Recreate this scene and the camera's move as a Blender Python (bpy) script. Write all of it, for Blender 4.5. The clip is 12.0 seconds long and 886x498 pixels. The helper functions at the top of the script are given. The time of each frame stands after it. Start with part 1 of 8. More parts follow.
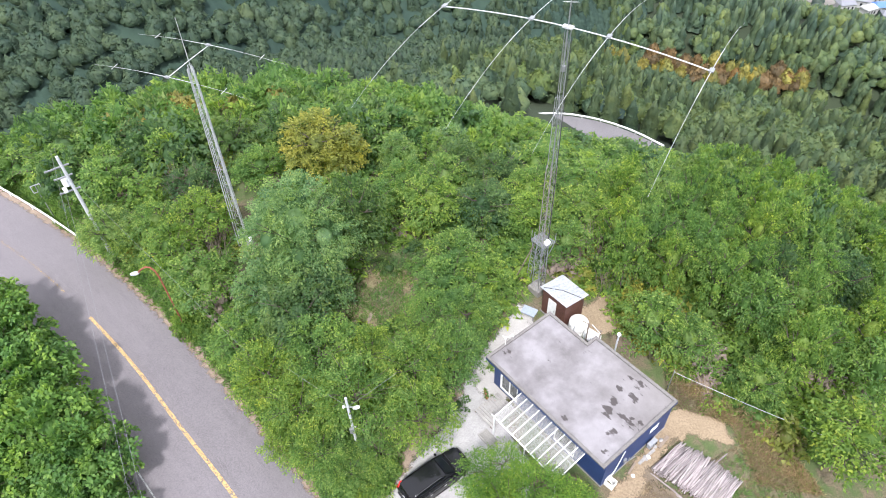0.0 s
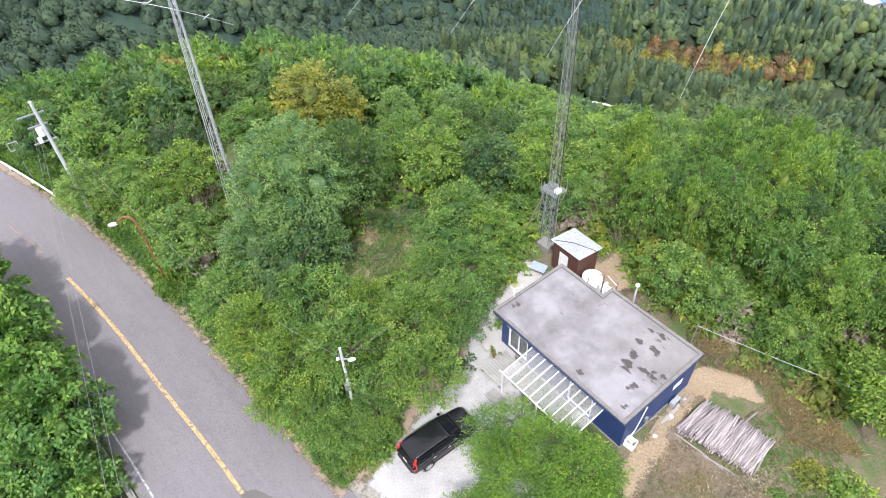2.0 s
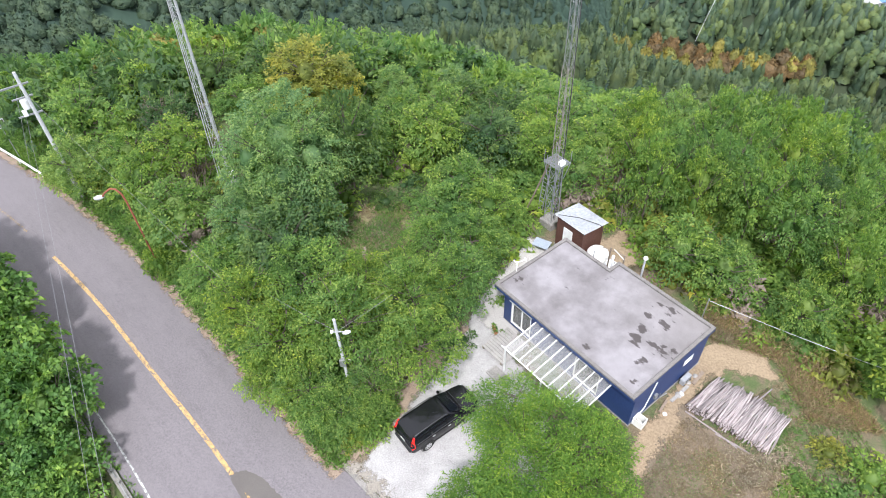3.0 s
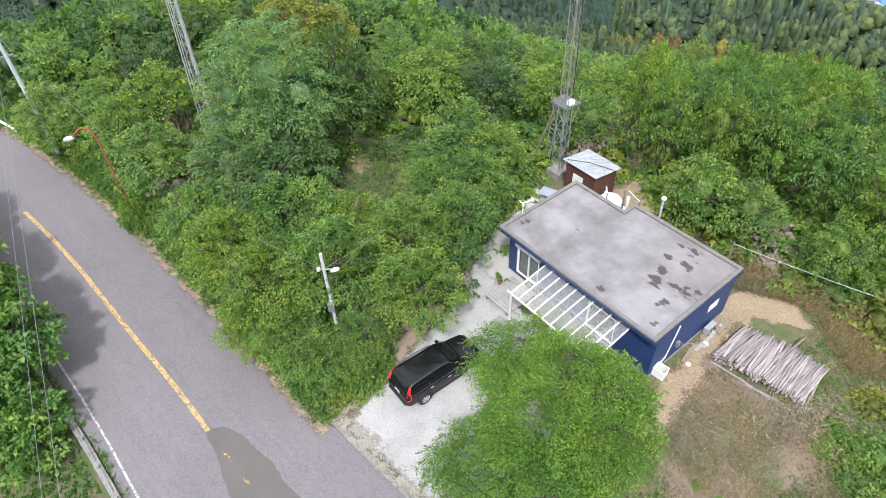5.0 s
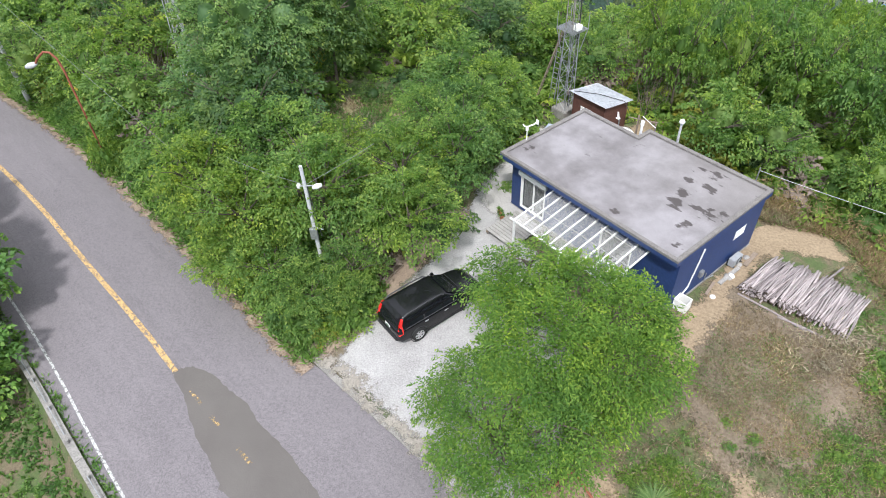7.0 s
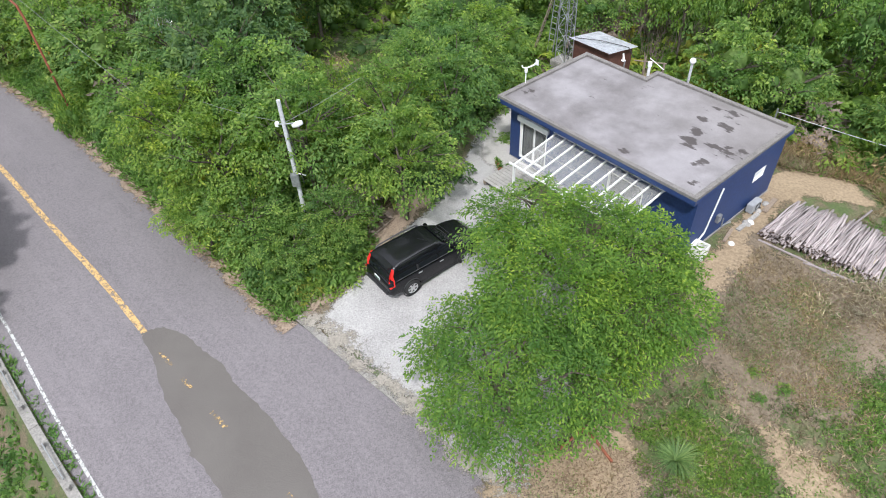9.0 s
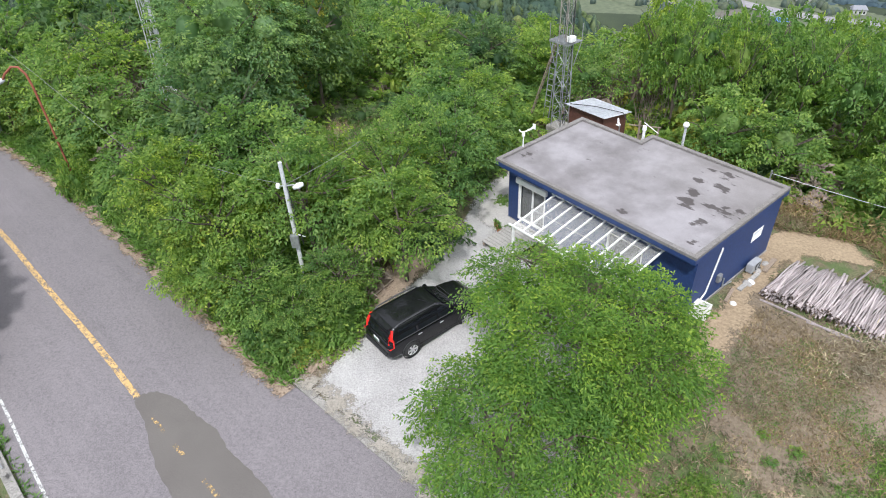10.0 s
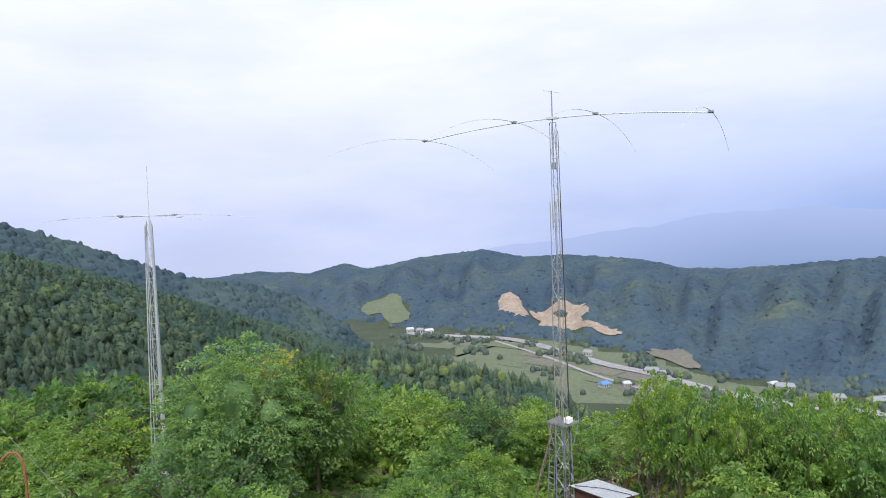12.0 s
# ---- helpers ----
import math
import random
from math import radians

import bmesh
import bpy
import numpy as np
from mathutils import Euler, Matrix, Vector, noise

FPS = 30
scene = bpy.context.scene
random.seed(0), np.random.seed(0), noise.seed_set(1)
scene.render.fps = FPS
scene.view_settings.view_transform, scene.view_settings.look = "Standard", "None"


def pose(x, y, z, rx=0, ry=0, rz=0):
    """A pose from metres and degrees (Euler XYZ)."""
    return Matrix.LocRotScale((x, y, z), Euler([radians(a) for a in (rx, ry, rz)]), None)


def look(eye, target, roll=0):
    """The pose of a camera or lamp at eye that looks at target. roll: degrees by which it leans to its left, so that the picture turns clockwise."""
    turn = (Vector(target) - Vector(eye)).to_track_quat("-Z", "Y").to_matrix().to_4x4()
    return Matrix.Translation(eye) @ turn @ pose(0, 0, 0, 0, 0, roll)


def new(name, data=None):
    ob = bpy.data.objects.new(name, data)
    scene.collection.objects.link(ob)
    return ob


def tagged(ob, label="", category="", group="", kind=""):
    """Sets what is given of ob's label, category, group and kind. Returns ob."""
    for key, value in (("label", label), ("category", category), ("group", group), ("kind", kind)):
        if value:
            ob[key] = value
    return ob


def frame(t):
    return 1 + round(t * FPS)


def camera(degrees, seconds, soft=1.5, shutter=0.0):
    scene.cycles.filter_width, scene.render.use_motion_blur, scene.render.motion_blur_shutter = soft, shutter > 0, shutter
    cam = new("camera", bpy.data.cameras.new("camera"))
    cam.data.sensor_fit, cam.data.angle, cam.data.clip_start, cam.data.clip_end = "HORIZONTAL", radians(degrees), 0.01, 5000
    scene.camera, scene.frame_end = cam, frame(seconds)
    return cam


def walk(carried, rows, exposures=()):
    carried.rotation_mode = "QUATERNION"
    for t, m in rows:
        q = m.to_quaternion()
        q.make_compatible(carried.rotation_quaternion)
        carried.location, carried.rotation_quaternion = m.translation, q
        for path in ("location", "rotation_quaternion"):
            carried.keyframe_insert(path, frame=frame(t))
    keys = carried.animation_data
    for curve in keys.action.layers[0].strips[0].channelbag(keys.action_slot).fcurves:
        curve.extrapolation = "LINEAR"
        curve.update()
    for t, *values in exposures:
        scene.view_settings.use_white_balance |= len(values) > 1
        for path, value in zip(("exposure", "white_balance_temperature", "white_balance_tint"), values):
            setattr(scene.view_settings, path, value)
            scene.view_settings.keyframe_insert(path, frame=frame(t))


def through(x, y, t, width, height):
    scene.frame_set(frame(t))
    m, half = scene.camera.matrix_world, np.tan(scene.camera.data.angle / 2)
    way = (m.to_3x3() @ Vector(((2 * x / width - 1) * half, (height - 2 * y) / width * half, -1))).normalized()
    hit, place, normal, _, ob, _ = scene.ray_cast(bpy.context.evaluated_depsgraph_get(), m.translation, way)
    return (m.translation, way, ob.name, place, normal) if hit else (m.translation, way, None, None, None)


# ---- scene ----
cam = camera(68.6, 12.0, 1.0)
PATH = [
    (0, 1.131, 0.262, 38.495, 4.42, -45.66, -2.26),
    (0.5, 1.036, 0.227, 37.277, 4.40, -45.61, -2.24),
    (1, 0.957, 0.184, 36.060, 4.39, -45.60, -2.33),
    (1.5, 0.894, 0.133, 34.844, 4.53, -45.58, -2.51),
    (2, 0.845, 0.075, 33.626, 4.47, -45.42, -2.51),
    (2.5, 0.807, 0.010, 32.406, 4.38, -45.30, -2.46),
    (4.5, 0.749, -0.314, 27.481, 4.56, -44.45, -2.73),
    (5, 0.749, -0.409, 26.234, 4.50, -44.23, -2.68),
    (5.5, 0.753, -0.509, 24.978, 4.41, -44.11, -2.61),
    (6, 0.759, -0.614, 23.712, 4.39, -43.91, -2.65),
    (6.5, 0.764, -0.724, 22.435, 4.35, -43.60, -2.69),
    (7, 0.769, -0.838, 21.146, 4.41, -43.24, -2.76),
    (7.5, 0.770, -0.956, 19.844, 4.40, -42.85, -2.72),
    (9.5, 0.542, -0.548, 17.745, 3.25, -43.11, -2.87),
    (9.8, 0.514, -0.612, 17.700, 3.02, -41.57, -2.10),
    (10, 0.495, -0.654, 17.670, 2.93, -37.26, -2.81),
    (10.2, 0.476, -0.696, 17.640, 2.67, -32.37, -2.68),
    (10.3, 0.466, -0.717, 17.625, 2.52, -30.05, -2.74),
    (10.5, 0.448, -0.759, 17.594, 2.15, -25.55, -2.59),
    (10.7, 0.429, -0.802, 17.564, 2.13, -24.26, -2.37),
    (11, 0.400, -0.865, 17.519, 2.10, -24.06, -2.60),
    (11.3, 0.372, -0.928, 17.473, 2.25, -23.00, -2.32),
    (11.5, 0.353, -0.970, 17.443, 1.83, -18.30, -2.57),
    (11.7, 0.334, -1.013, 17.413, 1.48, -11.89, -2.65),
    (11.9, 0.315, -1.055, 17.383, 1.05, -5.51, -2.60),
    (12, 0.306, -1.076, 17.368, 0.94, -3.83, -2.68),
]
walk(cam, [(t, pose(x, y, z, 0, 0, yaw) @ pose(0, 0, 0, 90 + pitch) @ pose(0, 0, 0, 0, 0, roll)) for t, x, y, z, yaw, pitch, roll in PATH], exposures=((0, 0.80, 6000, 15), (2.5, 0.71, 6000, 14), (4.5, 0.57, 6000, 12), (7.5, 0.46, 6000, 11), (9.5, 0.38, 6000, 11), (10.5, 0.41, 6000, 11), (11.4, 0.39, 6000, 11), (12, 0.19, 6000, 12)))

# ---- world, sun ----
SUN_EL, SUN_AZ = 55.0, 186.0  # degrees; azimuth clockwise from +y
world = bpy.data.worlds.new("sky")
scene.world = world
world.use_nodes = True
wn, wl = world.node_tree.nodes, world.node_tree.links
wn.clear()
w_out = wn.new("ShaderNodeOutputWorld")
w_bg = wn.new("ShaderNodeBackground")
w_sky = wn.new("ShaderNodeTexSky")
w_sky.sky_type, w_sky.sun_disc = "NISHITA", False
w_sky.sun_elevation, w_sky.sun_rotation = radians(SUN_EL), radians(SUN_AZ)
w_co = wn.new("ShaderNodeTexCoord")
w_sep = wn.new("ShaderNodeSeparateXYZ")
w_ramp = wn.new("ShaderNodeValToRGB")
w_ramp.color_ramp.elements[0].position, w_ramp.color_ramp.elements[0].color = 0.0, (0.63, 0.675, 0.88, 1)
w_ramp.color_ramp.elements[1].position, w_ramp.color_ramp.elements[1].color = 1.0, (1.35, 1.35, 1.32, 1)
for p, c in ((0.11, (0.72, 0.75, 0.93, 1)), (0.20, (0.85, 0.86, 0.97, 1)), (0.34, (0.99, 0.98, 1.01, 1)), (0.60, (1.15, 1.15, 1.14, 1))):
    e = w_ramp.color_ramp.elements.new(p)
    e.color = c
w_map = wn.new("ShaderNodeMapRange")
w_map.inputs["From Min"].default_value, w_map.inputs["From Max"].default_value = -0.10, 1.0
w_noise = wn.new("ShaderNodeTexNoise")
w_noise.inputs["Scale"].default_value, w_noise.inputs["Detail"].default_value = 2.2, 5.0
w_stretch = wn.new("ShaderNodeMapping")
w_stretch.inputs["Scale"].default_value = (1, 1, 3.5)
w_cl = wn.new("ShaderNodeMapRange")
w_cl.inputs["From Min"].default_value, w_cl.inputs["From Max"].default_value = 0.3, 0.7
w_cl.inputs["To Min"].default_value, w_cl.inputs["To Max"].default_value = 0.84, 1.0
w_gain = wn.new("ShaderNodeMix")
w_gain.data_type, w_gain.blend_type = "RGBA", "MULTIPLY"
w_gain.inputs[0].default_value = 1.0
w_gain.inputs[7].default_value = (0.12, 0.12, 0.12, 1)
w_mix = wn.new("ShaderNodeMix")
w_mix.data_type = "RGBA"
wl.new(w_co.outputs["Generated"], w_sep.inputs[0])
wl.new(w_sep.outputs["Z"], w_map.inputs["Value"])
wl.new(w_map.outputs[0], w_ramp.inputs[0])
wl.new(w_co.outputs["Generated"], w_stretch.inputs["Vector"])
wl.new(w_stretch.outputs[0], w_noise.inputs["Vector"])
wl.new(w_noise.outputs[0], w_cl.inputs["Value"])
wl.new(w_sky.outputs[0], w_gain.inputs[6])
wl.new(w_cl.outputs[0], w_mix.inputs[0])
wl.new(w_gain.outputs[2], w_mix.inputs[6])
wl.new(w_ramp.outputs[0], w_mix.inputs[7])
# thicker blue haze low in the east, soft cloud veils above
w_east = wn.new("ShaderNodeMapRange")
w_east.inputs["From Min"].default_value, w_east.inputs["From Max"].default_value = -0.05, 0.55
wl.new(w_sep.outputs["X"], w_east.inputs["Value"])
w_low = wn.new("ShaderNodeMapRange")
w_low.inputs["From Min"].default_value, w_low.inputs["From Max"].default_value = 0.16, -0.03
wl.new(w_sep.outputs["Z"], w_low.inputs["Value"])
w_fac = wn.new("ShaderNodeMath")
w_fac.operation = "MULTIPLY"
wl.new(w_east.outputs[0], w_fac.inputs[0])
wl.new(w_low.outputs[0], w_fac.inputs[1])
w_haze = wn.new("ShaderNodeMix")
w_haze.data_type, w_haze.blend_type = "RGBA", "MULTIPLY"
w_haze.inputs[7].default_value = (0.58, 0.71, 0.90, 1)
wl.new(w_fac.outputs[0], w_haze.inputs[0])
wl.new(w_mix.outputs[2], w_haze.inputs[6])
w_veil = wn.new("ShaderNodeTexNoise")
w_veil.inputs["Scale"].default_value, w_veil.inputs["Detail"].default_value, w_veil.inputs["Roughness"].default_value = 3.4, 7.0, 0.55
wl.new(w_stretch.outputs[0], w_veil.inputs["Vector"])
w_tone = wn.new("ShaderNodeValToRGB")
w_tone.color_ramp.elements[0].position, w_tone.color_ramp.elements[0].color = 0.36, (0.93, 0.95, 0.99, 1)
w_tone.color_ramp.elements[1].position, w_tone.color_ramp.elements[1].color = 0.62, (1.05, 1.045, 1.03, 1)
wl.new(w_veil.outputs[0], w_tone.inputs[0])
w_clouds = wn.new("ShaderNodeMix")
w_clouds.data_type, w_clouds.blend_type = "RGBA", "MULTIPLY"
w_clouds.inputs[0].default_value = 1.0
wl.new(w_haze.outputs[2], w_clouds.inputs[6])
wl.new(w_tone.outputs[0], w_clouds.inputs[7])
wl.new(w_clouds.outputs[2], w_bg.inputs[0])
w_bg.inputs[1].default_value = 0.92
wl.new(w_bg.outputs[0], w_out.inputs[0])

sun = new("sun", bpy.data.lights.new("sun", "SUN"))
sun.data.energy, sun.data.angle, sun.data.color = 3.1, radians(5.0), (1.0, 0.96, 0.89)
sa, se = radians(SUN_AZ), radians(SUN_EL)
sun_from = Vector((math.sin(sa) * math.cos(se), math.cos(sa) * math.cos(se), math.sin(se)))
sun.matrix_world = look(sun_from * 100, (0, 0, 0))


# ---- materials ----
def material(name):
    m = bpy.data.materials.new(name)
    m.use_nodes = True
    return m, m.node_tree.nodes, m.node_tree.links, m.node_tree.nodes["Principled BSDF"]


def noise_node(n, l, scale, detail=6.0, rough=0.6, vec=None):
    t = n.new("ShaderNodeTexNoise")
    t.inputs["Scale"].default_value, t.inputs["Detail"].default_value, t.inputs["Roughness"].default_value = scale, detail, rough
    if vec is not None:
        l.new(vec, t.inputs["Vector"])
    return t.outputs[0]


def ramped(n, l, value, stops):
    r = n.new("ShaderNodeValToRGB")
    el = r.color_ramp.elements
    for k, (p, c) in enumerate(stops):
        e = el[k] if k < 2 else el.new(p)
        e.position, e.color = p, (*c, 1)
    l.new(value, r.inputs[0])
    return r.outputs[0]


def blend(n, l, fac, a, b, how="MIX"):
    m = n.new("ShaderNodeMix")
    m.data_type, m.blend_type = "RGBA", how
    for sock, v in ((0, fac), (6, a), (7, b)):
        if isinstance(v, (int, float)):
            m.inputs[sock].default_value = v
        elif isinstance(v, tuple):
            m.inputs[sock].default_value = (*v, 1)
        else:
            l.new(v, m.inputs[sock])
    return m.outputs[2]


def span(n, l, value, a, b, c=0.0, d=1.0):
    m = n.new("ShaderNodeMapRange")
    l.new(value, m.inputs["Value"])
    m.inputs["From Min"].default_value, m.inputs["From Max"].default_value = a, b
    m.inputs["To Min"].default_value, m.inputs["To Max"].default_value = c, d
    return m.outputs[0]


def relief(n, l, bsdf, height, strength, distance):
    b = n.new("ShaderNodeBump")
    b.inputs["Strength"].default_value, b.inputs["Distance"].default_value = strength, distance
    l.new(height, b.inputs["Height"])
    l.new(b.outputs[0], bsdf.inputs["Normal"])


def coords(n, which="Object"):
    return n.new("ShaderNodeTexCoord").outputs[which]


def surface(name, dark, light, coarse, fine, rough=0.8, bump=0.3, dist=0.02, metal=0.0, per_piece=0.0):
    """Two-scale mottled surface from dark to light."""
    m, n, l, b = material(name)
    co = coords(n)
    big, small = noise_node(n, l, coarse, 5, 0.6, co), noise_node(n, l, fine, 4, 0.65, co)
    c = ramped(n, l, big, ((0.3, dark), (0.7, light)))
    c = blend(n, l, 0.5, c, ramped(n, l, small, ((0.3, tuple(v * 0.6 for v in dark)), (0.72, tuple(min(1, v * 1.25) for v in light)))))
    if per_piece:
        info = n.new("ShaderNodeObjectInfo").outputs["Random"]
        c = blend(n, l, 1.0, c, ramped(n, l, info, ((0.0, (1 - per_piece,) * 3), (1.0, (1 + per_piece * 0.3,) * 3))), "MULTIPLY")
    l.new(c, b.inputs["Base Color"])
    b.inputs["Roughness"].default_value, b.inputs["Metallic"].default_value = rough, metal
    relief(n, l, b, small, bump, dist)
    return m


def leafy(name, dark, light, sun_tip, through=0.3, tree_vary=0.35, mottle=0.0):
    """Leaf colour that varies from leaf to leaf, bough to bough and tree to tree, with light passing through."""
    m, n, l, b = material(name)
    isl = n.new("ShaderNodeNewGeometry").outputs["Random Per Island"]
    place = n.new("ShaderNodeNewGeometry").outputs["Position"]
    c = ramped(n, l, isl, ((0.0, dark), (0.72, light), (1.0, sun_tip)))
    rnd = n.new("ShaderNodeObjectInfo").outputs["Random"]
    c = blend(n, l, 1.0, c, ramped(n, l, rnd, ((0.0, (1 - tree_vary, 1 - tree_vary * 0.8, 1.0)), (0.5, (1, 1, 1)), (1.0, (1 + tree_vary, 1 + tree_vary * 0.35, 0.8)))), "MULTIPLY")
    # tone also carries painted light: darker inside and low in crowns, lighter on top
    bough = n.new("ShaderNodeAttribute")
    bough.attribute_name = "tone"
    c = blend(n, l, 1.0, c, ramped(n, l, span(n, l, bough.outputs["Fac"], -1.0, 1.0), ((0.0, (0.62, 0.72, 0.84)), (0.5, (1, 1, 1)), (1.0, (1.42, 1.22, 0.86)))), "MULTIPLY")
    patch = noise_node(n, l, 0.45, 3, 0.5, place)
    c = blend(n, l, 1.0, c, ramped(n, l, patch, ((0.3, (0.78, 0.84, 0.9)), (0.7, (1.22, 1.12, 0.95)))), "MULTIPLY")
    if mottle:
        # clumps of leaves on crowns too far off to show single ones
        clump = noise_node(n, l, 1.5, 5, 0.7, place)
        c = blend(n, l, mottle, c, blend(n, l, 1.0, c, ramped(n, l, clump, ((0.34, (0.62, 0.66, 0.70)), (0.66, (1.34, 1.28, 1.16)))), "MULTIPLY"))
        relief(n, l, b, clump, 0.8, 0.45)
    l.new(c, b.inputs["Base Color"])
    b.inputs["Roughness"].default_value = 0.55
    b.inputs["Specular IOR Level"].default_value = 0.3
    tr = n.new("ShaderNodeBsdfTranslucent")
    l.new(blend(n, l, 1.0, c, (1.2, 1.28, 0.72), "MULTIPLY"), tr.inputs["Color"])
    mx = n.new("ShaderNodeMixShader")
    mx.inputs[0].default_value = through
    l.new(b.outputs[0], mx.inputs[1])
    l.new(tr.outputs[0], mx.inputs[2])
    l.new(mx.outputs[0], n["Material Output"].inputs["Surface"])
    return m


def plain(name, colour, rough=0.5, metal=0.0, vary=0.12, scale=6.0):
    m, n, l, b = material(name)
    t = noise_node(n, l, scale, 5, 0.65, coords(n))
    c = ramped(n, l, t, ((0.3, tuple(v * (1 - vary) for v in colour)), (0.7, tuple(min(1.0, v * (1 + vary)) for v in colour))))
    l.new(c, b.inputs["Base Color"])
    b.inputs["Roughness"].default_value, b.inputs["Metallic"].default_value = rough, metal
    return m


LEAF_BRIGHT = leafy("leaf_bright", (0.100, 0.184, 0.046), (0.178, 0.308, 0.074), (0.305, 0.410, 0.118), 0.5, 0.13)
LEAF_CHERRY = leafy("leaf_cherry", (0.084, 0.172, 0.032), (0.142, 0.274, 0.047), (0.25, 0.37, 0.072), 0.45, 0.06)
LEAF_MID = leafy("leaf_mid", (0.096, 0.183, 0.048), (0.164, 0.293, 0.073), (0.268, 0.391, 0.112), 0.5, 0.13)
LEAF_DARK = leafy("leaf_dark", (0.066, 0.128, 0.052), (0.118, 0.208, 0.078), (0.188, 0.285, 0.110), 0.5, 0.13)
LEAF_MAPLE = leafy("leaf_maple", (0.070, 0.150, 0.040), (0.135, 0.270, 0.062), (0.235, 0.38, 0.095), 0.4, 0.10)
LEAF_GREY = leafy("leaf_grey_green", (0.123, 0.223, 0.086), (0.219, 0.354, 0.127), (0.328, 0.448, 0.175), 0.5, 0.15)
LEAF_GOLD = leafy("leaf_gold", (0.165, 0.19, 0.04), (0.28, 0.305, 0.065), (0.38, 0.40, 0.10), 0.45, 0.06)
LEAF_ORANGE = leafy("leaf_russet", (0.122, 0.088, 0.052), (0.175, 0.126, 0.074), (0.22, 0.166, 0.096), 0.15, 0.1, 0.7)
LEAF_AMBER = leafy("leaf_amber", (0.15, 0.15, 0.045), (0.25, 0.24, 0.07), (0.33, 0.33, 0.10), 0.2, 0.1, 0.7)
# woods on slopes and beyond: greens made bluer, with distance haze painted in
NEEDLE = leafy("cedar_needles", (0.050, 0.085, 0.058), (0.070, 0.115, 0.074), (0.092, 0.142, 0.084), 0.12, 0.10, 0.6)
SLOPE_LEAF = leafy("slope_broadleaf", (0.064, 0.108, 0.062), (0.094, 0.150, 0.080), (0.126, 0.185, 0.094), 0.15, 0.10, 0.6)
SLOPE_LIGHT = leafy("slope_light_broadleaf", (0.075, 0.122, 0.050), (0.115, 0.178, 0.066), (0.155, 0.22, 0.085), 0.2, 0.10, 0.7)
SPUR_LEAF = leafy("spur_broadleaf", (0.044, 0.078, 0.054), (0.056, 0.096, 0.064), (0.074, 0.116, 0.070), 0.08, 0.08, 0.4)
SPUR_NEEDLE = leafy("spur_cedar", (0.036, 0.064, 0.048), (0.047, 0.081, 0.056), (0.060, 0.098, 0.062), 0.08, 0.08, 0.4)
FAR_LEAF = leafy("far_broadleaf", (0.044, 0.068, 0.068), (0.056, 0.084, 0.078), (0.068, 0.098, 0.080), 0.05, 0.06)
BARK = surface("bark", (0.05, 0.04, 0.03), (0.14, 0.115, 0.09), 3, 22, 0.9, 0.6, 0.02)
TWIG = surface("dead_twigs", (0.16, 0.12, 0.10), (0.30, 0.24, 0.20), 2, 14, 0.9)
STRAW = leafy("dry_grass", (0.155, 0.115, 0.072), (0.27, 0.215, 0.14), (0.40, 0.34, 0.23), 0.15, 0.1)
PALE_STRAW = leafy("pale_straw", (0.24, 0.19, 0.125), (0.40, 0.335, 0.225), (0.54, 0.48, 0.34), 0.2, 0.1)
GRASS = leafy("green_grass", (0.09, 0.17, 0.042), (0.15, 0.285, 0.068), (0.24, 0.38, 0.11), 0.4, 0.08)
LITTER = leafy("leaf_litter", (0.13, 0.085, 0.058), (0.22, 0.155, 0.108), (0.34, 0.265, 0.19), 0.05, 0.1)
CONCRETE = surface("concrete", (0.26, 0.25, 0.24), (0.42, 0.40, 0.38), 0.9, 18, 0.9, 0.3)
OLD_CONCRETE = surface("weathered_concrete", (0.15, 0.145, 0.135), (0.33, 0.31, 0.29), 1.6, 14, 0.95, 0.5)
BLUE = surface("blue_painted_wall", (0.016, 0.037, 0.125), (0.026, 0.055, 0.170), 0.7, 9, 0.55, 0.08)
WHITE = plain("white_paint", (0.78, 0.78, 0.77), 0.45, 0, 0.08)
STEEL = plain("galvanised_steel", (0.38, 0.39, 0.40), 0.5, 0.7, 0.2, 9)
RUSTY = surface("weathered_steel", (0.16, 0.125, 0.10), (0.42, 0.40, 0.37), 3, 14, 0.65, 0.2, 0.01, 0.3)
ALU = plain("aluminium_tube", (0.60, 0.61, 0.62), 0.5, 0.3, 0.08)
TOWER_STEEL = plain("pale_galvanised_steel", (0.50, 0.51, 0.52), 0.5, 0.3, 0.15, 9)
RUST_RED = surface("rust_red_paint", (0.19, 0.055, 0.03), (0.33, 0.11, 0.06), 4, 22, 0.7, 0.2)
POLE = surface("pale_pole", (0.42, 0.43, 0.44), (0.58, 0.59, 0.60), 1.2, 12, 0.75, 0.15)
BROWN = surface("brown_panel", (0.065, 0.026, 0.018), (0.12, 0.05, 0.035), 1.5, 12, 0.75, 0.2)
ROOF_METAL = surface("pale_metal_sheet", (0.60, 0.62, 0.66), (0.74, 0.76, 0.80), 1.1, 7, 0.5, 0.05, 0.01, 0.0)
WINDOW_GLASS, _n, _l, _b = material("window_glass")
_b.inputs["Base Color"].default_value, _b.inputs["Roughness"].default_value = (0.10, 0.11, 0.12, 1), 0.06
_b.inputs["Alpha"].default_value = 0.4
GLASS_DARK, _n, _l, _b = material("dark_glass")
_b.inputs["Base Color"].default_value, _b.inputs["Roughness"].default_value = (0.02, 0.024, 0.028, 1), 0.06
CAR_BLACK, _n, _l, _b = material("black_car_paint")
_b.inputs["Base Color"].default_value, _b.inputs["Roughness"].default_value = (0.006, 0.006, 0.008, 1), 0.22
_b.inputs["Coat Weight"].default_value, _b.inputs["Coat Roughness"].default_value = 0.25, 0.04
_b.inputs["Specular IOR Level"].default_value = 0.3
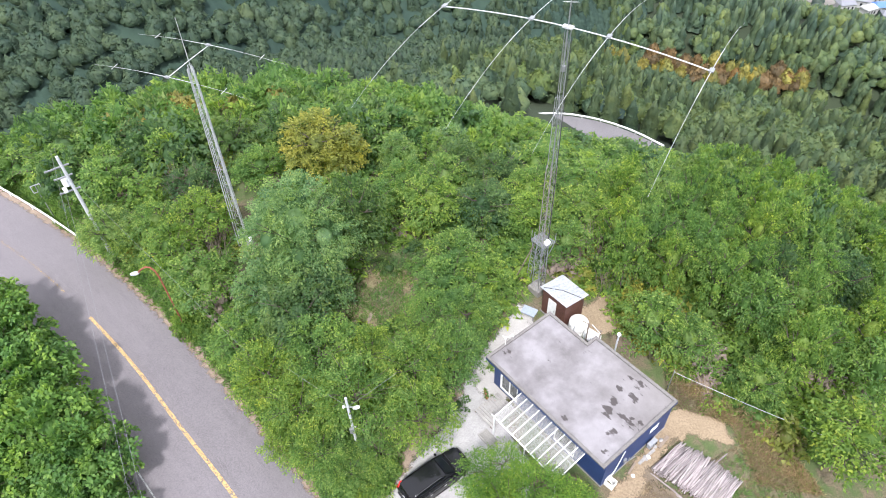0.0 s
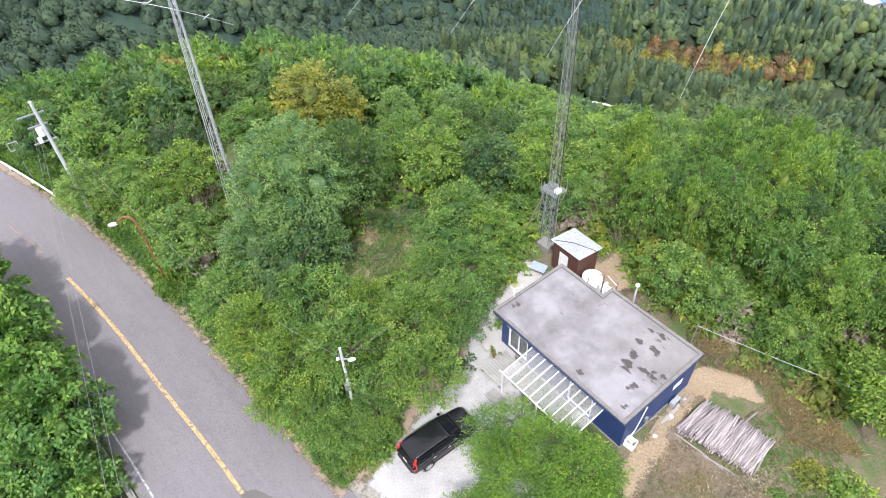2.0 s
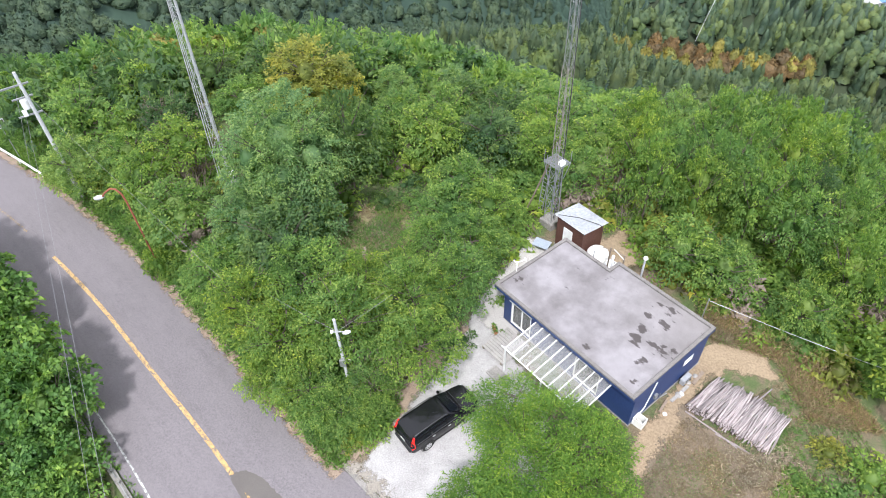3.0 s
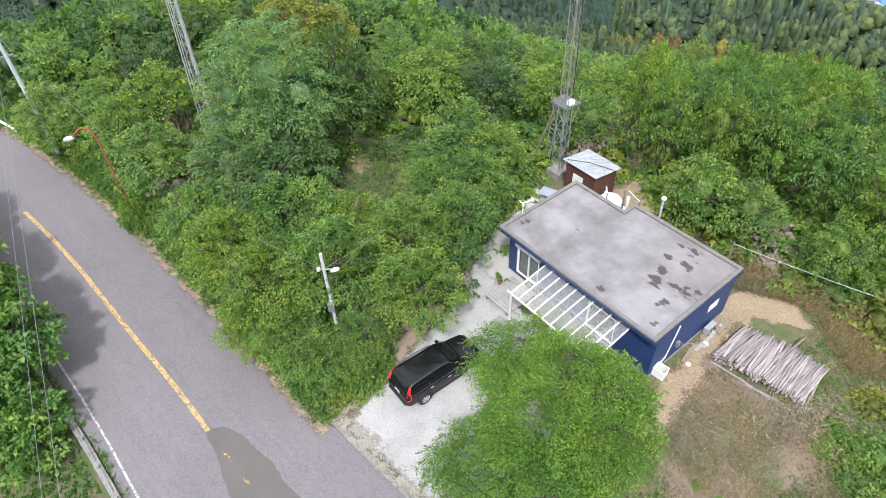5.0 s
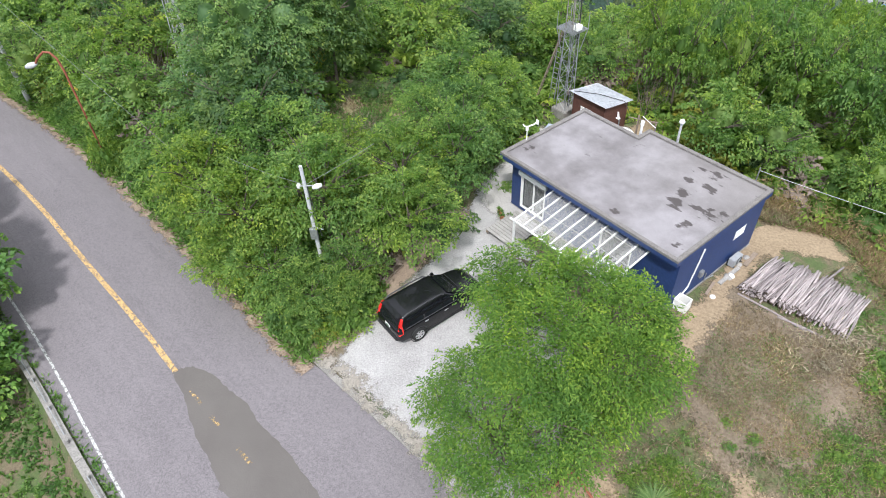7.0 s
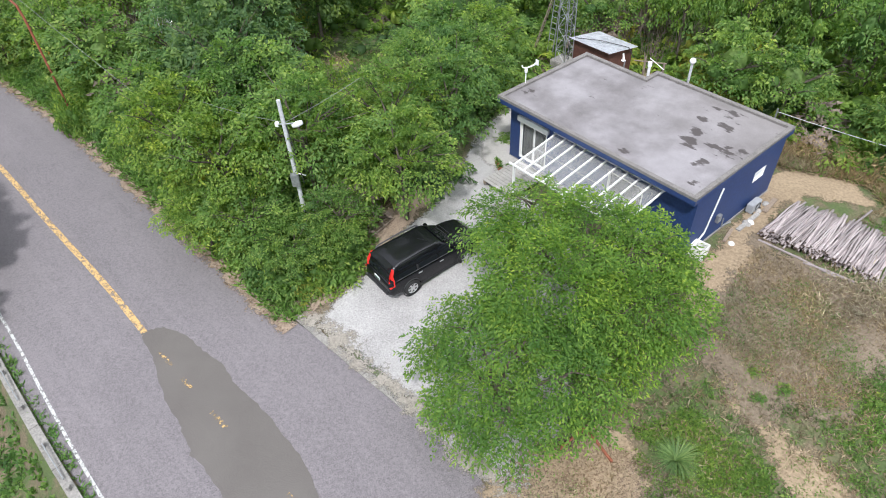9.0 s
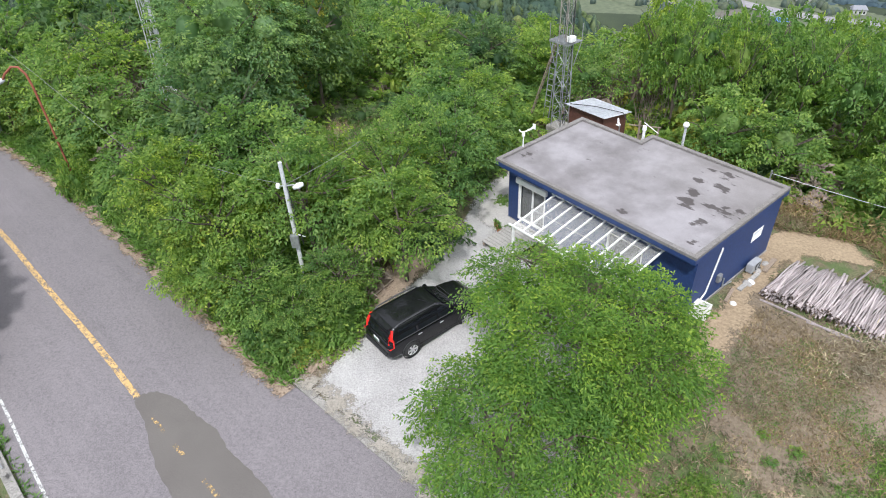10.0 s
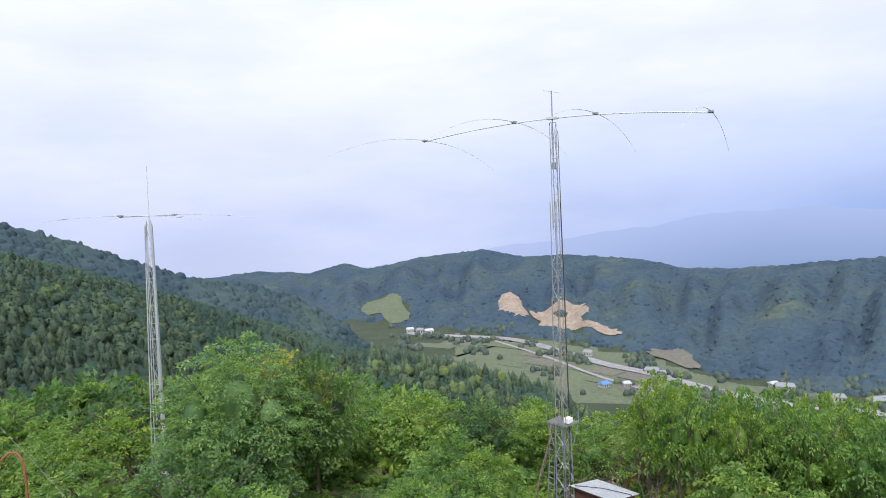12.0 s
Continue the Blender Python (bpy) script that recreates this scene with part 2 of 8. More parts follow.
RUBBER = plain("tyre_rubber", (0.02, 0.02, 0.02), 0.85)
TRIM = plain("black_plastic", (0.02, 0.02, 0.021), 0.6)
ALLOY = plain("alloy_wheel", (0.62, 0.62, 0.63), 0.3, 0.8)
RED_LENS, _n, _l, _b = material("red_lamp_lens")
_b.inputs["Base Color"].default_value, _b.inputs["Roughness"].default_value = (0.62, 0.02, 0.015, 1), 0.12
CLEAR, _n, _l, _b = material("clear_polycarbonate")
_b.inputs["Base Color"].default_value, _b.inputs["Roughness"].default_value = (0.80, 0.79, 0.76, 1), 0.3
_b.inputs["Alpha"].default_value = 0.24
PLASTIC_WHITE = plain("white_plastic_tank", (0.80, 0.79, 0.76), 0.5, 0, 0.07, 2.5)
WOOD = surface("weathered_wood", (0.17, 0.13, 0.10), (0.34, 0.27, 0.21), 2, 20, 0.85, 0.4)
LOG_BARK = surface("grey_log", (0.27, 0.222, 0.218), (0.55, 0.485, 0.485), 9, 40, 0.9, 0.8, 0.012, 0, 0.5)
LOG_END = surface("dark_log_end", (0.05, 0.035, 0.026), (0.15, 0.11, 0.085), 8, 40, 0.9, 0.5, 0.01, 0, 0.4)
YELLOW_PAINT = plain("yellow_paint", (0.55, 0.38, 0.04), 0.5)
BLACK_CABLE = plain("black_cable", (0.03, 0.03, 0.032), 0.6)
GREY_CABLE = plain("grey_cable", (0.20, 0.20, 0.21), 0.6)


def asphalt_material():
    m, n, l, b = material("asphalt")
    co = coords(n)
    big, mid, fine = noise_node(n, l, 0.16, 5, 0.6, co), noise_node(n, l, 1.1, 8, 0.75, co), noise_node(n, l, 24, 4, 0.8, co)
    c = ramped(n, l, big, ((0.38, (0.104, 0.089, 0.098)), (0.60, (0.205, 0.180, 0.190))))
    st = n.new("ShaderNodeMapping")
    st.inputs["Rotation"].default_value = (0, 0, radians(44))
    l.new(co, st.inputs["Vector"])
    st2 = n.new("ShaderNodeMapping")
    st2.inputs["Scale"].default_value = (0.11, 0.62, 1)
    l.new(st.outputs[0], st2.inputs["Vector"])
    lane = noise_node(n, l, 1.0, 7, 0.68, st2.outputs[0])
    c = blend(n, l, 0.5, c, ramped(n, l, lane, ((0.38, (0.090, 0.078, 0.086)), (0.62, (0.255, 0.226, 0.240)))))
    thin = n.new("ShaderNodeMapping")
    thin.inputs["Scale"].default_value = (0.22, 3.2, 1)
    l.new(st.outputs[0], thin.inputs["Vector"])
    streak = noise_node(n, l, 1.0, 6, 0.7, thin.outputs[0])
    c = blend(n, l, 0.34, c, ramped(n, l, streak, ((0.40, (0.082, 0.072, 0.078)), (0.60, (0.250, 0.224, 0.234)))))
    c = blend(n, l, 0.40, c, ramped(n, l, mid, ((0.34, (0.086, 0.077, 0.081)), (0.66, (0.240, 0.219, 0.226)))))
    grit = noise_node(n, l, 8.0, 6, 0.85, co)
    c = blend(n, l, 0.46, c, ramped(n, l, grit, ((0.38, (0.050, 0.044, 0.047)), (0.62, (0.310, 0.284, 0.296)))))
    c = blend(n, l, 0.42, c, ramped(n, l, fine, ((0.36, (0.047, 0.042, 0.046)), (0.66, (0.311, 0.283, 0.302)))))
    l.new(c, b.inputs["Base Color"])
    b.inputs["Roughness"].default_value = 0.9
    relief(n, l, b, grit, 0.5, 0.012)
    return m


def worn_material(name, paint, under, amount, scale=7.0):
    """Road paint with worn gaps that let the asphalt through."""
    m, n, l, b = material(name)
    co = coords(n)
    t = noise_node(n, l, scale, 8, 0.75, co)
    l.new(blend(n, l, noise_node(n, l, 2.0, 4, 0.6, co), paint, tuple(v * 0.75 for v in paint)), b.inputs["Base Color"])
    b.inputs["Roughness"].default_value = 0.8
    l.new(span(n, l, t, amount - 0.03, amount + 0.05, 0.0, 1.0), b.inputs["Alpha"])
    return m


def ground_material():
    """Soil, dry grass and green growth by mottling at several sizes."""
    m, n, l, b = material("ground_soil_and_grass")
    co = coords(n)
    big, mid, fine = noise_node(n, l, 0.11, 5, 0.6, co), noise_node(n, l, 0.7, 6, 0.65, co), noise_node(n, l, 13, 5, 0.7, co)
    soil = ramped(n, l, fine, ((0.32, (0.10, 0.072, 0.048)), (0.66, (0.25, 0.195, 0.14))))
    grass = ramped(n, l, fine, ((0.3, (0.048, 0.072, 0.024)), (0.7, (0.115, 0.155, 0.052))))
    dry = ramped(n, l, fine, ((0.32, (0.075, 0.058, 0.036)), (0.66, (0.215, 0.175, 0.112))))
    c = blend(n, l, span(n, l, mid, 0.44, 0.58), grass, dry)
    c = blend(n, l, span(n, l, big, 0.56, 0.66), c, soil)
    # undergrowth under the woods on the slopes, its colour darkened to match tree shade
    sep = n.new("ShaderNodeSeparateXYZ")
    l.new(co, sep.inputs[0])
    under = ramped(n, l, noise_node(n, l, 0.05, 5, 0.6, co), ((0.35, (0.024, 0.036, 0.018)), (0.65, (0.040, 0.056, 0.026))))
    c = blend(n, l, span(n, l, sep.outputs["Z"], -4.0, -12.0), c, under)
    l.new(c, b.inputs["Base Color"])
    b.inputs["Roughness"].default_value = 0.95
    relief(n, l, b, fine, 0.7, 0.05)
    return m


def roof_material():
    """Pale concrete roof deck with dark damp blotches."""
    m, n, l, b = material("stained_roof_concrete")
    co = coords(n)
    big, mid, fine = noise_node(n, l, 0.42, 4, 0.55, co), noise_node(n, l, 1.3, 5, 0.6, co), noise_node(n, l, 24, 3, 0.6, co)
    c = ramped(n, l, big, ((0.36, (0.140, 0.126, 0.130)), (0.62, (0.312, 0.293, 0.310))))
    c = blend(n, l, 0.34, c, ramped(n, l, mid, ((0.34, (0.095, 0.086, 0.086)), (0.68, (0.295, 0.276, 0.286)))))
    # brownish dust towards the back corner
    place = n.new("ShaderNodeSeparateXYZ")
    l.new(co, place.inputs[0])
    reach_back = n.new("ShaderNodeMath")
    reach_back.operation = "MULTIPLY"
    l.new(span(n, l, place.outputs["X"], 3.0, 9.0, 0.0, 0.6), reach_back.inputs[0])
    l.new(span(n, l, place.outputs["Y"], 2.0, 6.5), reach_back.inputs[1])
    c = blend(n, l, reach_back.outputs[0], c, (0.165, 0.147, 0.134))
    c = blend(n, l, 0.14, c, ramped(n, l, fine, ((0.3, (0.14, 0.135, 0.135)), (0.7, (0.36, 0.35, 0.35)))))
    total = None
    for s, t, r in ((6.35, 0.5, 0.36), (7.1, 5.8, 0.4), (7.75, 5.85, 0.55), (7.2, 4.8, 0.35), (7.5, 3.8, 0.4), (7.65, 3.1, 0.55), (8.2, 5.05, 0.5), (8.4, 3.5, 0.5), (9.0, 3.4, 0.6), (9.5, 3.8, 0.45), (8.8, 2.1, 0.45), (9.2, 1.0, 0.45), (8.6, 0.35, 0.25), (3.9, 5.2, 0.28), (0.7, 1.4, 0.45)):
        d = n.new("ShaderNodeVectorMath")
        d.operation = "DISTANCE"
        l.new(co, d.inputs[0])
        d.inputs[1].default_value = (s, t, 3.155)
        v = span(n, l, d.outputs["Value"], r * 1.35, r * 0.2)
        if total is None:
            total = v
        else:
            mx = n.new("ShaderNodeMath")
            mx.operation = "MAXIMUM"
            l.new(total, mx.inputs[0])
            l.new(v, mx.inputs[1])
            total = mx.outputs[0]
    st = n.new("ShaderNodeMapping")
    st.inputs["Scale"].default_value = (1.0, 1.9, 1.0)
    l.new(co, st.inputs["Vector"])
    blot = noise_node(n, l, 1.7, 4, 0.55, st.outputs[0])
    add = n.new("ShaderNodeMath")
    add.operation = "MULTIPLY_ADD"
    l.new(total, add.inputs[0])
    add.inputs[1].default_value = 0.27
    l.new(blot, add.inputs[2])
    c = blend(n, l, span(n, l, add.outputs[0], 0.69, 0.76, 0.0, 0.9), c, (0.050, 0.041, 0.040))
    l.new(c, b.inputs["Base Color"])
    b.inputs["Roughness"].default_value = 0.85
    relief(n, l, b, fine, 0.2, 0.01)
    return m


ASPHALT = asphalt_material()
PATCH = surface("newer_asphalt_patch", (0.106, 0.094, 0.088), (0.140, 0.127, 0.118), 0.8, 30, 0.9, 0.3, 0.006)
YELLOW_LINE = worn_material("worn_yellow_line", (0.62, 0.41, 0.17), None, 0.46, 11.0)
WHITE_LINE = worn_material("worn_white_line", (0.56, 0.56, 0.55), None, 0.46)
FADED_LINE = worn_material("faded_yellow_line", (0.55, 0.37, 0.15), None, 0.54)
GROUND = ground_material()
GRAVEL = surface("pale_gravel", (0.28, 0.268, 0.264), (0.49, 0.472, 0.470), 0.9, 17, 0.95, 1.0, 0.04)
DIRT = surface("sandy_dirt", (0.215, 0.158, 0.100), (0.36, 0.275, 0.182), 0.5, 9, 0.95, 0.6, 0.04)
ROOF = roof_material()
FIELD_GREEN = surface("field_green", (0.080, 0.102, 0.062), (0.118, 0.138, 0.080), 0.03, 0.2, 0.95)
FIELD_TAN = surface("field_tan", (0.105, 0.10, 0.082), (0.145, 0.135, 0.112), 0.03, 0.2, 0.95)
SCAR = surface("bare_earth_scar", (0.20, 0.155, 0.12), (0.33, 0.265, 0.21), 0.03, 0.15, 0.95)
FIELD_PALE = surface("field_pale", (0.16, 0.145, 0.13), (0.22, 0.205, 0.185), 0.03, 0.2, 0.95)
ROAD_FAR = surface("far_road", (0.21, 0.20, 0.215), (0.28, 0.265, 0.28), 0.02, 0.2, 0.9)


# ---- mesh helpers ----
def mesh_np(name, verts, faces, mat, tone=None):
    """A mesh from arrays of points and of equal-sided faces; tone is a shade for each point."""
    me = bpy.data.meshes.new(name)
    verts, faces = np.asarray(verts, np.float32), np.asarray(faces, np.int32)
    k = faces.shape[1]
    me.vertices.add(len(verts))
    me.vertices.foreach_set("co", verts.ravel())
    me.loops.add(faces.size)
    me.loops.foreach_set("vertex_index", faces.ravel())
    me.polygons.add(len(faces))
    me.polygons.foreach_set("loop_start", np.arange(0, faces.size, k, dtype=np.int32))
    me.update(calc_edges=True)
    me.materials.append(mat)
    if tone is not None:
        me.attributes.new("tone", "FLOAT", "POINT").data.foreach_set("value", np.asarray(tone, np.float32))
    return me


def finish(bm, name, mat, smooth=False):
    bmesh.ops.recalc_face_normals(bm, faces=bm.faces)
    me = bpy.data.meshes.new(name)
    bm.to_mesh(me)
    bm.free()
    me.materials.append(mat)
    if smooth:
        me.polygons.foreach_set("use_smooth", [True] * len(me.polygons))
    return me


def part(name, bm, mat, parent, label="", smooth=False):
    ob = new(name, finish(bm, name, mat, smooth))
    ob.parent = parent
    return tagged(ob, label)


def thing(name, label, category, at=None, group="", kind=""):
    ob = new(name)
    ob.empty_display_size = 0.2
    if at is not None:
        ob.matrix_basis = at
    return tagged(ob, label, category, group, kind)


def single(name, bm, mat, label, category, at=None, group="", kind="", smooth=False):
    ob = new(name, finish(bm, name, mat, smooth))
    if at is not None:
        ob.matrix_basis = at
    return tagged(ob, label, category, group, kind)


def box(x0, x1, y0, y1, z0, z1, bevel=0.0, bm=None):
    own = bm is None
    tmp = bmesh.new()
    bmesh.ops.create_cube(tmp, size=1.0, matrix=Matrix.Translation(((x0 + x1) / 2, (y0 + y1) / 2, (z0 + z1) / 2)) @ Matrix.Diagonal((x1 - x0, y1 - y0, z1 - z0, 1)))
    if bevel:
        bmesh.ops.bevel(tmp, geom=tmp.edges[:], offset=bevel, segments=2, affect="EDGES")
    if own:
        return tmp
    merge(bm, tmp)
    return bm


def merge(bm, tmp):
    me = bpy.data.meshes.new("tmp")
    tmp.to_mesh(me)
    tmp.free()
    bm.from_mesh(me)
    bpy.data.meshes.remove(me)


def rod(p, q, r, r2=None, sides=8, bm=None):
    """A round bar from p to q."""
    own = bm is None
    if own:
        bm = bmesh.new()
    p, q = Vector(p), Vector(q)
    d = q - p
    m = Matrix.Translation((p + q) / 2) @ d.to_track_quat("Z", "Y").to_matrix().to_4x4()
    bmesh.ops.create_cone(bm, cap_ends=True, segments=sides, radius1=r, radius2=r if r2 is None else r2, depth=d.length, matrix=m)
    return bm


def tube(points, r, sides=8, bm=None, taper=1.0):
    """A bent round bar through points."""
    if bm is None:
        bm = bmesh.new()
    pts = [Vector(p) for p in points]
    rings = []
    for i, p in enumerate(pts):
        d = (pts[min(i + 1, len(pts) - 1)] - pts[max(i - 1, 0)]).normalized()
        a = d.cross(Vector((0.13, 0.27, 1) if abs(d.z) < 0.95 else (1, 0, 0))).normalized()
        b = d.cross(a)
        rr = r * (1 + (taper - 1) * i / (len(pts) - 1))
        rings.append([bm.verts.new(p + rr * (math.cos(t) * a + math.sin(t) * b)) for t in (2 * math.pi * k / sides for k in range(sides))])
    for u, v in zip(rings, rings[1:]):
        for k in range(sides):
            bm.faces.new((u[k], u[(k + 1) % sides], v[(k + 1) % sides], v[k]))
    bm.faces.new(rings[0][::-1])
    bm.faces.new(rings[-1])
    return bm


def sag(p, q, drop, n=16):
    p, q = Vector(p), Vector(q)
    return [p.lerp(q, i / n) - Vector((0, 0, drop * 4 * (i / n) * (1 - i / n))) for i in range(n + 1)]


def prism(outline, z0, z1, bm=None):
    """An upright block over an outline of x, y."""
    if bm is None:
        bm = bmesh.new()
    lo, hi = [bm.verts.new((x, y, z0)) for x, y in outline], [bm.verts.new((x, y, z1)) for x, y in outline]
    bm.faces.new(lo[::-1])
    bm.faces.new(hi)
    for i in range(len(outline)):
        j = (i + 1) % len(outline)
        bm.faces.new((lo[i], lo[j], hi[j], hi[i]))
    return bm


# ---- the lie of the land ----
EYE_X, EYE_Y = 0.3, -1.0
CENTRE = np.array([(-110, 60), (-75, 53), (-60, 48.5), (-48, 43), (-36.3, 36), (-29.4, 30.8), (-23.7, 26.1), (-18.8, 21.4), (-14.5, 17.5), (-11.6, 14.6), (-8.7, 11.8), (-5.9, 9.3), (0, 4), (8, -3.5), (20, -14), (40, -31)], float)


def smoothed(points, rounds=3):
    p = points
    for _ in range(rounds):
        a, b = p[:-1] * 0.75 + p[1:] * 0.25, p[:-1] * 0.25 + p[1:] * 0.75
        p = np.concatenate([p[:1], np.stack([a, b], 1).reshape(-1, 2), p[-1:]])
    return p


ROADLINE = smoothed(CENTRE)


def road_offset(x, y):
    """Signed distance from the road's middle line: plus on the house's side."""
    p = np.stack([np.asarray(x, float), np.asarray(y, float)], -1)
    best, sign = np.full(p.shape[:-1], 1e9), np.zeros(p.shape[:-1])
    for a, b in zip(ROADLINE, ROADLINE[1:]):
        d = b - a
        t = np.clip(((p - a) @ d) / (d @ d), 0, 1)[..., None]
        off = p - (a + t * d)
        dist = np.hypot(off[..., 0], off[..., 1])
        side = np.sign(d[0] * off[..., 1] - d[1] * off[..., 0])
        near = dist < best
        best, sign = np.where(near, dist, best), np.where(near, side, sign)
    return best * sign


def step(v, a, b):
    t = np.clip((v - a) / (b - a), 0, 1)
    return t * t * (3 - 2 * t)


FLOOR_Z = -190.0


def land(x, y):
    x, y = np.asarray(x, float), np.asarray(y, float)
    dx, dy = x - EYE_X, y - EYE_Y
    r, az = np.hypot(dx, dy), np.degrees(np.arctan2(dx, dy))
    d = road_offset(x, y)
    bank = step(x, -2, -9) * step(y, 14, 20)
    top = -0.35 * step(y, 17, 11) + 0.5 * bank - 0.06 * np.maximum(0, r - 30) * step(az, 5, 18)
    top = top - 0.06 * np.maximum(0, x - 15) * step(y, 40, 20)
    near = -0.87 + (top + 0.87) * (step(d, 3.6, 15) * (1 - bank) + step(d, 3.9, 8) * bank)
    outer = -0.87 - 1.9 * step(-d, 4.4, 6.0) - 0.42 * np.maximum(0, -d - 6)
    near = np.where(d < 0, np.where(d < -4.2, outer, -0.87), near)
    edge = np.interp(az, (-90, -40, -20, -10, 0, 10, 20, 30, 40, 90), (60, 56, 52, 46, 40, 38, 40, 39, 36, 34))
    s = np.maximum(0, r - edge)
    fall = np.interp(s, (0, 6, 28, 75, 108, 445, 9000), (0, -1.4, -10.0, -44.5, -55.5, -190, -190))
    behind = step(np.abs(az), 75, 120)
    z = near + fall * (1 - behind) + behind * np.maximum(-90, -0.25 * s)
    z = np.maximum(z, FLOOR_Z)
    el_a = np.interp(az, (-80, -35, -28, -20, -15, -10, -5, 0, 8, 14), (2, -2.0, -4.6, -8.0, -9.9, -12.0, -13.6, -14.8, -16.9, -21))
    ra = 310.0
    crest = 17.4 + ra * np.tan(np.radians(el_a)) - 4
    z = np.maximum(z, crest - 0.46 * (np.hypot(r - ra, 25) - 25))
    el_b = np.interp(az, (-80, -35, -30, -27, -22, -17, -14, -10.4, -8, -5), (3, 0.1, -1.8, -3.2, -5.2, -6.2, -7.5, -9.6, -12, -17))
    rb = 640.0
    z = np.maximum(z, 17.4 + rb * np.tan(np.radians(el_b)) - 2.5 - 0.40 * np.abs(r - rb))
    foot = np.interp(az, (-90, -20, -8, -5, 2, 9.4, 16.5, 21.4, 27, 33, 60), (1500, 1350, 1190, 1120, 1020, 955, 870, 785, 750, 745, 745))
    el_c = np.interp(az, (-90, -21, -17, -13, -9.6, -7.7, -3.2, 2.4, 6.3, 9.7, 15.8, 19, 23.3, 27.3, 33, 60), (-5, -5.1, -4.8, -5.3, -4.6, -5.2, -4.5, -3.95, -4.8, -4.7, -5.2, -6.0, -6.1, -5.8, -5.2, -4.5))
    run = 640.0
    rise = 17.4 + (foot + run) * np.tan(np.radians(el_c)) - 5 - FLOOR_Z
    f = np.clip((r - foot) / run, 0, 3)
    hill = np.where(f < 1, np.sin(f * math.pi / 2) ** 1.0 * rise, rise - (f - 1) * 160)
    wob = 15 * (np.sin(az * 0.83 + r * 0.004) * np.sin(az * 0.31 + 2.0 + r * 0.009) + 0.6 * np.sin(az * 1.7 + 1.1 - r * 0.007 + np.sin(az * 0.6))) * np.clip(f, 0, 1) * np.clip(1.0 - f, 0, 1) * 4
    z = np.where(r > foot, np.maximum(z, FLOOR_Z + hill + wob), z)
    return np.where(f > 1.15, np.minimum(z, FLOOR_Z - 30 - 0.35 * (r - foot - 1.15 * run)), z)


def land_at(x, y):
    return float(land(np.array([x]), np.array([y]))[0])


def build_ground():
    azs = np.radians(np.concatenate([np.arange(-78, 78, 0.55), np.arange(78, 282, 6.0)]))
    rs = np.concatenate([[0.01], np.arange(2.0, 72, 0.9), 72 * 1.042 ** np.arange(0, 102)])
    a, r = np.meshgrid(azs, rs, indexing="ij")
    x, y = EYE_X + r * np.sin(a), EYE_Y + r * np.cos(a)
    z = land(x, y)
    bumps = np.sin(x * 1.9 + 1.3 * np.sin(y * 0.7)) * np.sin(y * 1.6 + np.sin(x * 0.9)) * 0.035
    off = road_offset(x, y)
    z = z + np.where((r < 70) & ((off > 5.4) | (off < -5)), bumps, 0) - np.where(np.abs(off) < 4.3, 0.03, 0) * (r < 90) - 0.10 * step(off, 5.4, 4.4) * step(off, 3.2, 3.7) * (r < 30)
    na, nr = a.shape
    idx = np.arange(na * nr).reshape(na, nr)
    nxt = np.roll(idx, -1, 0)
    faces = np.stack([idx[:, :-1], idx[:, 1:], nxt[:, 1:], nxt[:, :-1]], -1).reshape(-1, 4)
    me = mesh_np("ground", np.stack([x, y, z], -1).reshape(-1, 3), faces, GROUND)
    me.polygons.foreach_set("use_smooth", [True] * len(me.polygons))
    return tagged(new("ground", me), "hillside ground of soil, dry grass and green growth", "ground", kind="structure")


build_ground()


def ribbon(name, mat, lo, hi, lift, label, category, start=0.0, end=1e9, wobble=0.0, kind="structure", z=None):
    """A strip of the road between two offsets from its middle line, from start to end metres along it."""
    pts = ROADLINE
    seg = np.hypot(*np.diff(pts, axis=0).T)
    along = np.concatenate([[0], np.cumsum(seg)])
    n = int((min(end, along[-1]) - start) / 0.4)
    s = np.linspace(start, min(end, along[-1]), max(n, 2))
    px, py = np.interp(s, along, pts[:, 0]), np.interp(s, along, pts[:, 1])
    tx, ty = np.gradient(px), np.gradient(py)
    ln = np.hypot(tx, ty)
    nx, ny = -ty / ln, tx / ln
    rows = []
    for k, off in enumerate((lo, hi)):
        o = (off(s) if callable(off) else off) + wobble * (np.sin(s * 1.7 + k) * 0.5 + np.sin(s * 4.1 + 2 * k) * 0.3 + np.sin(s * 9.7) * 0.2)
        rows.append(np.stack([px + nx * o, py + ny * o, np.full_like(px, -0.87 + lift if z is None else z)], -1))
    m = len(s)
    verts = np.concatenate(rows)
    i = np.arange(m - 1)
    faces = np.stack([i, i + 1, i + 1 + m, i + m], -1)
    me = mesh_np(name, verts, faces, mat)
    if me.polygons[0].normal.z < 0:
        me.flip_normals()
    return tagged(new(name, me), label, category, kind=kind)


# the line's length from its start to the point nearest x, y
def along_road(x, y):
    seg = np.hypot(*np.diff(ROADLINE, axis=0).T)
    run = np.concatenate([[0], np.cumsum(seg)])
    return run[np.argmin(np.hypot(ROADLINE[:, 0] - x, ROADLINE[:, 1] - y))]


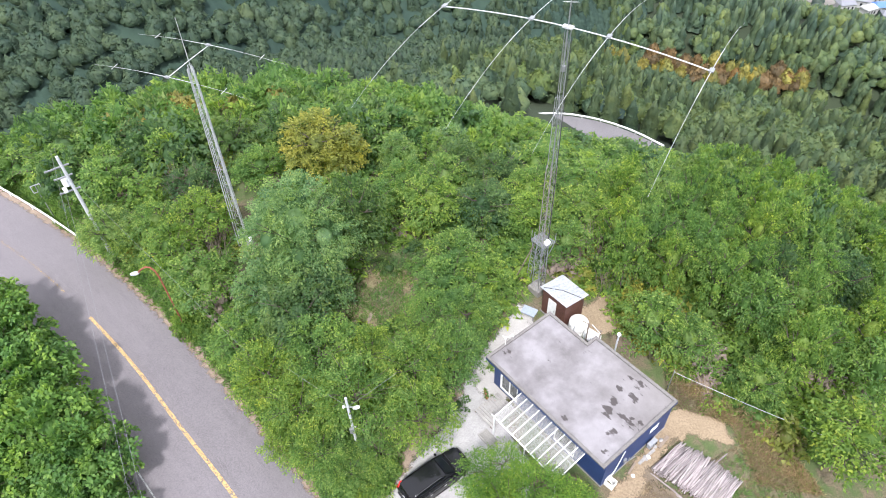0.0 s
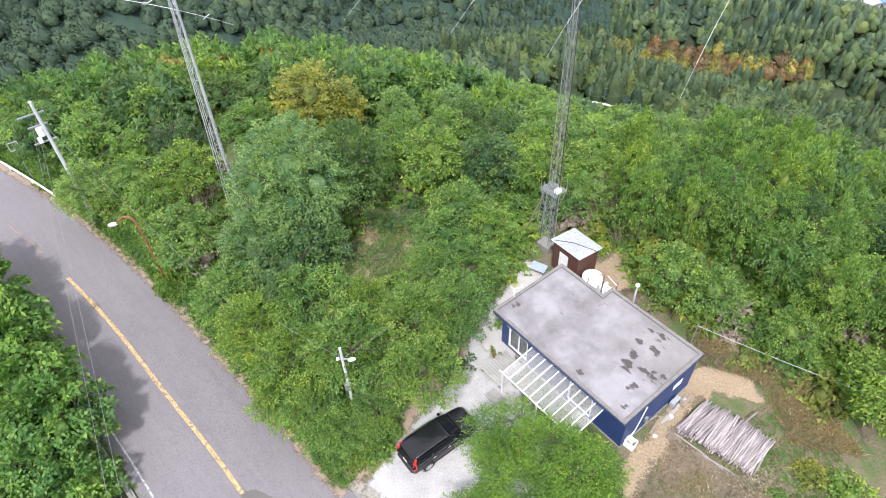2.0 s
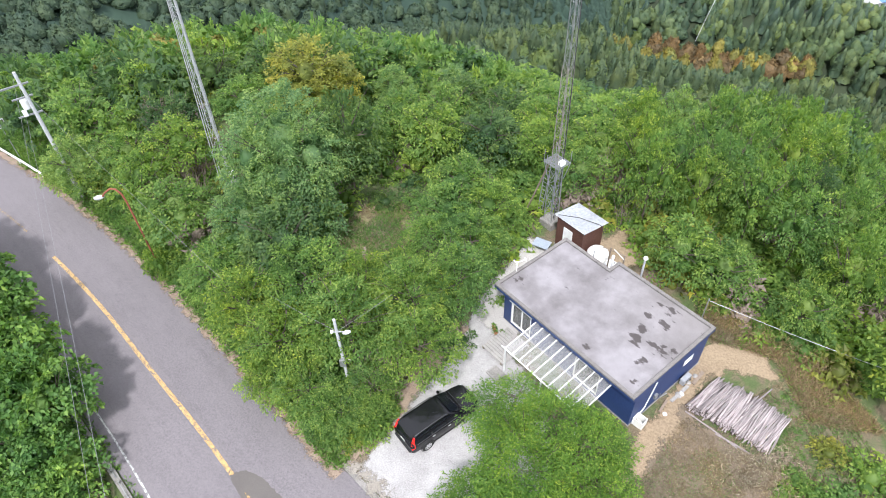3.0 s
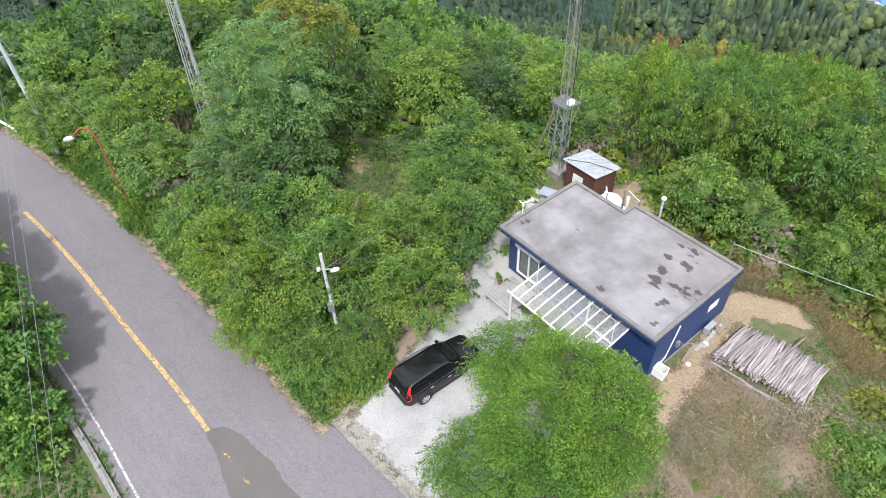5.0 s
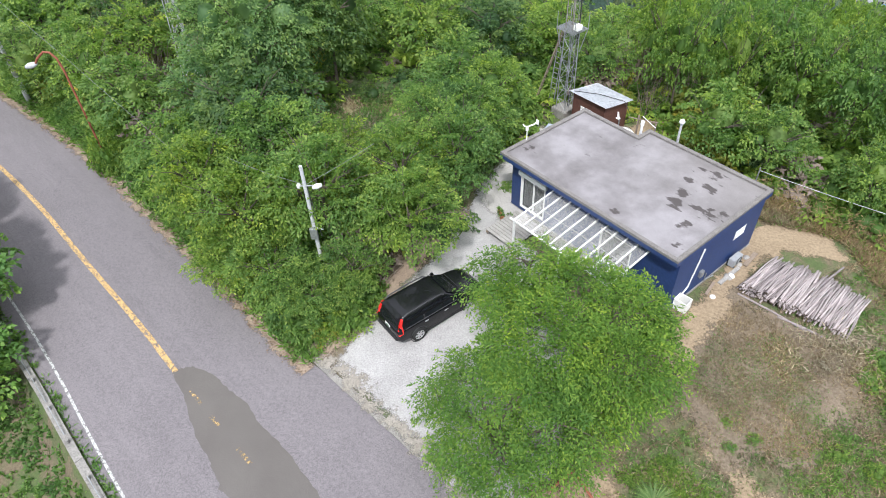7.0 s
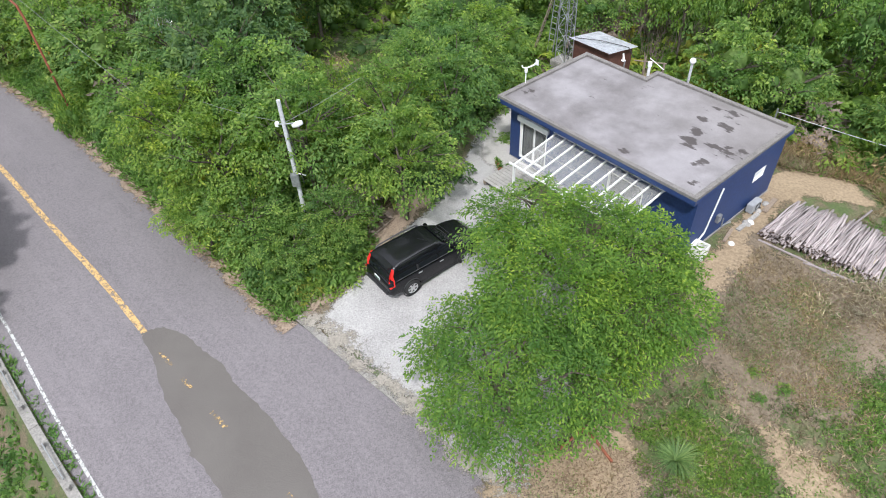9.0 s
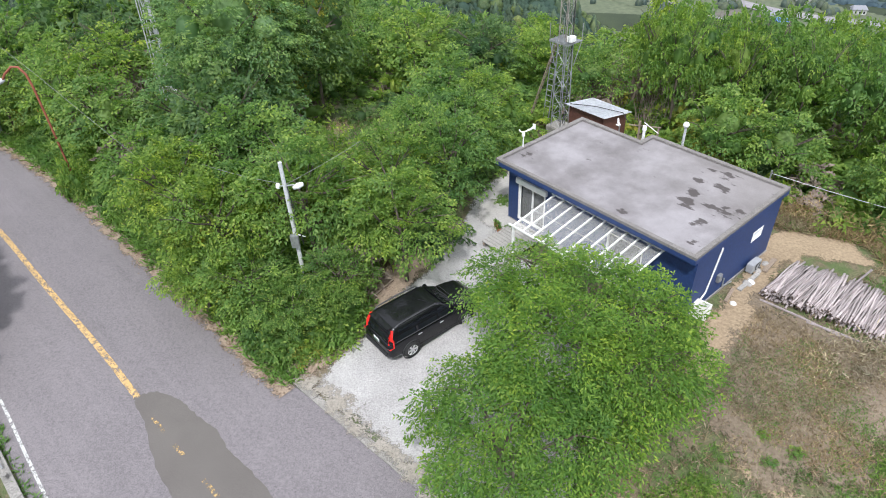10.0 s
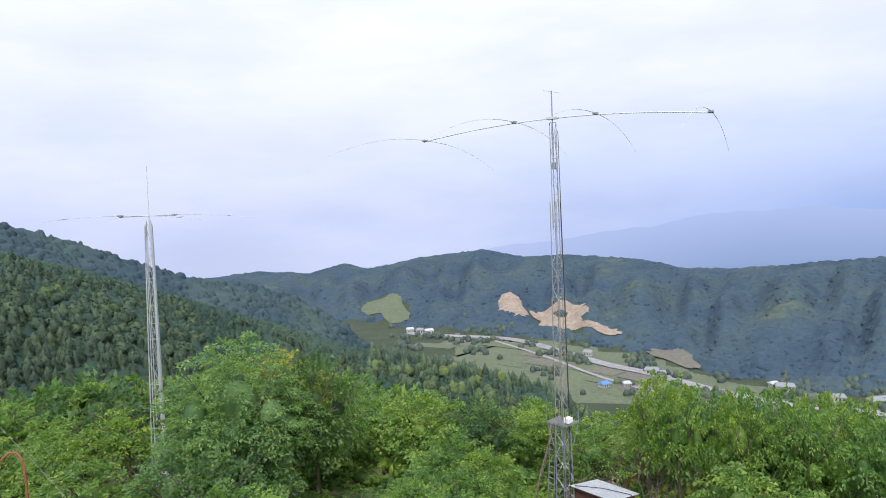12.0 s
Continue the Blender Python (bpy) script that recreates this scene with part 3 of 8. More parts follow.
drive_a, drive_b = along_road(-9.2, 12.3), along_road(-2.2, 6.0)
ribbon("road", ASPHALT, -4.3, lambda s: 3.75 + 0.66 * step(s, drive_a - 2.5, drive_a + 0.8) * step(s, drive_b + 2.5, drive_b), 0.0, "worn grey asphalt mountain road", "road", 30)
gap_a, gap_b, line_end = along_road(-32.2, 33.0), along_road(-29.4, 30.8), along_road(-11.6, 14.6)
ribbon("yellow_centre_line", FADED_LINE, -0.08, 0.08, 0.006, "faded yellow centre line on asphalt", "road marking", gap_a - 14, gap_a)
ribbon("yellow_centre_line", YELLOW_LINE, -0.12, 0.12, 0.006, "worn yellow centre line on asphalt", "road marking", gap_b, line_end)
for gone_from, gone_to in ((0.5, 1.5), (2.3, 3.0), (4.3, 5.2), (8.6, 9.2)):
    ribbon("yellow_centre_line", FADED_LINE, -0.08, 0.07, 0.012, "nearly worn-off yellow centre line on the patch", "road marking", line_end + gone_from, line_end + gone_to)
drift = lambda s: np.interp(s, (along_road(-17.6, 19.8), along_road(-8.2, 11.3)), (-3.57, -3.97))
ribbon("white_edge_line", WHITE_LINE, lambda s: drift(s) - 0.05, lambda s: drift(s) + 0.055, 0.006, "worn white edge line on asphalt", "road marking", 60)


def rim_distance(poly, x, y):
    """Distance inside an outline: plus within it."""
    best, odd = np.full(x.shape, 1e9), np.zeros(x.shape, bool)
    for (x0, y0), (x1, y1) in zip(poly, poly[1:] + poly[:1]):
        dx, dy = x1 - x0, y1 - y0
        t = np.clip(((x - x0) * dx + (y - y0) * dy) / (dx * dx + dy * dy), 0, 1)
        best = np.minimum(best, np.hypot(x - x0 - t * dx, y - y0 - t * dy))
        if dy:
            odd ^= ((y0 > y) != (y1 > y)) & (x < dx * (y - y0) / dy + x0)
    return np.where(odd, best, -best)


def frayed(mat, scale=1.3, soft=0.9):
    """Lets a ground cover thin out towards its rim in ragged flecks."""
    n, l = mat.node_tree.nodes, mat.node_tree.links
    b = n["Principled BSDF"]
    a = n.new("ShaderNodeAttribute")
    a.attribute_name = "cover"
    co = coords(n)
    big, fine = noise_node(n, l, scale, 4, 0.6, co), noise_node(n, l, scale * 11, 4, 0.7, co)
    m1, m2 = n.new("ShaderNodeMath"), n.new("ShaderNodeMath")
    m1.operation = m2.operation = "MULTIPLY_ADD"
    l.new(big, m1.inputs[0])
    m1.inputs[1].default_value = soft
    l.new(a.outputs["Fac"], m1.inputs[2])
    l.new(fine, m2.inputs[0])
    m2.inputs[1].default_value = soft * 0.7
    l.new(m1.outputs[0], m2.inputs[2])
    l.new(span(n, l, m2.outputs[0], 0.5 + soft * 0.85 - 0.10, 0.5 + soft * 0.85 + 0.10), b.inputs["Alpha"])
    return mat


def blotch(name, mat, outline, lift, label, category, flat=None, fade=0.7):
    """A thin ground cover over an outline; on the land it frays at the rim."""
    if flat is not None:
        bm = bmesh.new()
        pts = smoothed(np.array(outline + outline[:1]), 3)
        rr = np.random.default_rng(9)
        pts = pts + rr.normal(size=pts.shape) * 0.03 + 0.05 * np.sin(np.arange(len(pts)) * 0.47)[:, None] * np.array([0.7, 0.5])
        bm.faces.new([bm.verts.new((x, y, flat)) for x, y in pts[:-1]])
        bmesh.ops.triangulate(bm, faces=bm.faces[:])
        ob = single(name, bm, mat, label, category, kind="structure")
        if ob.data.polygons[0].normal.z < 0:
            ob.data.flip_normals()
        return ob
    xs, ys = [p[0] for p in outline], [p[1] for p in outline]
    gx, gy = np.arange(min(xs) - fade, max(xs) + fade + 0.3, 0.3), np.arange(min(ys) - fade, max(ys) + fade + 0.3, 0.3)
    x, y = np.meshgrid(gx, gy, indexing="ij")
    d = rim_distance(outline, x, y)
    idx = np.arange(x.size).reshape(x.shape)
    quads = np.stack([idx[:-1, :-1], idx[1:, :-1], idx[1:, 1:], idx[:-1, 1:]], -1).reshape(-1, 4)
    quads = quads[(d.ravel()[quads] > -fade).all(1)]
    used, back = np.unique(quads, return_inverse=True)
    verts = np.column_stack([x.ravel(), y.ravel(), land(x.ravel(), y.ravel()) + lift])[used]
    me = mesh_np(name, verts, back.reshape(-1, 4), mat)
    cover = me.attributes.new("cover", "FLOAT", "POINT")
    cover.data.foreach_set("value", np.clip(0.5 + d.ravel()[used] / (2 * fade), 0, 1).astype(np.float32))
    return tagged(new(name, me), label, category, kind="structure")


frayed(GRAVEL)
frayed(DIRT, 1.0, 1.1)
STRAW_FLOOR = frayed(surface("flattened_straw", (0.20, 0.187, 0.086), (0.36, 0.328, 0.172), 0.9, 16, 0.95, 0.8, 0.05), 1.0, 1.2)
APRON = frayed(surface("dusty_concrete", (0.34, 0.32, 0.305), (0.50, 0.475, 0.455), 0.8, 14, 0.95, 0.4))
LEAF_SOIL = frayed(surface("leafy_soil", (0.20, 0.145, 0.105), (0.36, 0.28, 0.215), 1.2, 15, 0.95, 0.7, 0.03), 1.6, 1.1)
blotch("asphalt_patch", PATCH, [(-12.0, 14.9), (-11.2, 15.3), (-10.0, 14.6), (-8.8, 13.7), (-8.0, 12.9), (-6.5, 11.4), (-5.5, 10.5), (-4.4, 9.0), (-3.2, 7.0), (-5.6, 6.6), (-7.5, 8.9), (-8.7, 10.2), (-9.6, 11.3), (-10.7, 12.9)], 0, "darker newer asphalt repair patch on the road", "road patch", flat=-0.862)
blotch("gravel_yard", GRAVEL, [(-5.1, 15.3), (-3.2, 13.5), (-1.1, 11.3), (0.6, 9.3), (1.9, 8.8), (3.6, 11.0), (4.6, 15), (4.4, 19.5), (2.6, 22.5), (3.0, 26.5), (1.2, 27.5), (0.2, 24.6), (-1.2, 21.3), (-3.4, 18.6), (-4.8, 16.4)], 0.05, "pale crushed gravel yard and drive", "gravel")
blotch("dirt_path", DIRT, [(7.6, 14.6), (9.8, 15.2), (11.9, 17.9), (13.4, 20.9), (15.2, 21.4), (17.4, 20.9), (17.6, 22.6), (15.0, 23.8), (13.2, 22.6), (11.2, 19.6), (9.2, 17.4)], 0.045, "sandy bare dirt path beside the house", "path")
blotch("dirt_path", DIRT, [(8.6, 12.9), (9.4, 12.6), (10.2, 10.8), (11.2, 9.0), (12.5, 7.0), (11.4, 6.4), (10.1, 8.2), (9.2, 10.6)], 0.045, "sandy bare track through dry grass", "path")
blotch("dirt_path", DIRT, [(0.8, 8.7), (2.2, 9.9), (4.6, 10.9), (5.8, 10.2), (5.6, 8.2), (6.2, 5.8), (3.6, 4.8), (1.8, 7.2)], 0.05, "pale bare soil with dry leaves below the cherry tree", "soil", fade=1.0)
blotch("dirt_path", DIRT, [(7.8, 30.2), (9.2, 29.6), (11.2, 29.3), (12.8, 31.6), (11.8, 33.6), (9.6, 32.6), (8.6, 31.6)], 0.06, "bare sandy soil behind the shed", "path")
blotch("straw_clearing", STRAW_FLOOR, [(-8.2, 30.3), (-8.0, 33.4), (-6.6, 35.2), (-4.2, 34.2), (-3.6, 31.5), (-4.6, 28.6), (-7.0, 28.4)], 0.06, "clearing of cut straw-coloured grass", "grass")
blotch("concrete_apron", APRON, [(1.0, 24.6), (2.9, 22.6), (5.6, 31.6), (4.4, 32.0), (2.6, 29.0), (1.2, 27.3)], 0.075, "pale concrete apron beside the house", "concrete")


def verge_soil(name, lo, hi, s0, s1, label):
    pts, seg = ROADLINE, np.hypot(*np.diff(ROADLINE, axis=0).T)
    run = np.concatenate([[0], np.cumsum(seg)])
    s, o = np.meshgrid(np.arange(s0, s1, 0.4), np.linspace(lo, hi, 9), indexing="ij")
    x, y = np.interp(s, run, pts[:, 0]), np.interp(s, run, pts[:, 1])
    x2, y2 = np.interp(s + 0.3, run, pts[:, 0]), np.interp(s + 0.3, run, pts[:, 1])
    ln = np.hypot(x2 - x, y2 - y)
    x, y = x - (y2 - y) / ln * o, y + (x2 - x) / ln * o
    idx = np.arange(x.size).reshape(x.shape)
    quads = np.stack([idx[:-1, :-1], idx[1:, :-1], idx[1:, 1:], idx[:-1, 1:]], -1).reshape(-1, 4)
    me = mesh_np(name, np.column_stack([x.ravel(), y.ravel(), np.maximum(land(x.ravel(), y.ravel()) + 0.04, -0.855)]), quads, LEAF_SOIL)
    if me.polygons[0].normal.z < 0:
        me.flip_normals()
    cover = me.attributes.new("cover", "FLOAT", "POINT")
    cover.data.foreach_set("value", np.clip(0.5 + np.minimum(o - lo, hi - o).ravel() / 1.1 - 0.25, 0, 1).astype(np.float32))
    tagged(new(name, me), label, "soil", kind="structure")


blotch("hedge_soil", LEAF_SOIL, [(-6.6, 16.0), (-5.4, 15.6), (-4.0, 17.4), (-2.6, 19.6), (-1.2, 21.6), (0.2, 24.2), (-0.6, 24.8), (-2.4, 22.2), (-4.0, 20.2), (-5.4, 18.0)], 0.08, "brown soil and dead leaves between hedge and gravel", "soil", fade=0.7)
BROWN_SOIL = frayed(surface("brown_soil", (0.115, 0.088, 0.062), (0.255, 0.202, 0.145), 0.5, 11, 0.95, 0.9, 0.06), 0.6, 1.5)
blotch("brown_soil", BROWN_SOIL, [(8.0, 13.6), (9.6, 11.0), (12.4, 11.6), (15.4, 13.4), (17.4, 16.0), (14.6, 16.6), (11.9, 18.9), (9.8, 15.8)], 0.06, "brown soil with dead leaves below the logs", "soil", fade=1.2)
GUTTER_SOIL = frayed(surface("gutter_soil", (0.20, 0.175, 0.145), (0.36, 0.33, 0.29), 1.2, 15, 0.95, 0.7, 0.03), 1.4, 1.7)
blotch("gutter_soil", GUTTER_SOIL, [(-6.6, 16.1), (-5.2, 15.0), (-3.2, 13.0), (-1.1, 10.9), (0.7, 9.0), (1.7, 8.6), (1.9, 9.0), (0.8, 9.6), (-0.9, 11.4), (-2.9, 13.4), (-5.0, 15.6)], 0.085, "strip of soil and leaves along the drive's gutter", "soil", fade=0.6)
verge_soil("verge_soil", 3.35, 4.45, 50, along_road(-8.5, 11.6) - 0.4, "strip of reddish soil and dead leaves along the road")


# ---- the house ----
U, V = Vector((0.66814, -0.74404, 0)), Vector((0.74404, 0.66814, 0))
HOUSE = Matrix(((U.x, V.x, 0, 1.743), (U.y, V.y, 0, 24.905), (0, 0, 1, 0), (0, 0, 0, 1)))
RZ = math.degrees(math.atan2(U.y, U.x))


def at_house(s, t, z=0.0, turn=0.0):
    p = HOUSE @ Vector((s, t, z))
    return pose(p.x, p.y, p.z, 0, 0, RZ + turn)


def wall_with_holes(length, height, thick, holes):
    """A wall along x from 0, its outer face at y = 0, with openings (x0, x1, z0, z1) cut through."""
    bm = bmesh.new()
    xs = sorted({0, length, *(v for h in holes for v in h[:2])})
    zs = sorted({-0.4, height, *(v for h in holes for v in h[2:])})
    for x0, x1 in zip(xs, xs[1:]):
        for z0, z1 in zip(zs, zs[1:]):
            if not any(h[0] <= x0 and x1 <= h[1] and h[2] <= z0 and z1 <= h[3] for h in holes):
                box(x0, x1, 0, thick, z0, z1, bm=bm)
    bmesh.ops.remove_doubles(bm, verts=bm.verts, dist=1e-4)
    seen = {}
    for f in bm.faces[:]:
        key = tuple(round(v, 3) for v in f.calc_center_median())
        seen.setdefault(key, []).append(f)
    bmesh.ops.delete(bm, geom=[f for fs in seen.values() if len(fs) > 1 for f in fs], context="FACES")
    return bm


def build_house():
    house = thing("house", "small flat-roofed house with dark blue walls", "house", HOUSE)
    s0, s1, t0, t1 = 0.38, 9.92, 0.5, 6.62
    top = 2.93
    front = part("wall", wall_with_holes(s1 - s0, top, 0.16, [(0.62, 2.22, 0.28, 2.22), (5.6, 7.3, 0.28, 2.1)]), BLUE, house)
    front.matrix_basis = pose(s0, t0, 0)
    right = part("wall", wall_with_holes(t1 - t0 - 0.16, top, 0.16, [(4.05, 4.85, 1.45, 1.95)]), BLUE, house)
    right.matrix_basis = pose(s1, t0 + 0.16, 0, 0, 0, 90)
    left = part("wall", wall_with_holes(5.7 - t0 - 0.16, top, 0.16, []), BLUE, house)
    left.matrix_basis = pose(s0 + 0.16, t0 + 0.16, 0, 0, 0, 90)
    part("wall", prism([(s0 + 0.16, 5.54), (3.42, 5.54), (3.42, 5.7), (s0 + 0.16, 5.7)], -0.4, top), BLUE, house)
    part("wall", prism([(3.42, 5.54), (3.58, 5.54), (3.58, t1 - 0.16), (3.42, t1 - 0.16)], -0.4, top), BLUE, house)
    part("wall", prism([(3.42, t1 - 0.16), (s1 - 0.16, t1 - 0.16), (s1 - 0.16, t1), (3.42, t1)], -0.4, top), BLUE, house)
    part("floor_slab", box(s0 + 0.16, s1 - 0.16, t0 + 0.16, 5.5, 0.1, 0.22), CONCRETE, house)
    part("footing", prism([(s0 - 0.04, t0 - 0.04), (s1 + 0.04, t0 - 0.04), (s1 + 0.04, t1 + 0.04), (3.4, t1 + 0.04), (3.4, 5.74), (s0 - 0.04, 5.74)], -0.4, 0.09), OLD_CONCRETE, house, "grey concrete footing")
    # roof
    outer = [(0, 0), (10.04, 0), (10.04, 6.78), (3.5, 6.70), (3.5, 5.86), (0.06, 5.86)]
    inner = [(0.2, 0.2), (9.84, 0.2), (9.84, 6.58), (3.7, 6.5), (3.7, 5.66), (0.26, 5.66)]
    part("roof_slab", prism(outer, 2.93, 3.14), BLUE, house)
    part("roof_deck", prism([(x, y) for x, y in inner], 3.14, 3.155), ROOF, house, "pale grey concrete roof deck with dark stains")
    bm = bmesh.new()
    n = len(outer)
    lo_o, hi_o = [bm.verts.new((x, y, 3.14)) for x, y in outer], [bm.verts.new((x, y, 3.27)) for x, y in outer]
    lo_i, hi_i = [bm.verts.new((x, y, 3.14)) for x, y in inner], [bm.verts.new((x, y, 3.26)) for x, y in inner]
    for i in range(n):
        j = (i + 1) % n
        bm.faces.new((lo_o[i], lo_o[j], hi_o[j], hi_o[i]))
        bm.faces.new((hi_o[i], hi_o[j], hi_i[j], hi_i[i]))
        bm.faces.new((hi_i[i], hi_i[j], lo_i[j], lo_i[i]))
        bm.faces.new((lo_i[i], lo_i[j], lo_o[j], lo_o[i]))
    bmesh.ops.bevel(bm, geom=[e for e in bm.edges if all(abs(v.co.z - 3.265) < 0.02 for v in e.verts)], offset=0.015, segments=1, affect="EDGES")
    part("parapet", bm, surface("mossy_parapet_concrete", (0.12, 0.11, 0.105), (0.23, 0.215, 0.205), 2.5, 16, 0.95, 0.4), house, "darker weathered concrete rim")
    # sliding glass door in the front wall
    win = part("window", window_frame(1.6, 1.94, 0.06), WHITE, house, "white-framed sliding glass door with shutter box")
    win.matrix_basis = pose(s0 + 0.62, t0 + 0.02, 0.28)
    for k in range(2):
        pane = part("pane", box(0.06 + 0.74 * k, 0.80 + 0.74 * k, 0.05 + 0.03 * k, 0.058 + 0.03 * k, 0.06, 1.88), WINDOW_GLASS, win)
        sash = bmesh.new()
        for a, b, c, d in ((0.04 + 0.74 * k, 0.10 + 0.74 * k, 0.06, 1.88), (0.76 + 0.74 * k, 0.82 + 0.74 * k, 0.06, 1.88)):
            box(a, b, 0.03 + 0.03 * k, 0.075 + 0.03 * k, c, d, bm=sash)
        part("sash", sash, WHITE, win)
    part("curtain", curtain(0.1, 1.54, 0.14, 0.1, 1.86), plain("white_curtain", (0.7, 0.69, 0.66), 0.9), win, "white curtain")
    part("shutter_box", box(-0.1, 1.7, -0.16, 0.0, 1.94, 2.2, 0.02), WHITE, win)
    w2 = part("window", window_frame(1.7, 1.82, 0.06), WHITE, house, "white-framed glass door under the terrace roof")
    w2.matrix_basis = pose(s0 + 5.6, t0 + 0.02, 0.28)
    part("pane", box(0.06, 1.64, 0.05, 0.058, 0.06, 1.76), GLASS_DARK, w2)
    w3 = part("window", window_frame(0.8, 0.5, 0.05), WHITE, house, "small white-framed window in the end wall")
    w3.matrix_basis = pose(s1 - 0.02, t0 + 0.16 + 4.05, 1.45, 0, 0, 90)
    part("pane", box(0.05, 0.75, 0.05, 0.058, 0.05, 0.45), plain("frosted_glass", (0.62, 0.66, 0.68), 0.3), w3)
    # downpipe and wall pipes on the end wall
    part("downpipe", tube([(s1 + 0.06, 2.1, 2.6), (s1 + 0.06, 1.85, 1.6), (s1 + 0.06, 1.6, 0.7), (s1 + 0.06, 1.2, 0.45), (s1 + 0.08, 0.7, 0.3)], 0.035), WHITE, house, "white plastic downpipe running aslant")
    part("wall_pipe", tube([(s1 + 0.05, 3.0, 0.6), (s1 + 0.05, 3.0, 0.2), (s1 + 0.12, 3.6, 0.12)], 0.03), STEEL, house)
    part("meter_box", box(s1, s1 + 0.14, 2.35, 2.6, 0.75, 1.1, 0.015), STEEL, house)
    part("meter_box", box(s0 - 0.1, s0 - 0.002, 0.9, 1.15, 1.2, 1.6, 0.015), WHITE, house)
    return house


def window_frame(w, h, d):
    bm = bmesh.new()
    for x0, x1, z0, z1 in ((0, 0.06, 0, h), (w - 0.06, w, 0, h), (0.06, w - 0.06, 0, 0.06), (0.06, w - 0.06, h - 0.06, h)):
        box(x0, x1, -d * 0.6, 0.12, z0, z1, bm=bm)
    return bm


def curtain(x0, x1, y, z0, z1):
    bm = bmesh.new()
    cols = []
    for k in range(33):
        x = x0 + (x1 - x0) * k / 32
        yy = y + 0.02 * math.sin(k * 1.25)
        cols.append((bm.verts.new((x, yy, z0)), bm.verts.new((x, yy, z1))))
    for a, b in zip(cols, cols[1:]):
        bm.faces.new((a[0], b[0], b[1], a[1]))
    return bm


build_house()


def build_terrace_roof():
    roof = thing("terrace_roof", "white-framed lean-to terrace roof with clear sheets", "terrace roof", HOUSE)
    z_top, z_low, t_top, t_low = 2.60, 2.24, 0.46, -2.1
    n = 10
    for k in range(n + 1):
        s = 3.2 + 5.35 * k / n
        bm = box(-0.03, 0.03, 0, math.hypot(t_top - t_low, z_top - z_low), -0.035, 0.035)
        r = part("rafter", bm, WHITE, roof)
        r.matrix_basis = pose(s, t_low, z_low, math.degrees(math.atan2(z_top - z_low, t_top - t_low)))
    for k in range(n):
        a, b = 3.2 + 5.35 * k / n + 0.032, 3.2 + 5.35 * (k + 1) / n - 0.032
        bm = bmesh.new()
        bm.faces.new([bm.verts.new(p) for p in ((a, t_low, z_low + 0.01), (b, t_low, z_low + 0.01), (b, t_top, z_top + 0.01), (a, t_top, z_top + 0.01))])
        bmesh.ops.solidify(bm, geom=bm.faces[:], thickness=0.006)
        part("sheet", bm, CLEAR, roof, "clear corrugated plastic sheet")
    part("gutter", box(2.95, 8.6, t_low - 0.07, t_low - 0.002, z_low - 0.06, z_low + 0.02, 0.008), WHITE, roof)
    part("middle_bar", box(3.0, 8.55, -0.84, -0.815, 2.37, 2.395), STEEL, roof)
    part("wall_plate", box(2.98, 8.57, 0.44, 0.495, 2.5, 2.6), WHITE, roof)
    for s in (3.2, 5.9, 8.55):
        part("post", box(s - 0.04, s + 0.04, t_low - 0.05, t_low + 0.03, -0.35, z_low - 0.03), WHITE, roof)
    return roof


build_terrace_roof()


GREY_WOOD = surface("grey_deck_board", (0.27, 0.255, 0.24), (0.42, 0.40, 0.38), 2, 20, 0.85, 0.4)


def build_deck():
    deck = thing("deck", "low grey weathered timber deck before the glass door", "deck", at_house(1.2, -2.0))
    for k in range(11):
        part("board", box(0.02 * (k % 2), 1.75 + 0.02 * (k % 3), 0.19 * k, 0.19 * k + 0.165, 0.30, 0.34), GREY_WOOD, deck)
    for x in (0.1, 1.6):
        part("bearer", box(x - 0.05, x + 0.05, 0, 2.05, 0.16, 0.30), WOOD, deck)
    for x in (0.1, 1.6):
        for y in (0.1, 1.95):
            part("foot", box(x - 0.07, x + 0.07, y - 0.07, y + 0.07, -0.12, 0.16), OLD_CONCRETE, deck)
    step_ = thing("step", "concrete block step before the timber deck", "step", at_house(2.6, -2.95))
    part("slab", box(0, 1.3, 0, 0.7, -0.3, 0.16, 0.02), CONCRETE, step_)
    part("slab", box(0.1, 1.2, 0.06, 0.7, 0.16, 0.20, 0.01), OLD_CONCRETE, step_)
    rnd = random.Random(3)
    for k in range(5):
        pot = thing("flower_pot", "small terracotta pot with a leafy plant", "flower pot", at_house(0.55 + 0.22 * k, -0.35 - 0.5 * rnd.random()), group="pots by the door")
        part("pot", rod((0, 0, -0.02), (0, 0, 0.2), 0.07, 0.11, 12), plain("terracotta", (0.35, 0.13, 0.07), 0.8), pot)
        bm = bmesh.new()
        for _ in range(40):
            d = Vector((rnd.gauss(0, 1), rnd.gauss(0, 1), abs(rnd.gauss(0, 1)) + 0.3)).normalized()
            p = Vector((0, 0, 0.2)) + d * rnd.uniform(0.05, 0.16)
            sd = d.cross(Vector((0, 0, 1))).normalized() * 0.03
            bm.faces.new([bm.verts.new(q) for q in (p, p + d * 0.05 + sd, p + d * 0.12, p + d * 0.05 - sd)])
        part("plant", bm, LEAF_BRIGHT if k % 2 else LEAF_MID, pot)


build_deck()


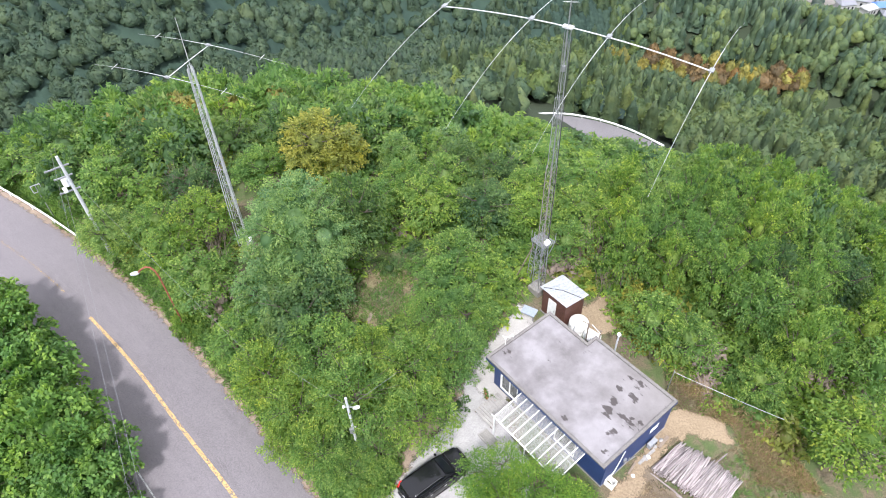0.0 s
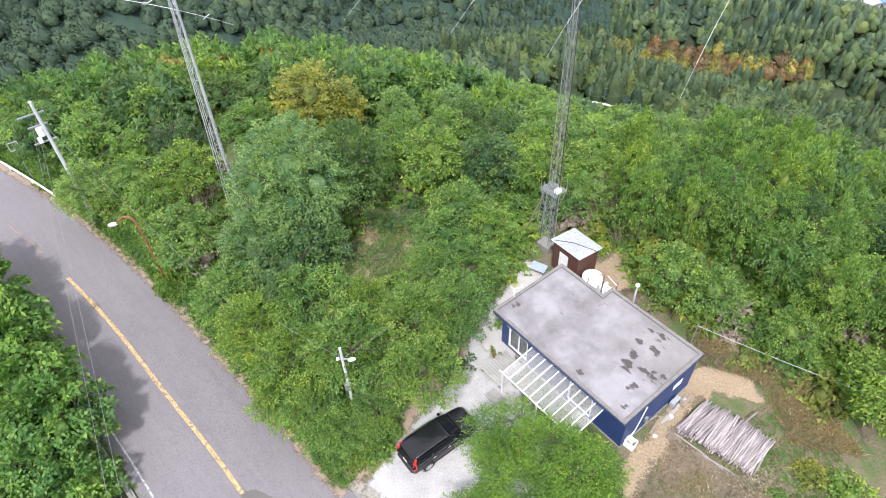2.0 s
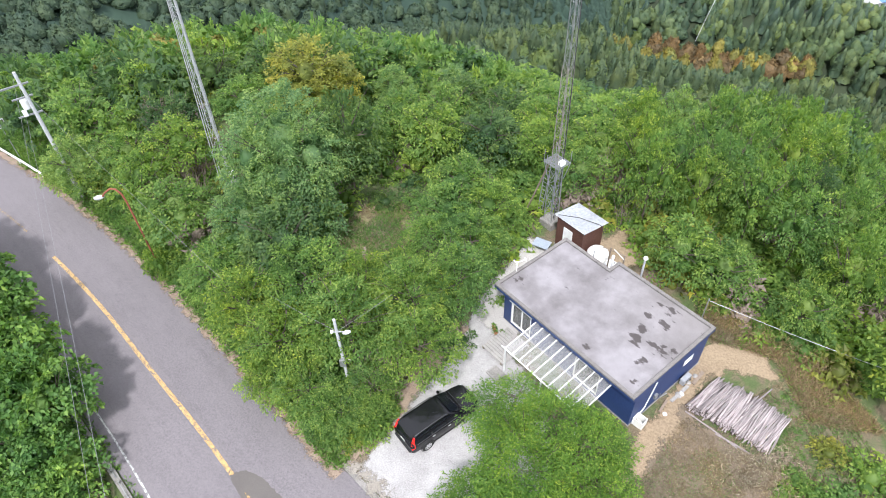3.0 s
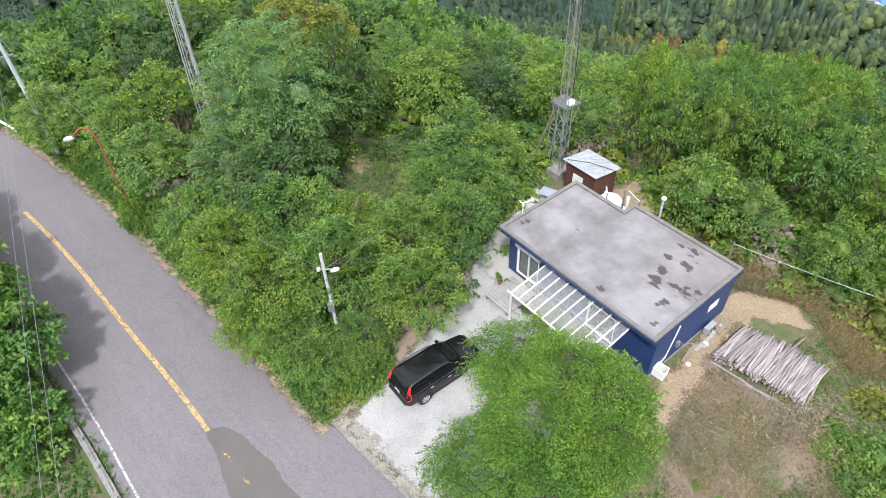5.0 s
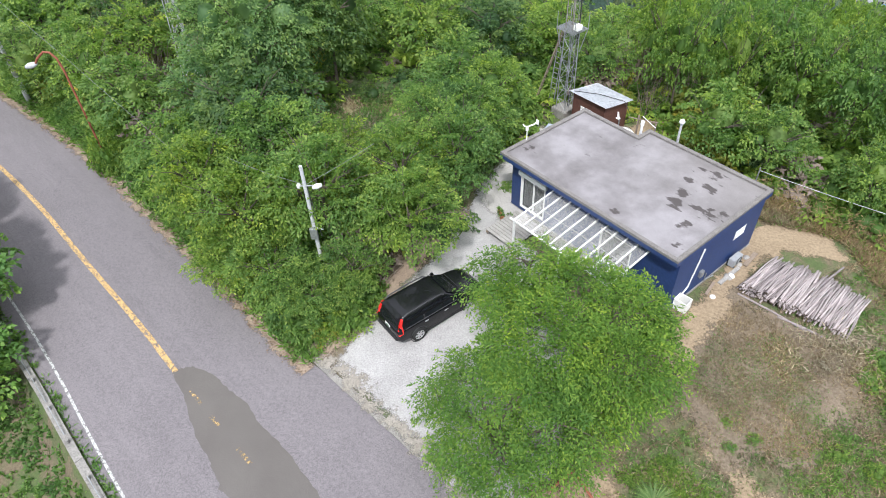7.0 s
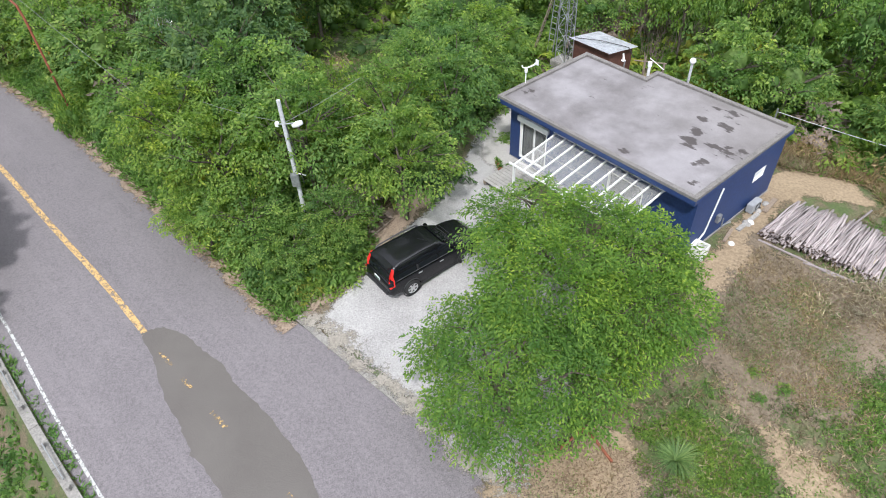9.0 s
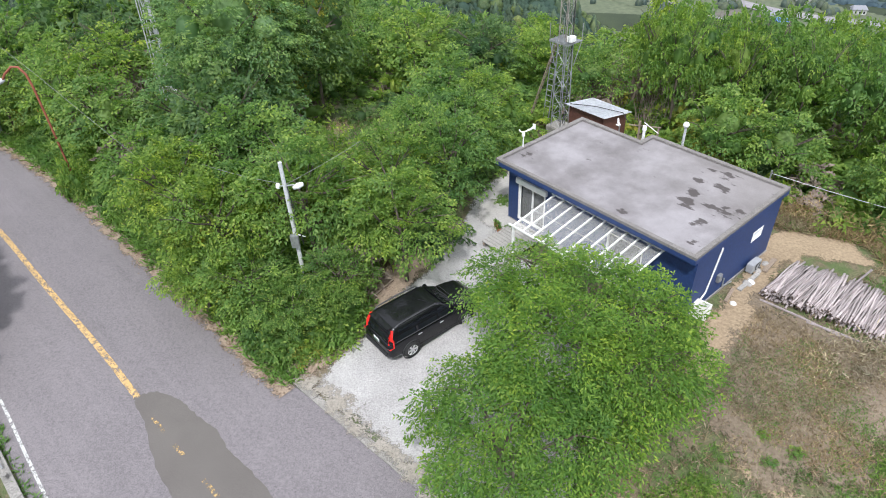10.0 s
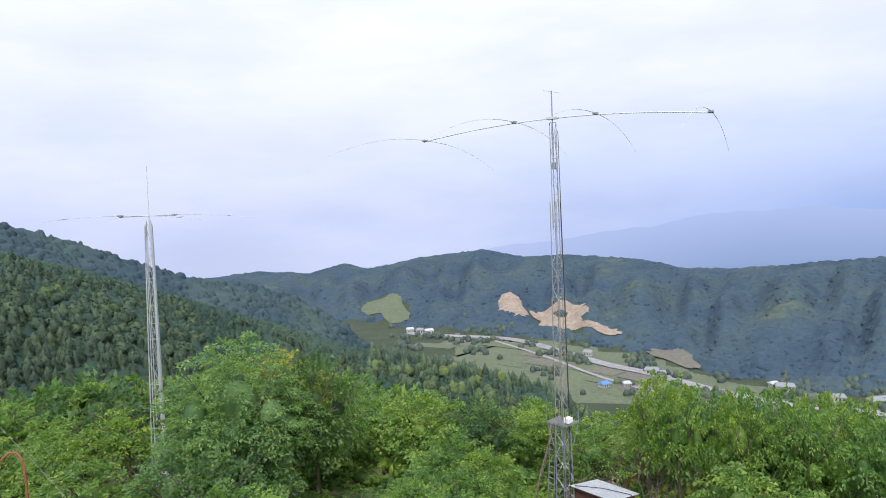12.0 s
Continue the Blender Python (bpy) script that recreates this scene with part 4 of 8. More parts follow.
def build_shed():
    shed = thing("shed", "small brown shed with a sloping pale metal roof", "shed", at_house(-2.2, 7.35))
    part("floor", box(0.1, 2.4, 0.1, 2.15, -0.2, 0.12), OLD_CONCRETE, shed)
    for x0, x1 in ((0.15, 0.72), (1.5, 2.35)):
        part("wall", prism([(x0, 0.14), (x1, 0.14), (x1, 0.2), (x0, 0.2)], 0.12, 2.60), BROWN, shed)
    part("wall", prism([(0.72, 0.14), (1.5, 0.14), (1.5, 0.2), (0.72, 0.2)], 2.05, 2.60), BROWN, shed)
    for x in (0.15, 2.29):
        bm = bmesh.new()
        a = [(0.2, 0.12), (2.1, 0.12), (2.1, 2.24), (0.2, 2.6)]
        lo, hi = [bm.verts.new((x, y, z)) for y, z in a], [bm.verts.new((x + 0.06, y, z)) for y, z in a]
        bm.faces.new(lo)
        bm.faces.new(hi[::-1])
        for i in range(4):
            bm.faces.new((lo[i], lo[(i + 1) % 4], hi[(i + 1) % 4], hi[i]))
        part("wall", bm, BROWN, shed)
    part("wall", prism([(0.15, 2.1), (2.35, 2.1), (2.35, 2.16), (0.15, 2.16)], 0.12, 2.24), BROWN, shed)
    door = part("door", box(0.73, 1.49, 0.12, 0.16, 0.13, 2.04, 0.008), WHITE, shed, "plain white door")
    part("door_handle", box(1.36, 1.40, 0.08, 0.12, 1.0, 1.14), STEEL, door)
    bm = bmesh.new()
    rows = []
    for k in range(25):
        x = -0.05 + 2.6 * k / 24
        dz = 0.012 * (k % 2)
        rows.append((bm.verts.new((x, -0.06, 2.735 + dz)), bm.verts.new((x, 2.35, 2.30 + dz))))
    for a, b in zip(rows, rows[1:]):
        bm.faces.new((a[0], b[0], b[1], a[1]))
    bmesh.ops.solidify(bm, geom=bm.faces[:], thickness=0.03)
    part("roof", bm, ROOF_METAL, shed, "pale corrugated metal roof sheet")
    part("roof_cable", tube([(0.2, 0.1, 2.76), (1.2, 1.0, 2.63), (2.5, 1.6, 2.50), (3.0, 1.4, 2.2)], 0.02, 6), BLACK_CABLE, shed)


build_shed()


def build_tanks():
    p = HOUSE @ Vector((1.0, 8.15, 0))
    tank = thing("water_tank", "round white plastic water tank with a lid", "water tank", pose(p.x, p.y, land_at(p.x, p.y)))
    prof = [(0.0, 0.0), (0.66, 0.0), (0.70, 0.05), (0.70, 0.38), (0.715, 0.42), (0.70, 0.46), (0.70, 0.82), (0.715, 0.86), (0.70, 0.90), (0.70, 1.18), (0.64, 1.27), (0.40, 1.34), (0.0, 1.37)]
    part("body", lathe(prof, 32), PLASTIC_WHITE, tank, smooth=True)
    part("lid", lathe([(0, 1.36), (0.24, 1.36), (0.24, 1.42), (0.2, 1.44), (0, 1.45)], 20), PLASTIC_WHITE, tank)
    part("outlet_pipe", tube([(0.68, 0, 0.15), (0.9, 0, 0.15), (0.9, 0.2, 0.05), (0.9, 0.9, 0.04)], 0.03), WHITE, tank)
    p = HOUSE @ Vector((2.35, 8.1, 0))
    gas = thing("storage_tank", "lying white cylinder tank on a steel frame", "storage tank", pose(p.x, p.y, land_at(p.x, p.y), 0, 0, RZ + 8))
    bm = lathe([(0, -0.62), (0.25, -0.60), (0.42, -0.52), (0.46, -0.42), (0.46, 0.42), (0.42, 0.52), (0.25, 0.60), (0, 0.62)], 24)
    bmesh.ops.transform(bm, matrix=pose(0, 0, 0.78, 0, 90, 0), verts=bm.verts)
    part("body", bm, PLASTIC_WHITE, gas, smooth=True)
    for x in (-0.4, 0.4):
        part("cradle", box(x - 0.03, x + 0.03, -0.4, 0.4, 0.28, 0.42), STEEL, gas)
        for y in (-0.36, 0.36):
            part("leg", box(x - 0.025, x + 0.025, y - 0.025, y + 0.025, -0.02, 0.28), STEEL, gas)
    part("valve", rod((0, 0, 1.2), (0, 0, 1.34), 0.05, 0.04, 10), STEEL, gas)
    fr = thing("pipe_frame", "white pipe rack between shed and tank", "rack", at_house(0.2, 6.55))
    for x in (0.0, 0.9):
        part("post", rod((x, 0, -0.02), (x, 0, 1.15), 0.025), WHITE, fr)
        part("post", rod((x, 0.4, -0.02), (x, 0.4, 1.15), 0.025), WHITE, fr)
    for y in (0.0, 0.4):
        for z in (0.55, 1.12):
            part("rail", rod((-0.05, y, z), (0.95, y, z), 0.02), WHITE, fr)
    bike = thing("wheel", "spoked wheel with a black tyre by the shed", "wheel", at_house(0.05, 7.05, 0.02))
    bm = tube([(0.3 * math.cos(a), 0, 0.32 + 0.3 * math.sin(a)) for a in (2 * math.pi * k / 20 for k in range(21))], 0.025, 6)
    part("tyre", bm, RUBBER, bike)
    bm = bmesh.new()
    for k in range(10):
        a = 2 * math.pi * k / 10
        rod((0, 0, 0.32), (0.29 * math.cos(a), 0, 0.32 + 0.29 * math.sin(a)), 0.006, sides=4, bm=bm)
    part("spokes", bm, STEEL, bike)


def lathe(profile, n):
    bm = bmesh.new()
    rings = []
    for r, z in profile:
        if r < 1e-6:
            rings.append([bm.verts.new((0, 0, z))])
        else:
            rings.append([bm.verts.new((r * math.cos(2 * math.pi * k / n), r * math.sin(2 * math.pi * k / n), z)) for k in range(n)])
    for a, b in zip(rings, rings[1:]):
        for k in range(n):
            q = [a[k % len(a)], a[(k + 1) % len(a)], b[(k + 1) % len(b)], b[k % len(b)]]
            q = list(dict.fromkeys(q))
            if len(q) > 2:
                bm.faces.new(q)
    return bm


build_tanks()


def build_roof_and_yard_bits():
    vane = thing("wind_vane", "white weather vane on the roof's edge", "weather vane", at_house(0.12, 1.62, 3.27))
    part("mast", rod((0, 0, -0.01), (0, 0, 0.55), 0.03, 0.022), WHITE, vane)
    part("sensor", lathe([(0, 0.5), (0.07, 0.52), (0.08, 0.62), (0.05, 0.74), (0, 0.76)], 12), WHITE, vane)
    part("arm", tube([(0, 0, 0.72), (0.1, 0.1, 0.78), (0.22, 0.25, 0.86), (0.3, 0.33, 0.98)], 0.03, 6, taper=1.5), WHITE, vane)
    part("arm", tube([(0, 0, 0.70), (-0.14, -0.06, 0.72), (-0.2, -0.08, 0.8)], 0.03, 6), WHITE, vane)
    part("tail", box(0.26, 0.42, 0.30, 0.33, 0.88, 1.12), WHITE, vane)
    lamp = thing("lamp_post", "grey post with a white globe lamp behind the house", "lamp post", at_house(4.67, 7.5))
    part("post", rod((0, 0, -0.2), (0, 0, 3.75), 0.07, 0.06), POLE, lamp)
    part("globe", lathe([(0, 3.72), (0.1, 3.75), (0.15, 3.86), (0.1, 3.97), (0, 4.0)], 16), WHITE, lamp, smooth=True)
    dish = thing("wind_sensor", "white sensor arm behind the parapet", "sensor", at_house(2.1, 6.1, 0))
    part("post", rod((0, 0, -0.1), (0, 0, 3.45), 0.035), STEEL, dish)
    part("head", tube([(0, 0, 3.42), (-0.12, 0.05, 3.5), (-0.2, 0.1, 3.7)], 0.06, 8, taper=0.6), WHITE, dish)
    part("head", tube([(0, 0, 3.42), (-0.18, -0.02, 3.42)], 0.05, 8, taper=0.7), WHITE, dish)
    rack = thing("timber_frame", "weathered timber frame behind the house", "frame", at_house(2.6, 7.0))
    for x, y in ((0, 0), (0.95, 0.1)):
        part("post", box(x - 0.035, x + 0.035, y - 0.035, y + 0.035, -0.1, 3.5), WOOD, rack)
    part("rail", rod((-0.6, 0.04, 3.1), (1.05, 0.1, 3.5), 0.03, sides=6), WOOD, rack)
    part("brace", rod((0.2, 0.04, 3.5), (1.0, 0.06, 3.2), 0.02, sides=6), WHITE, rack)
    vent = thing("vent_pipe", "white vent pipe behind the parapet", "pipe", at_house(3.25, 6.4))
    part("pipe", rod((0, 0, -0.1), (0, 0, 3.55), 0.07), WHITE, vent)
    part("cap", rod((0, 0, 3.5), (0, 0, 3.7), 0.1, 0.09, 10), WHITE, vent)
    ac = thing("air_conditioner", "pale outdoor air conditioner unit by the end wall", "air conditioner", at_house(10.05, 4.65))
    part("casing", box(0, 0.28, 0, 0.72, 0.08, 0.50, 0.02), plain("grey_casing", (0.34, 0.35, 0.37), 0.5), ac)
    part("grille", lathe([(0.17, 0), (0.19, 0.02), (0.15, 0.02)], 20), TRIM, ac).matrix_basis = pose(0.282, 0.42, 0.29, 0, 90, 0)
    for y in (0.08, 0.66):
        part("foot", box(0.0, 0.32, y, y + 0.07, -0.1, 0.08), TRIM, ac)
    blk = thing("white_crate", "white plastic crate by the house corner", "crate", at_house(9.95, 0.75, 0, 6))
    part("shell", box(0, 0.6, 0, 0.5, -0.15, 0.02, 0.02), PLASTIC_WHITE, blk)
    for a in ((0, 0.6, 0, 0.04), (0, 0.6, 0.46, 0.5), (0, 0.04, 0.04, 0.46), (0.56, 0.6, 0.04, 0.46)):
        part("side", box(*a, 0.02, 0.58, 0.008), PLASTIC_WHITE, blk)
    rnd = random.Random(11)
    for k in range(9):
        s, t = (10.35 + rnd.random() * 0.5, 2.2 + rnd.random() * 3.6) if k < 6 else (11.4 + rnd.random(), 5.8 + rnd.random() * 0.9)
        bm = bmesh.new()
        bmesh.ops.create_icosphere(bm, subdivisions=2, radius=0.11 + 0.05 * rnd.random())
        for v in bm.verts:
            v.co *= 1 + 0.25 * noise.noise(v.co * 6 + Vector((k, 0, 0)))
            v.co.z *= 0.7
        p = HOUSE @ Vector((s, t, 0))
        single("stone", bm, CONCRETE if k % 3 else PLASTIC_WHITE, "pale loose stone on the dirt", "stone", pose(p.x, p.y, land_at(p.x, p.y) + 0.05), group="stones by the house", smooth=True)
    for k, (s, t, ln, w) in enumerate(((10.5, 3.4, 1.5, 0.18), (10.6, 5.2, 1.1, 0.2), (10.5, 2.4, 0.9, 0.12))):
        p = HOUSE @ Vector((s, t, 0))
        single("plank", box(-w / 2, w / 2, 0, ln, 0.02, 0.09), WOOD if k else CONCRETE, "weathered plank lying by the end wall", "plank", pose(p.x, p.y, land_at(p.x, p.y) + 0.03, 0, 0, RZ + 6 * k), group="planks by the wall")
    # table near the tower
    p = (5.0, 30.9)
    tab = thing("table", "grey-blue garden table by the shed", "table", pose(*p, 0.06, 0, 0, RZ + 20))
    part("top", box(-0.55, 0.55, -0.4, 0.4, 0.52, 0.56, 0.01), plain("grey_blue_board", (0.30, 0.34, 0.40), 0.6), tab)
    for x in (-0.48, 0.48):
        for y in (-0.33, 0.33):
            part("leg", box(x - 0.025, x + 0.025, y - 0.025, y + 0.025, -0.02, 0.52), STEEL, tab)
    for k, (x, y, a) in enumerate(((-7.4, 29.0, 35), (-6.9, 29.6, -10))):
        single("plank", box(-0.13, 0.13, -0.9, 0.9, 0, 0.06), WOOD, "weathered plank lying in the clearing", "plank", pose(x, y, land_at(x, y) + 0.09, 0, 0, a), group="planks in the clearing")
    for k, (x, y, a) in enumerate(((3.7, 10.4, 40), (4.5, 10.1, -62))):
        single("iron_bar", rod((-0.6, 0, 0.03), (0.6, 0, 0.05), 0.05, sides=6), RUST_RED, "rusty iron bar lying in dry grass", "bar", pose(x, y, land_at(x, y) + 0.06, 0, 0, a), group="bars in the grass")
    for k, (x, y, ln) in enumerate(((-3.4, 20.3, 1.6), (-3.2, 20.1, 1.4))):
        single("plank", rod((-ln / 2, 0, 0.05), (ln / 2, 0, 0.05), 0.05, sides=6), WOOD, "bare pole lying beside the car", "plank", pose(x, y, land_at(x, y) + 0.12, 0, 0, 47 + 7 * k), group="poles by the car")


build_roof_and_yard_bits()


def build_log_pile():
    rnd = random.Random(5)
    pile = thing("log_pile", "low stack of thin grey weathered logs with dark ends", "log pile", pose(13.05, 19.85, 0))
    across, along = Vector((0.76, -0.65, 0)), Vector((0.73, 0.68, 0))
    meshes = []
    for k in range(8):
        bm = bmesh.new()
        r = (0.030, 0.036, 0.040, 0.034, 0.050, 0.032, 0.044, 0.038)[k]
        half = (1.36, 1.28, 1.40, 1.22, 1.34, 1.12, 1.38, 1.25)[k]
        pts = [Vector((x * half, 0.03 * math.sin(x * 3 + k), 0.016 * math.cos(x * 4 + k))) for x in (-1, -0.5, 0, 0.5, 1)]
        tube(pts, r, 7, bm, 0.8)
        me = finish(bm, "log", LOG_BARK, True)
        me.materials.append(LOG_END)
        for f in me.polygons:
            if abs(f.normal.x) > 0.8:
                f.material_index, f.use_smooth = 1, False
        meshes.append(me)
    turn = math.degrees(math.atan2(along.y, along.x))
    for layer, n in enumerate((60, 62, 62, 61, 51)):
        for k in range(n):
            u = (k + 0.5 * (layer % 2)) / 62
            c = across * (4.1 * u + rnd.uniform(-0.02, 0.02)) + along * (rnd.gauss(0, 0.07) + 0.35 * u)
            ob = new("log", rnd.choice(meshes))
            ob.parent = pile
            z0 = land_at(13.05 + c.x, 19.85 + c.y)
            sink = 0.10 * max(0.0, u - 0.55) * layer
            ob.matrix_basis = pose(c.x, c.y, z0 + 0.06 + 0.082 * layer - sink + rnd.uniform(0, 0.06), rnd.uniform(0, 90), rnd.uniform(-2.2, 2.2), turn + 6 * (u - 0.3) + rnd.gauss(0, 3.4) + (180 if rnd.random() < 0.5 else 0))
    for x, y, ln, a in ((13.0, 17.75, 1.5, -44), (13.9, 16.95, 0.9, -36), (15.7, 19.2, 1.3, 40)):
        lift = 0.5 if a > 0 else 0.07
        single("fallen_log", tube([(-ln, 0, 0), (0, 0.04, 0.01), (ln, 0, 0)], 0.045, 7), LOG_BARK, "thin grey log lying loose by the stack", "log", pose(x, y, land_at(x, y) + lift, 0, 0, a), group="logs off the stack")


build_log_pile()


# ---- the car ----
def rounded(hx, hy, r, n=4):
    pts = []
    for cx, cy, a0 in ((hx - r, hy - r, 0), (-hx + r, hy - r, 90), (-hx + r, -hy + r, 180), (hx - r, -hy + r, 270)):
        for k in range(n + 1):
            a = radians(a0 + 90 * k / n)
            pts.append((cx + r * math.cos(a), cy + r * math.sin(a)))
    return pts


def loft(rings):
    bm = bmesh.new()
    vs = [[bm.verts.new(p) for p in ring] for ring in rings]
    for a, b in zip(vs, vs[1:]):
        for k in range(len(a)):
            bm.faces.new((a[k], a[(k + 1) % len(a)], b[(k + 1) % len(b)], b[k]))
    bm.faces.new(vs[0][::-1])
    bm.faces.new(vs[-1])
    return bm


def build_car():
    """An estate-like off-roader, nose along +x, its middle at the origin."""
    car = thing("car", "black off-road estate car parked on gravel", "car", pose(-1.28, 18.02, -0.47, 0, 0.6, math.degrees(math.atan2(0.64, 0.77))))
    # lower body in cross-sections along the length
    rings = []
    for x, w, lo, hi in ((-2.30, 0.70, 0.48, 0.80), (-2.27, 0.80, 0.40, 0.98), (-2.15, 0.86, 0.34, 1.06), (-1.5, 0.885, 0.28, 1.09), (0.0, 0.89, 0.27, 1.06), (1.0, 0.885, 0.28, 1.04), (1.5, 0.875, 0.30, 0.99), (2.0, 0.84, 0.34, 0.90), (2.2, 0.76, 0.38, 0.82), (2.30, 0.58, 0.44, 0.70)):
        hz = (hi - lo) / 2
        rings.append([(x, py, lo + hz + pz) for py, pz in rounded(w, hz, min(0.13, hz * 0.6))])
    body = part("body", loft(rings), CAR_BLACK, car, smooth=False)
    body.data.polygons.foreach_set("use_smooth", [True] * len(body.data.polygons))
    # cabin in level slices
    rings = []
    for z, x0, x1, w in ((0.98, -2.22, 1.22, 0.855), (1.10, -2.21, 1.05, 0.845), (1.36, -2.12, 0.62, 0.775), (1.56, -2.0, 0.30, 0.70), (1.64, -1.86, 0.10, 0.63), (1.665, -1.6, -0.15, 0.52)):
        cx, hx = (x0 + x1) / 2, (x1 - x0) / 2
        rings.append([(cx + px, py, z) for px, py in rounded(hx, w, 0.14)])
    cabin = part("cabin", loft(rings), CAR_BLACK, car, smooth=True)

    def pane(name, quad, mat=GLASS_DARK, parent=cabin, label=""):
        bm = bmesh.new()
        bm.faces.new([bm.verts.new(p) for p in quad])
        bmesh.ops.solidify(bm, geom=bm.faces[:], thickness=0.012)
        return part(name, bm, mat, parent, label)

    pane("windscreen", [(1.02, -0.70, 1.135), (1.02, 0.70, 1.135), (0.40, 0.60, 1.535), (0.40, -0.60, 1.535)])
    pane("rear_window", [(-2.215, 0.66, 1.12), (-2.215, -0.66, 1.12), (-2.055, -0.58, 1.50), (-2.055, 0.58, 1.50)])
    for sgn in (-1, 1):
        for x0, x1, a0, a1 in ((0.02, 0.72, 0.04, 0.36), (-0.95, -0.05, -0.95, -0.05), (-1.88, -1.05, -1.78, -1.05)):
            pane("side_window", [(x0, sgn * 0.853, 1.10), (x1, sgn * 0.853, 1.10), (a1, sgn * 0.728, 1.50), (a0, sgn * 0.728, 1.50)])
        rail = part("roof_rail", tube([(-1.85, sgn * 0.66, 1.60), (-1.7, sgn * 0.665, 1.68), (-0.8, sgn * 0.67, 1.73), (0.0, sgn * 0.66, 1.70), (0.15, sgn * 0.655, 1.60)], 0.03, 6), plain("dark_rail", (0.05, 0.05, 0.055), 0.35), car)
        part("belt_moulding", box(-1.95, 0.72, sgn * 0.868 - 0.012, sgn * 0.868 + 0.012, 1.07, 1.095, 0.004), plain("dark_moulding", (0.07, 0.07, 0.075), 0.3), car)
        part("pillar", box(-1.02, -0.96, min(sgn * 0.80, sgn * 0.862), max(sgn * 0.80, sgn * 0.862), 1.09, 1.30), TRIM, car)
        part("tail_light", tail_light(sgn), RED_LENS, car, "tall red tail light")
        part("door_handle", box(0.02, 0.2, sgn * 0.9 - 0.02, sgn * 0.9 + 0.02, 0.88, 0.915, 0.008), ALLOY, car)
        part("door_handle", box(-1.0, -0.82, sgn * 0.9 - 0.02, sgn * 0.9 + 0.02, 0.90, 0.935, 0.008), ALLOY, car)
        mirror = part("wing_mirror", box(0.66, 0.80, min(sgn * 0.9, sgn * 1.06), max(sgn * 0.9, sgn * 1.06), 1.06, 1.2, 0.03), CAR_BLACK, car)
        part("mirror_glass", box(0.645, 0.66, min(sgn * 0.92, sgn * 1.04), max(sgn * 0.92, sgn * 1.04), 1.08, 1.18), GLASS_DARK, mirror)
        part("headlight", box(2.0, 2.17, min(sgn * 0.5, sgn * 0.8), max(sgn * 0.5, sgn * 0.8), 0.68, 0.84, 0.04), plain("headlight_lens", (0.7, 0.72, 0.74), 0.1), car)
        part("sill", box(-0.95, 0.95, min(sgn * 0.84, sgn * 0.905), max(sgn * 0.84, sgn * 0.905), 0.26, 0.38, 0.02), TRIM, car)
        for x in (-1.33, 1.30):
            arch = lathe([(0.40, -0.03), (0.43, 0.0), (0.40, 0.03)], 24)
            a = part("wheel_arch", arch, TRIM, car)
            a.matrix_basis = pose(x, sgn * 0.885, 0.36, 90)
            wheel = part("wheel", lathe([(0.1, -0.1), (0.3, -0.1), (0.3, 0.09), (0.1, 0.09)], 24), TRIM, car)
            wheel.matrix_basis = pose(x, sgn * 0.83, 0.35, -90 * sgn)
            part("tyre", lathe([(0.22, -0.11), (0.30, -0.12), (0.345, -0.09), (0.352, 0), (0.345, 0.09), (0.30, 0.12), (0.22, 0.11)], 28), RUBBER, wheel, smooth=True)
            part("rim", rim(), ALLOY, wheel, "silver six-spoke alloy rim")
    part("bumper", box(-2.36, -2.2, -0.72, 0.72, 0.40, 0.60, 0.05), TRIM, car)
    part("plate", box(-2.30, -2.285, -0.17, 0.17, 0.78, 0.94), WHITE, car, "white number plate with plain bars")
    part("plate_bar", box(-2.306, -2.302, -0.13, 0.13, 0.81, 0.88), plain("plate_green", (0.05, 0.15, 0.08), 0.6), car)
    part("tailgate_spoiler", box(-2.16, -1.86, -0.60, 0.60, 1.575, 1.615, 0.015), CAR_BLACK, car)
    part("aerial", rod((-0.1, -0.3, 1.64), (-0.55, -0.3, 2.02), 0.006, sides=5), TRIM, car)
    part("wiper", rod((1.0, -0.1, 1.16), (0.9, 0.5, 1.24), 0.01, sides=5), TRIM, car)
    part("bonnet_line", box(1.22, 1.24, -0.72, 0.72, 1.005, 1.035), TRIM, car)
    part("grille", box(2.19, 2.30, -0.42, 0.42, 0.60, 0.74, 0.02), TRIM, car)
    return car


def tail_light(sgn):
    bm = bmesh.new()
    quad = [(-2.28, 0.865, 0.84), (-2.08, 0.895, 0.88), (-2.06, 0.86, 1.12), (-2.08, 0.815, 1.32), (-1.99, 0.75, 1.53), (-2.06, 0.705, 1.54), (-2.21, 0.74, 1.28), (-2.285, 0.72, 0.86)]
    inner = [(x + 0.06, y - 0.10, z) for x, y, z in quad]
    a, b = [bm.verts.new((x, sgn * y, z)) for x, y, z in quad], [bm.verts.new((x, sgn * y, z)) for x, y, z in inner]
    bm.faces.new(a)
    bm.faces.new(b[::-1])
    for i in range(len(a)):
        j = (i + 1) % len(a)
        bm.faces.new((a[i], a[j], b[j], b[i]))
    return bm


def rim():
    bm = lathe([(0.205, 0.06), (0.235, 0.10), (0.225, 0.115), (0.20, 0.09)], 28)
    for k in range(6):
        a = math.pi * k / 3
        c, s = math.cos(a), math.sin(a)
        w = 0.034
        p = [(c * 0.04 - s * w, s * 0.04 + c * w), (c * 0.04 + s * w, s * 0.04 - c * w), (c * 0.215 + s * w, s * 0.215 - c * w), (c * 0.215 - s * w, s * 0.215 + c * w)]
        prism(p, 0.08, 0.108, bm)
    rod((0, 0, 0.06), (0, 0, 0.118), 0.055, sides=14, bm=bm)
    return bm


build_car()


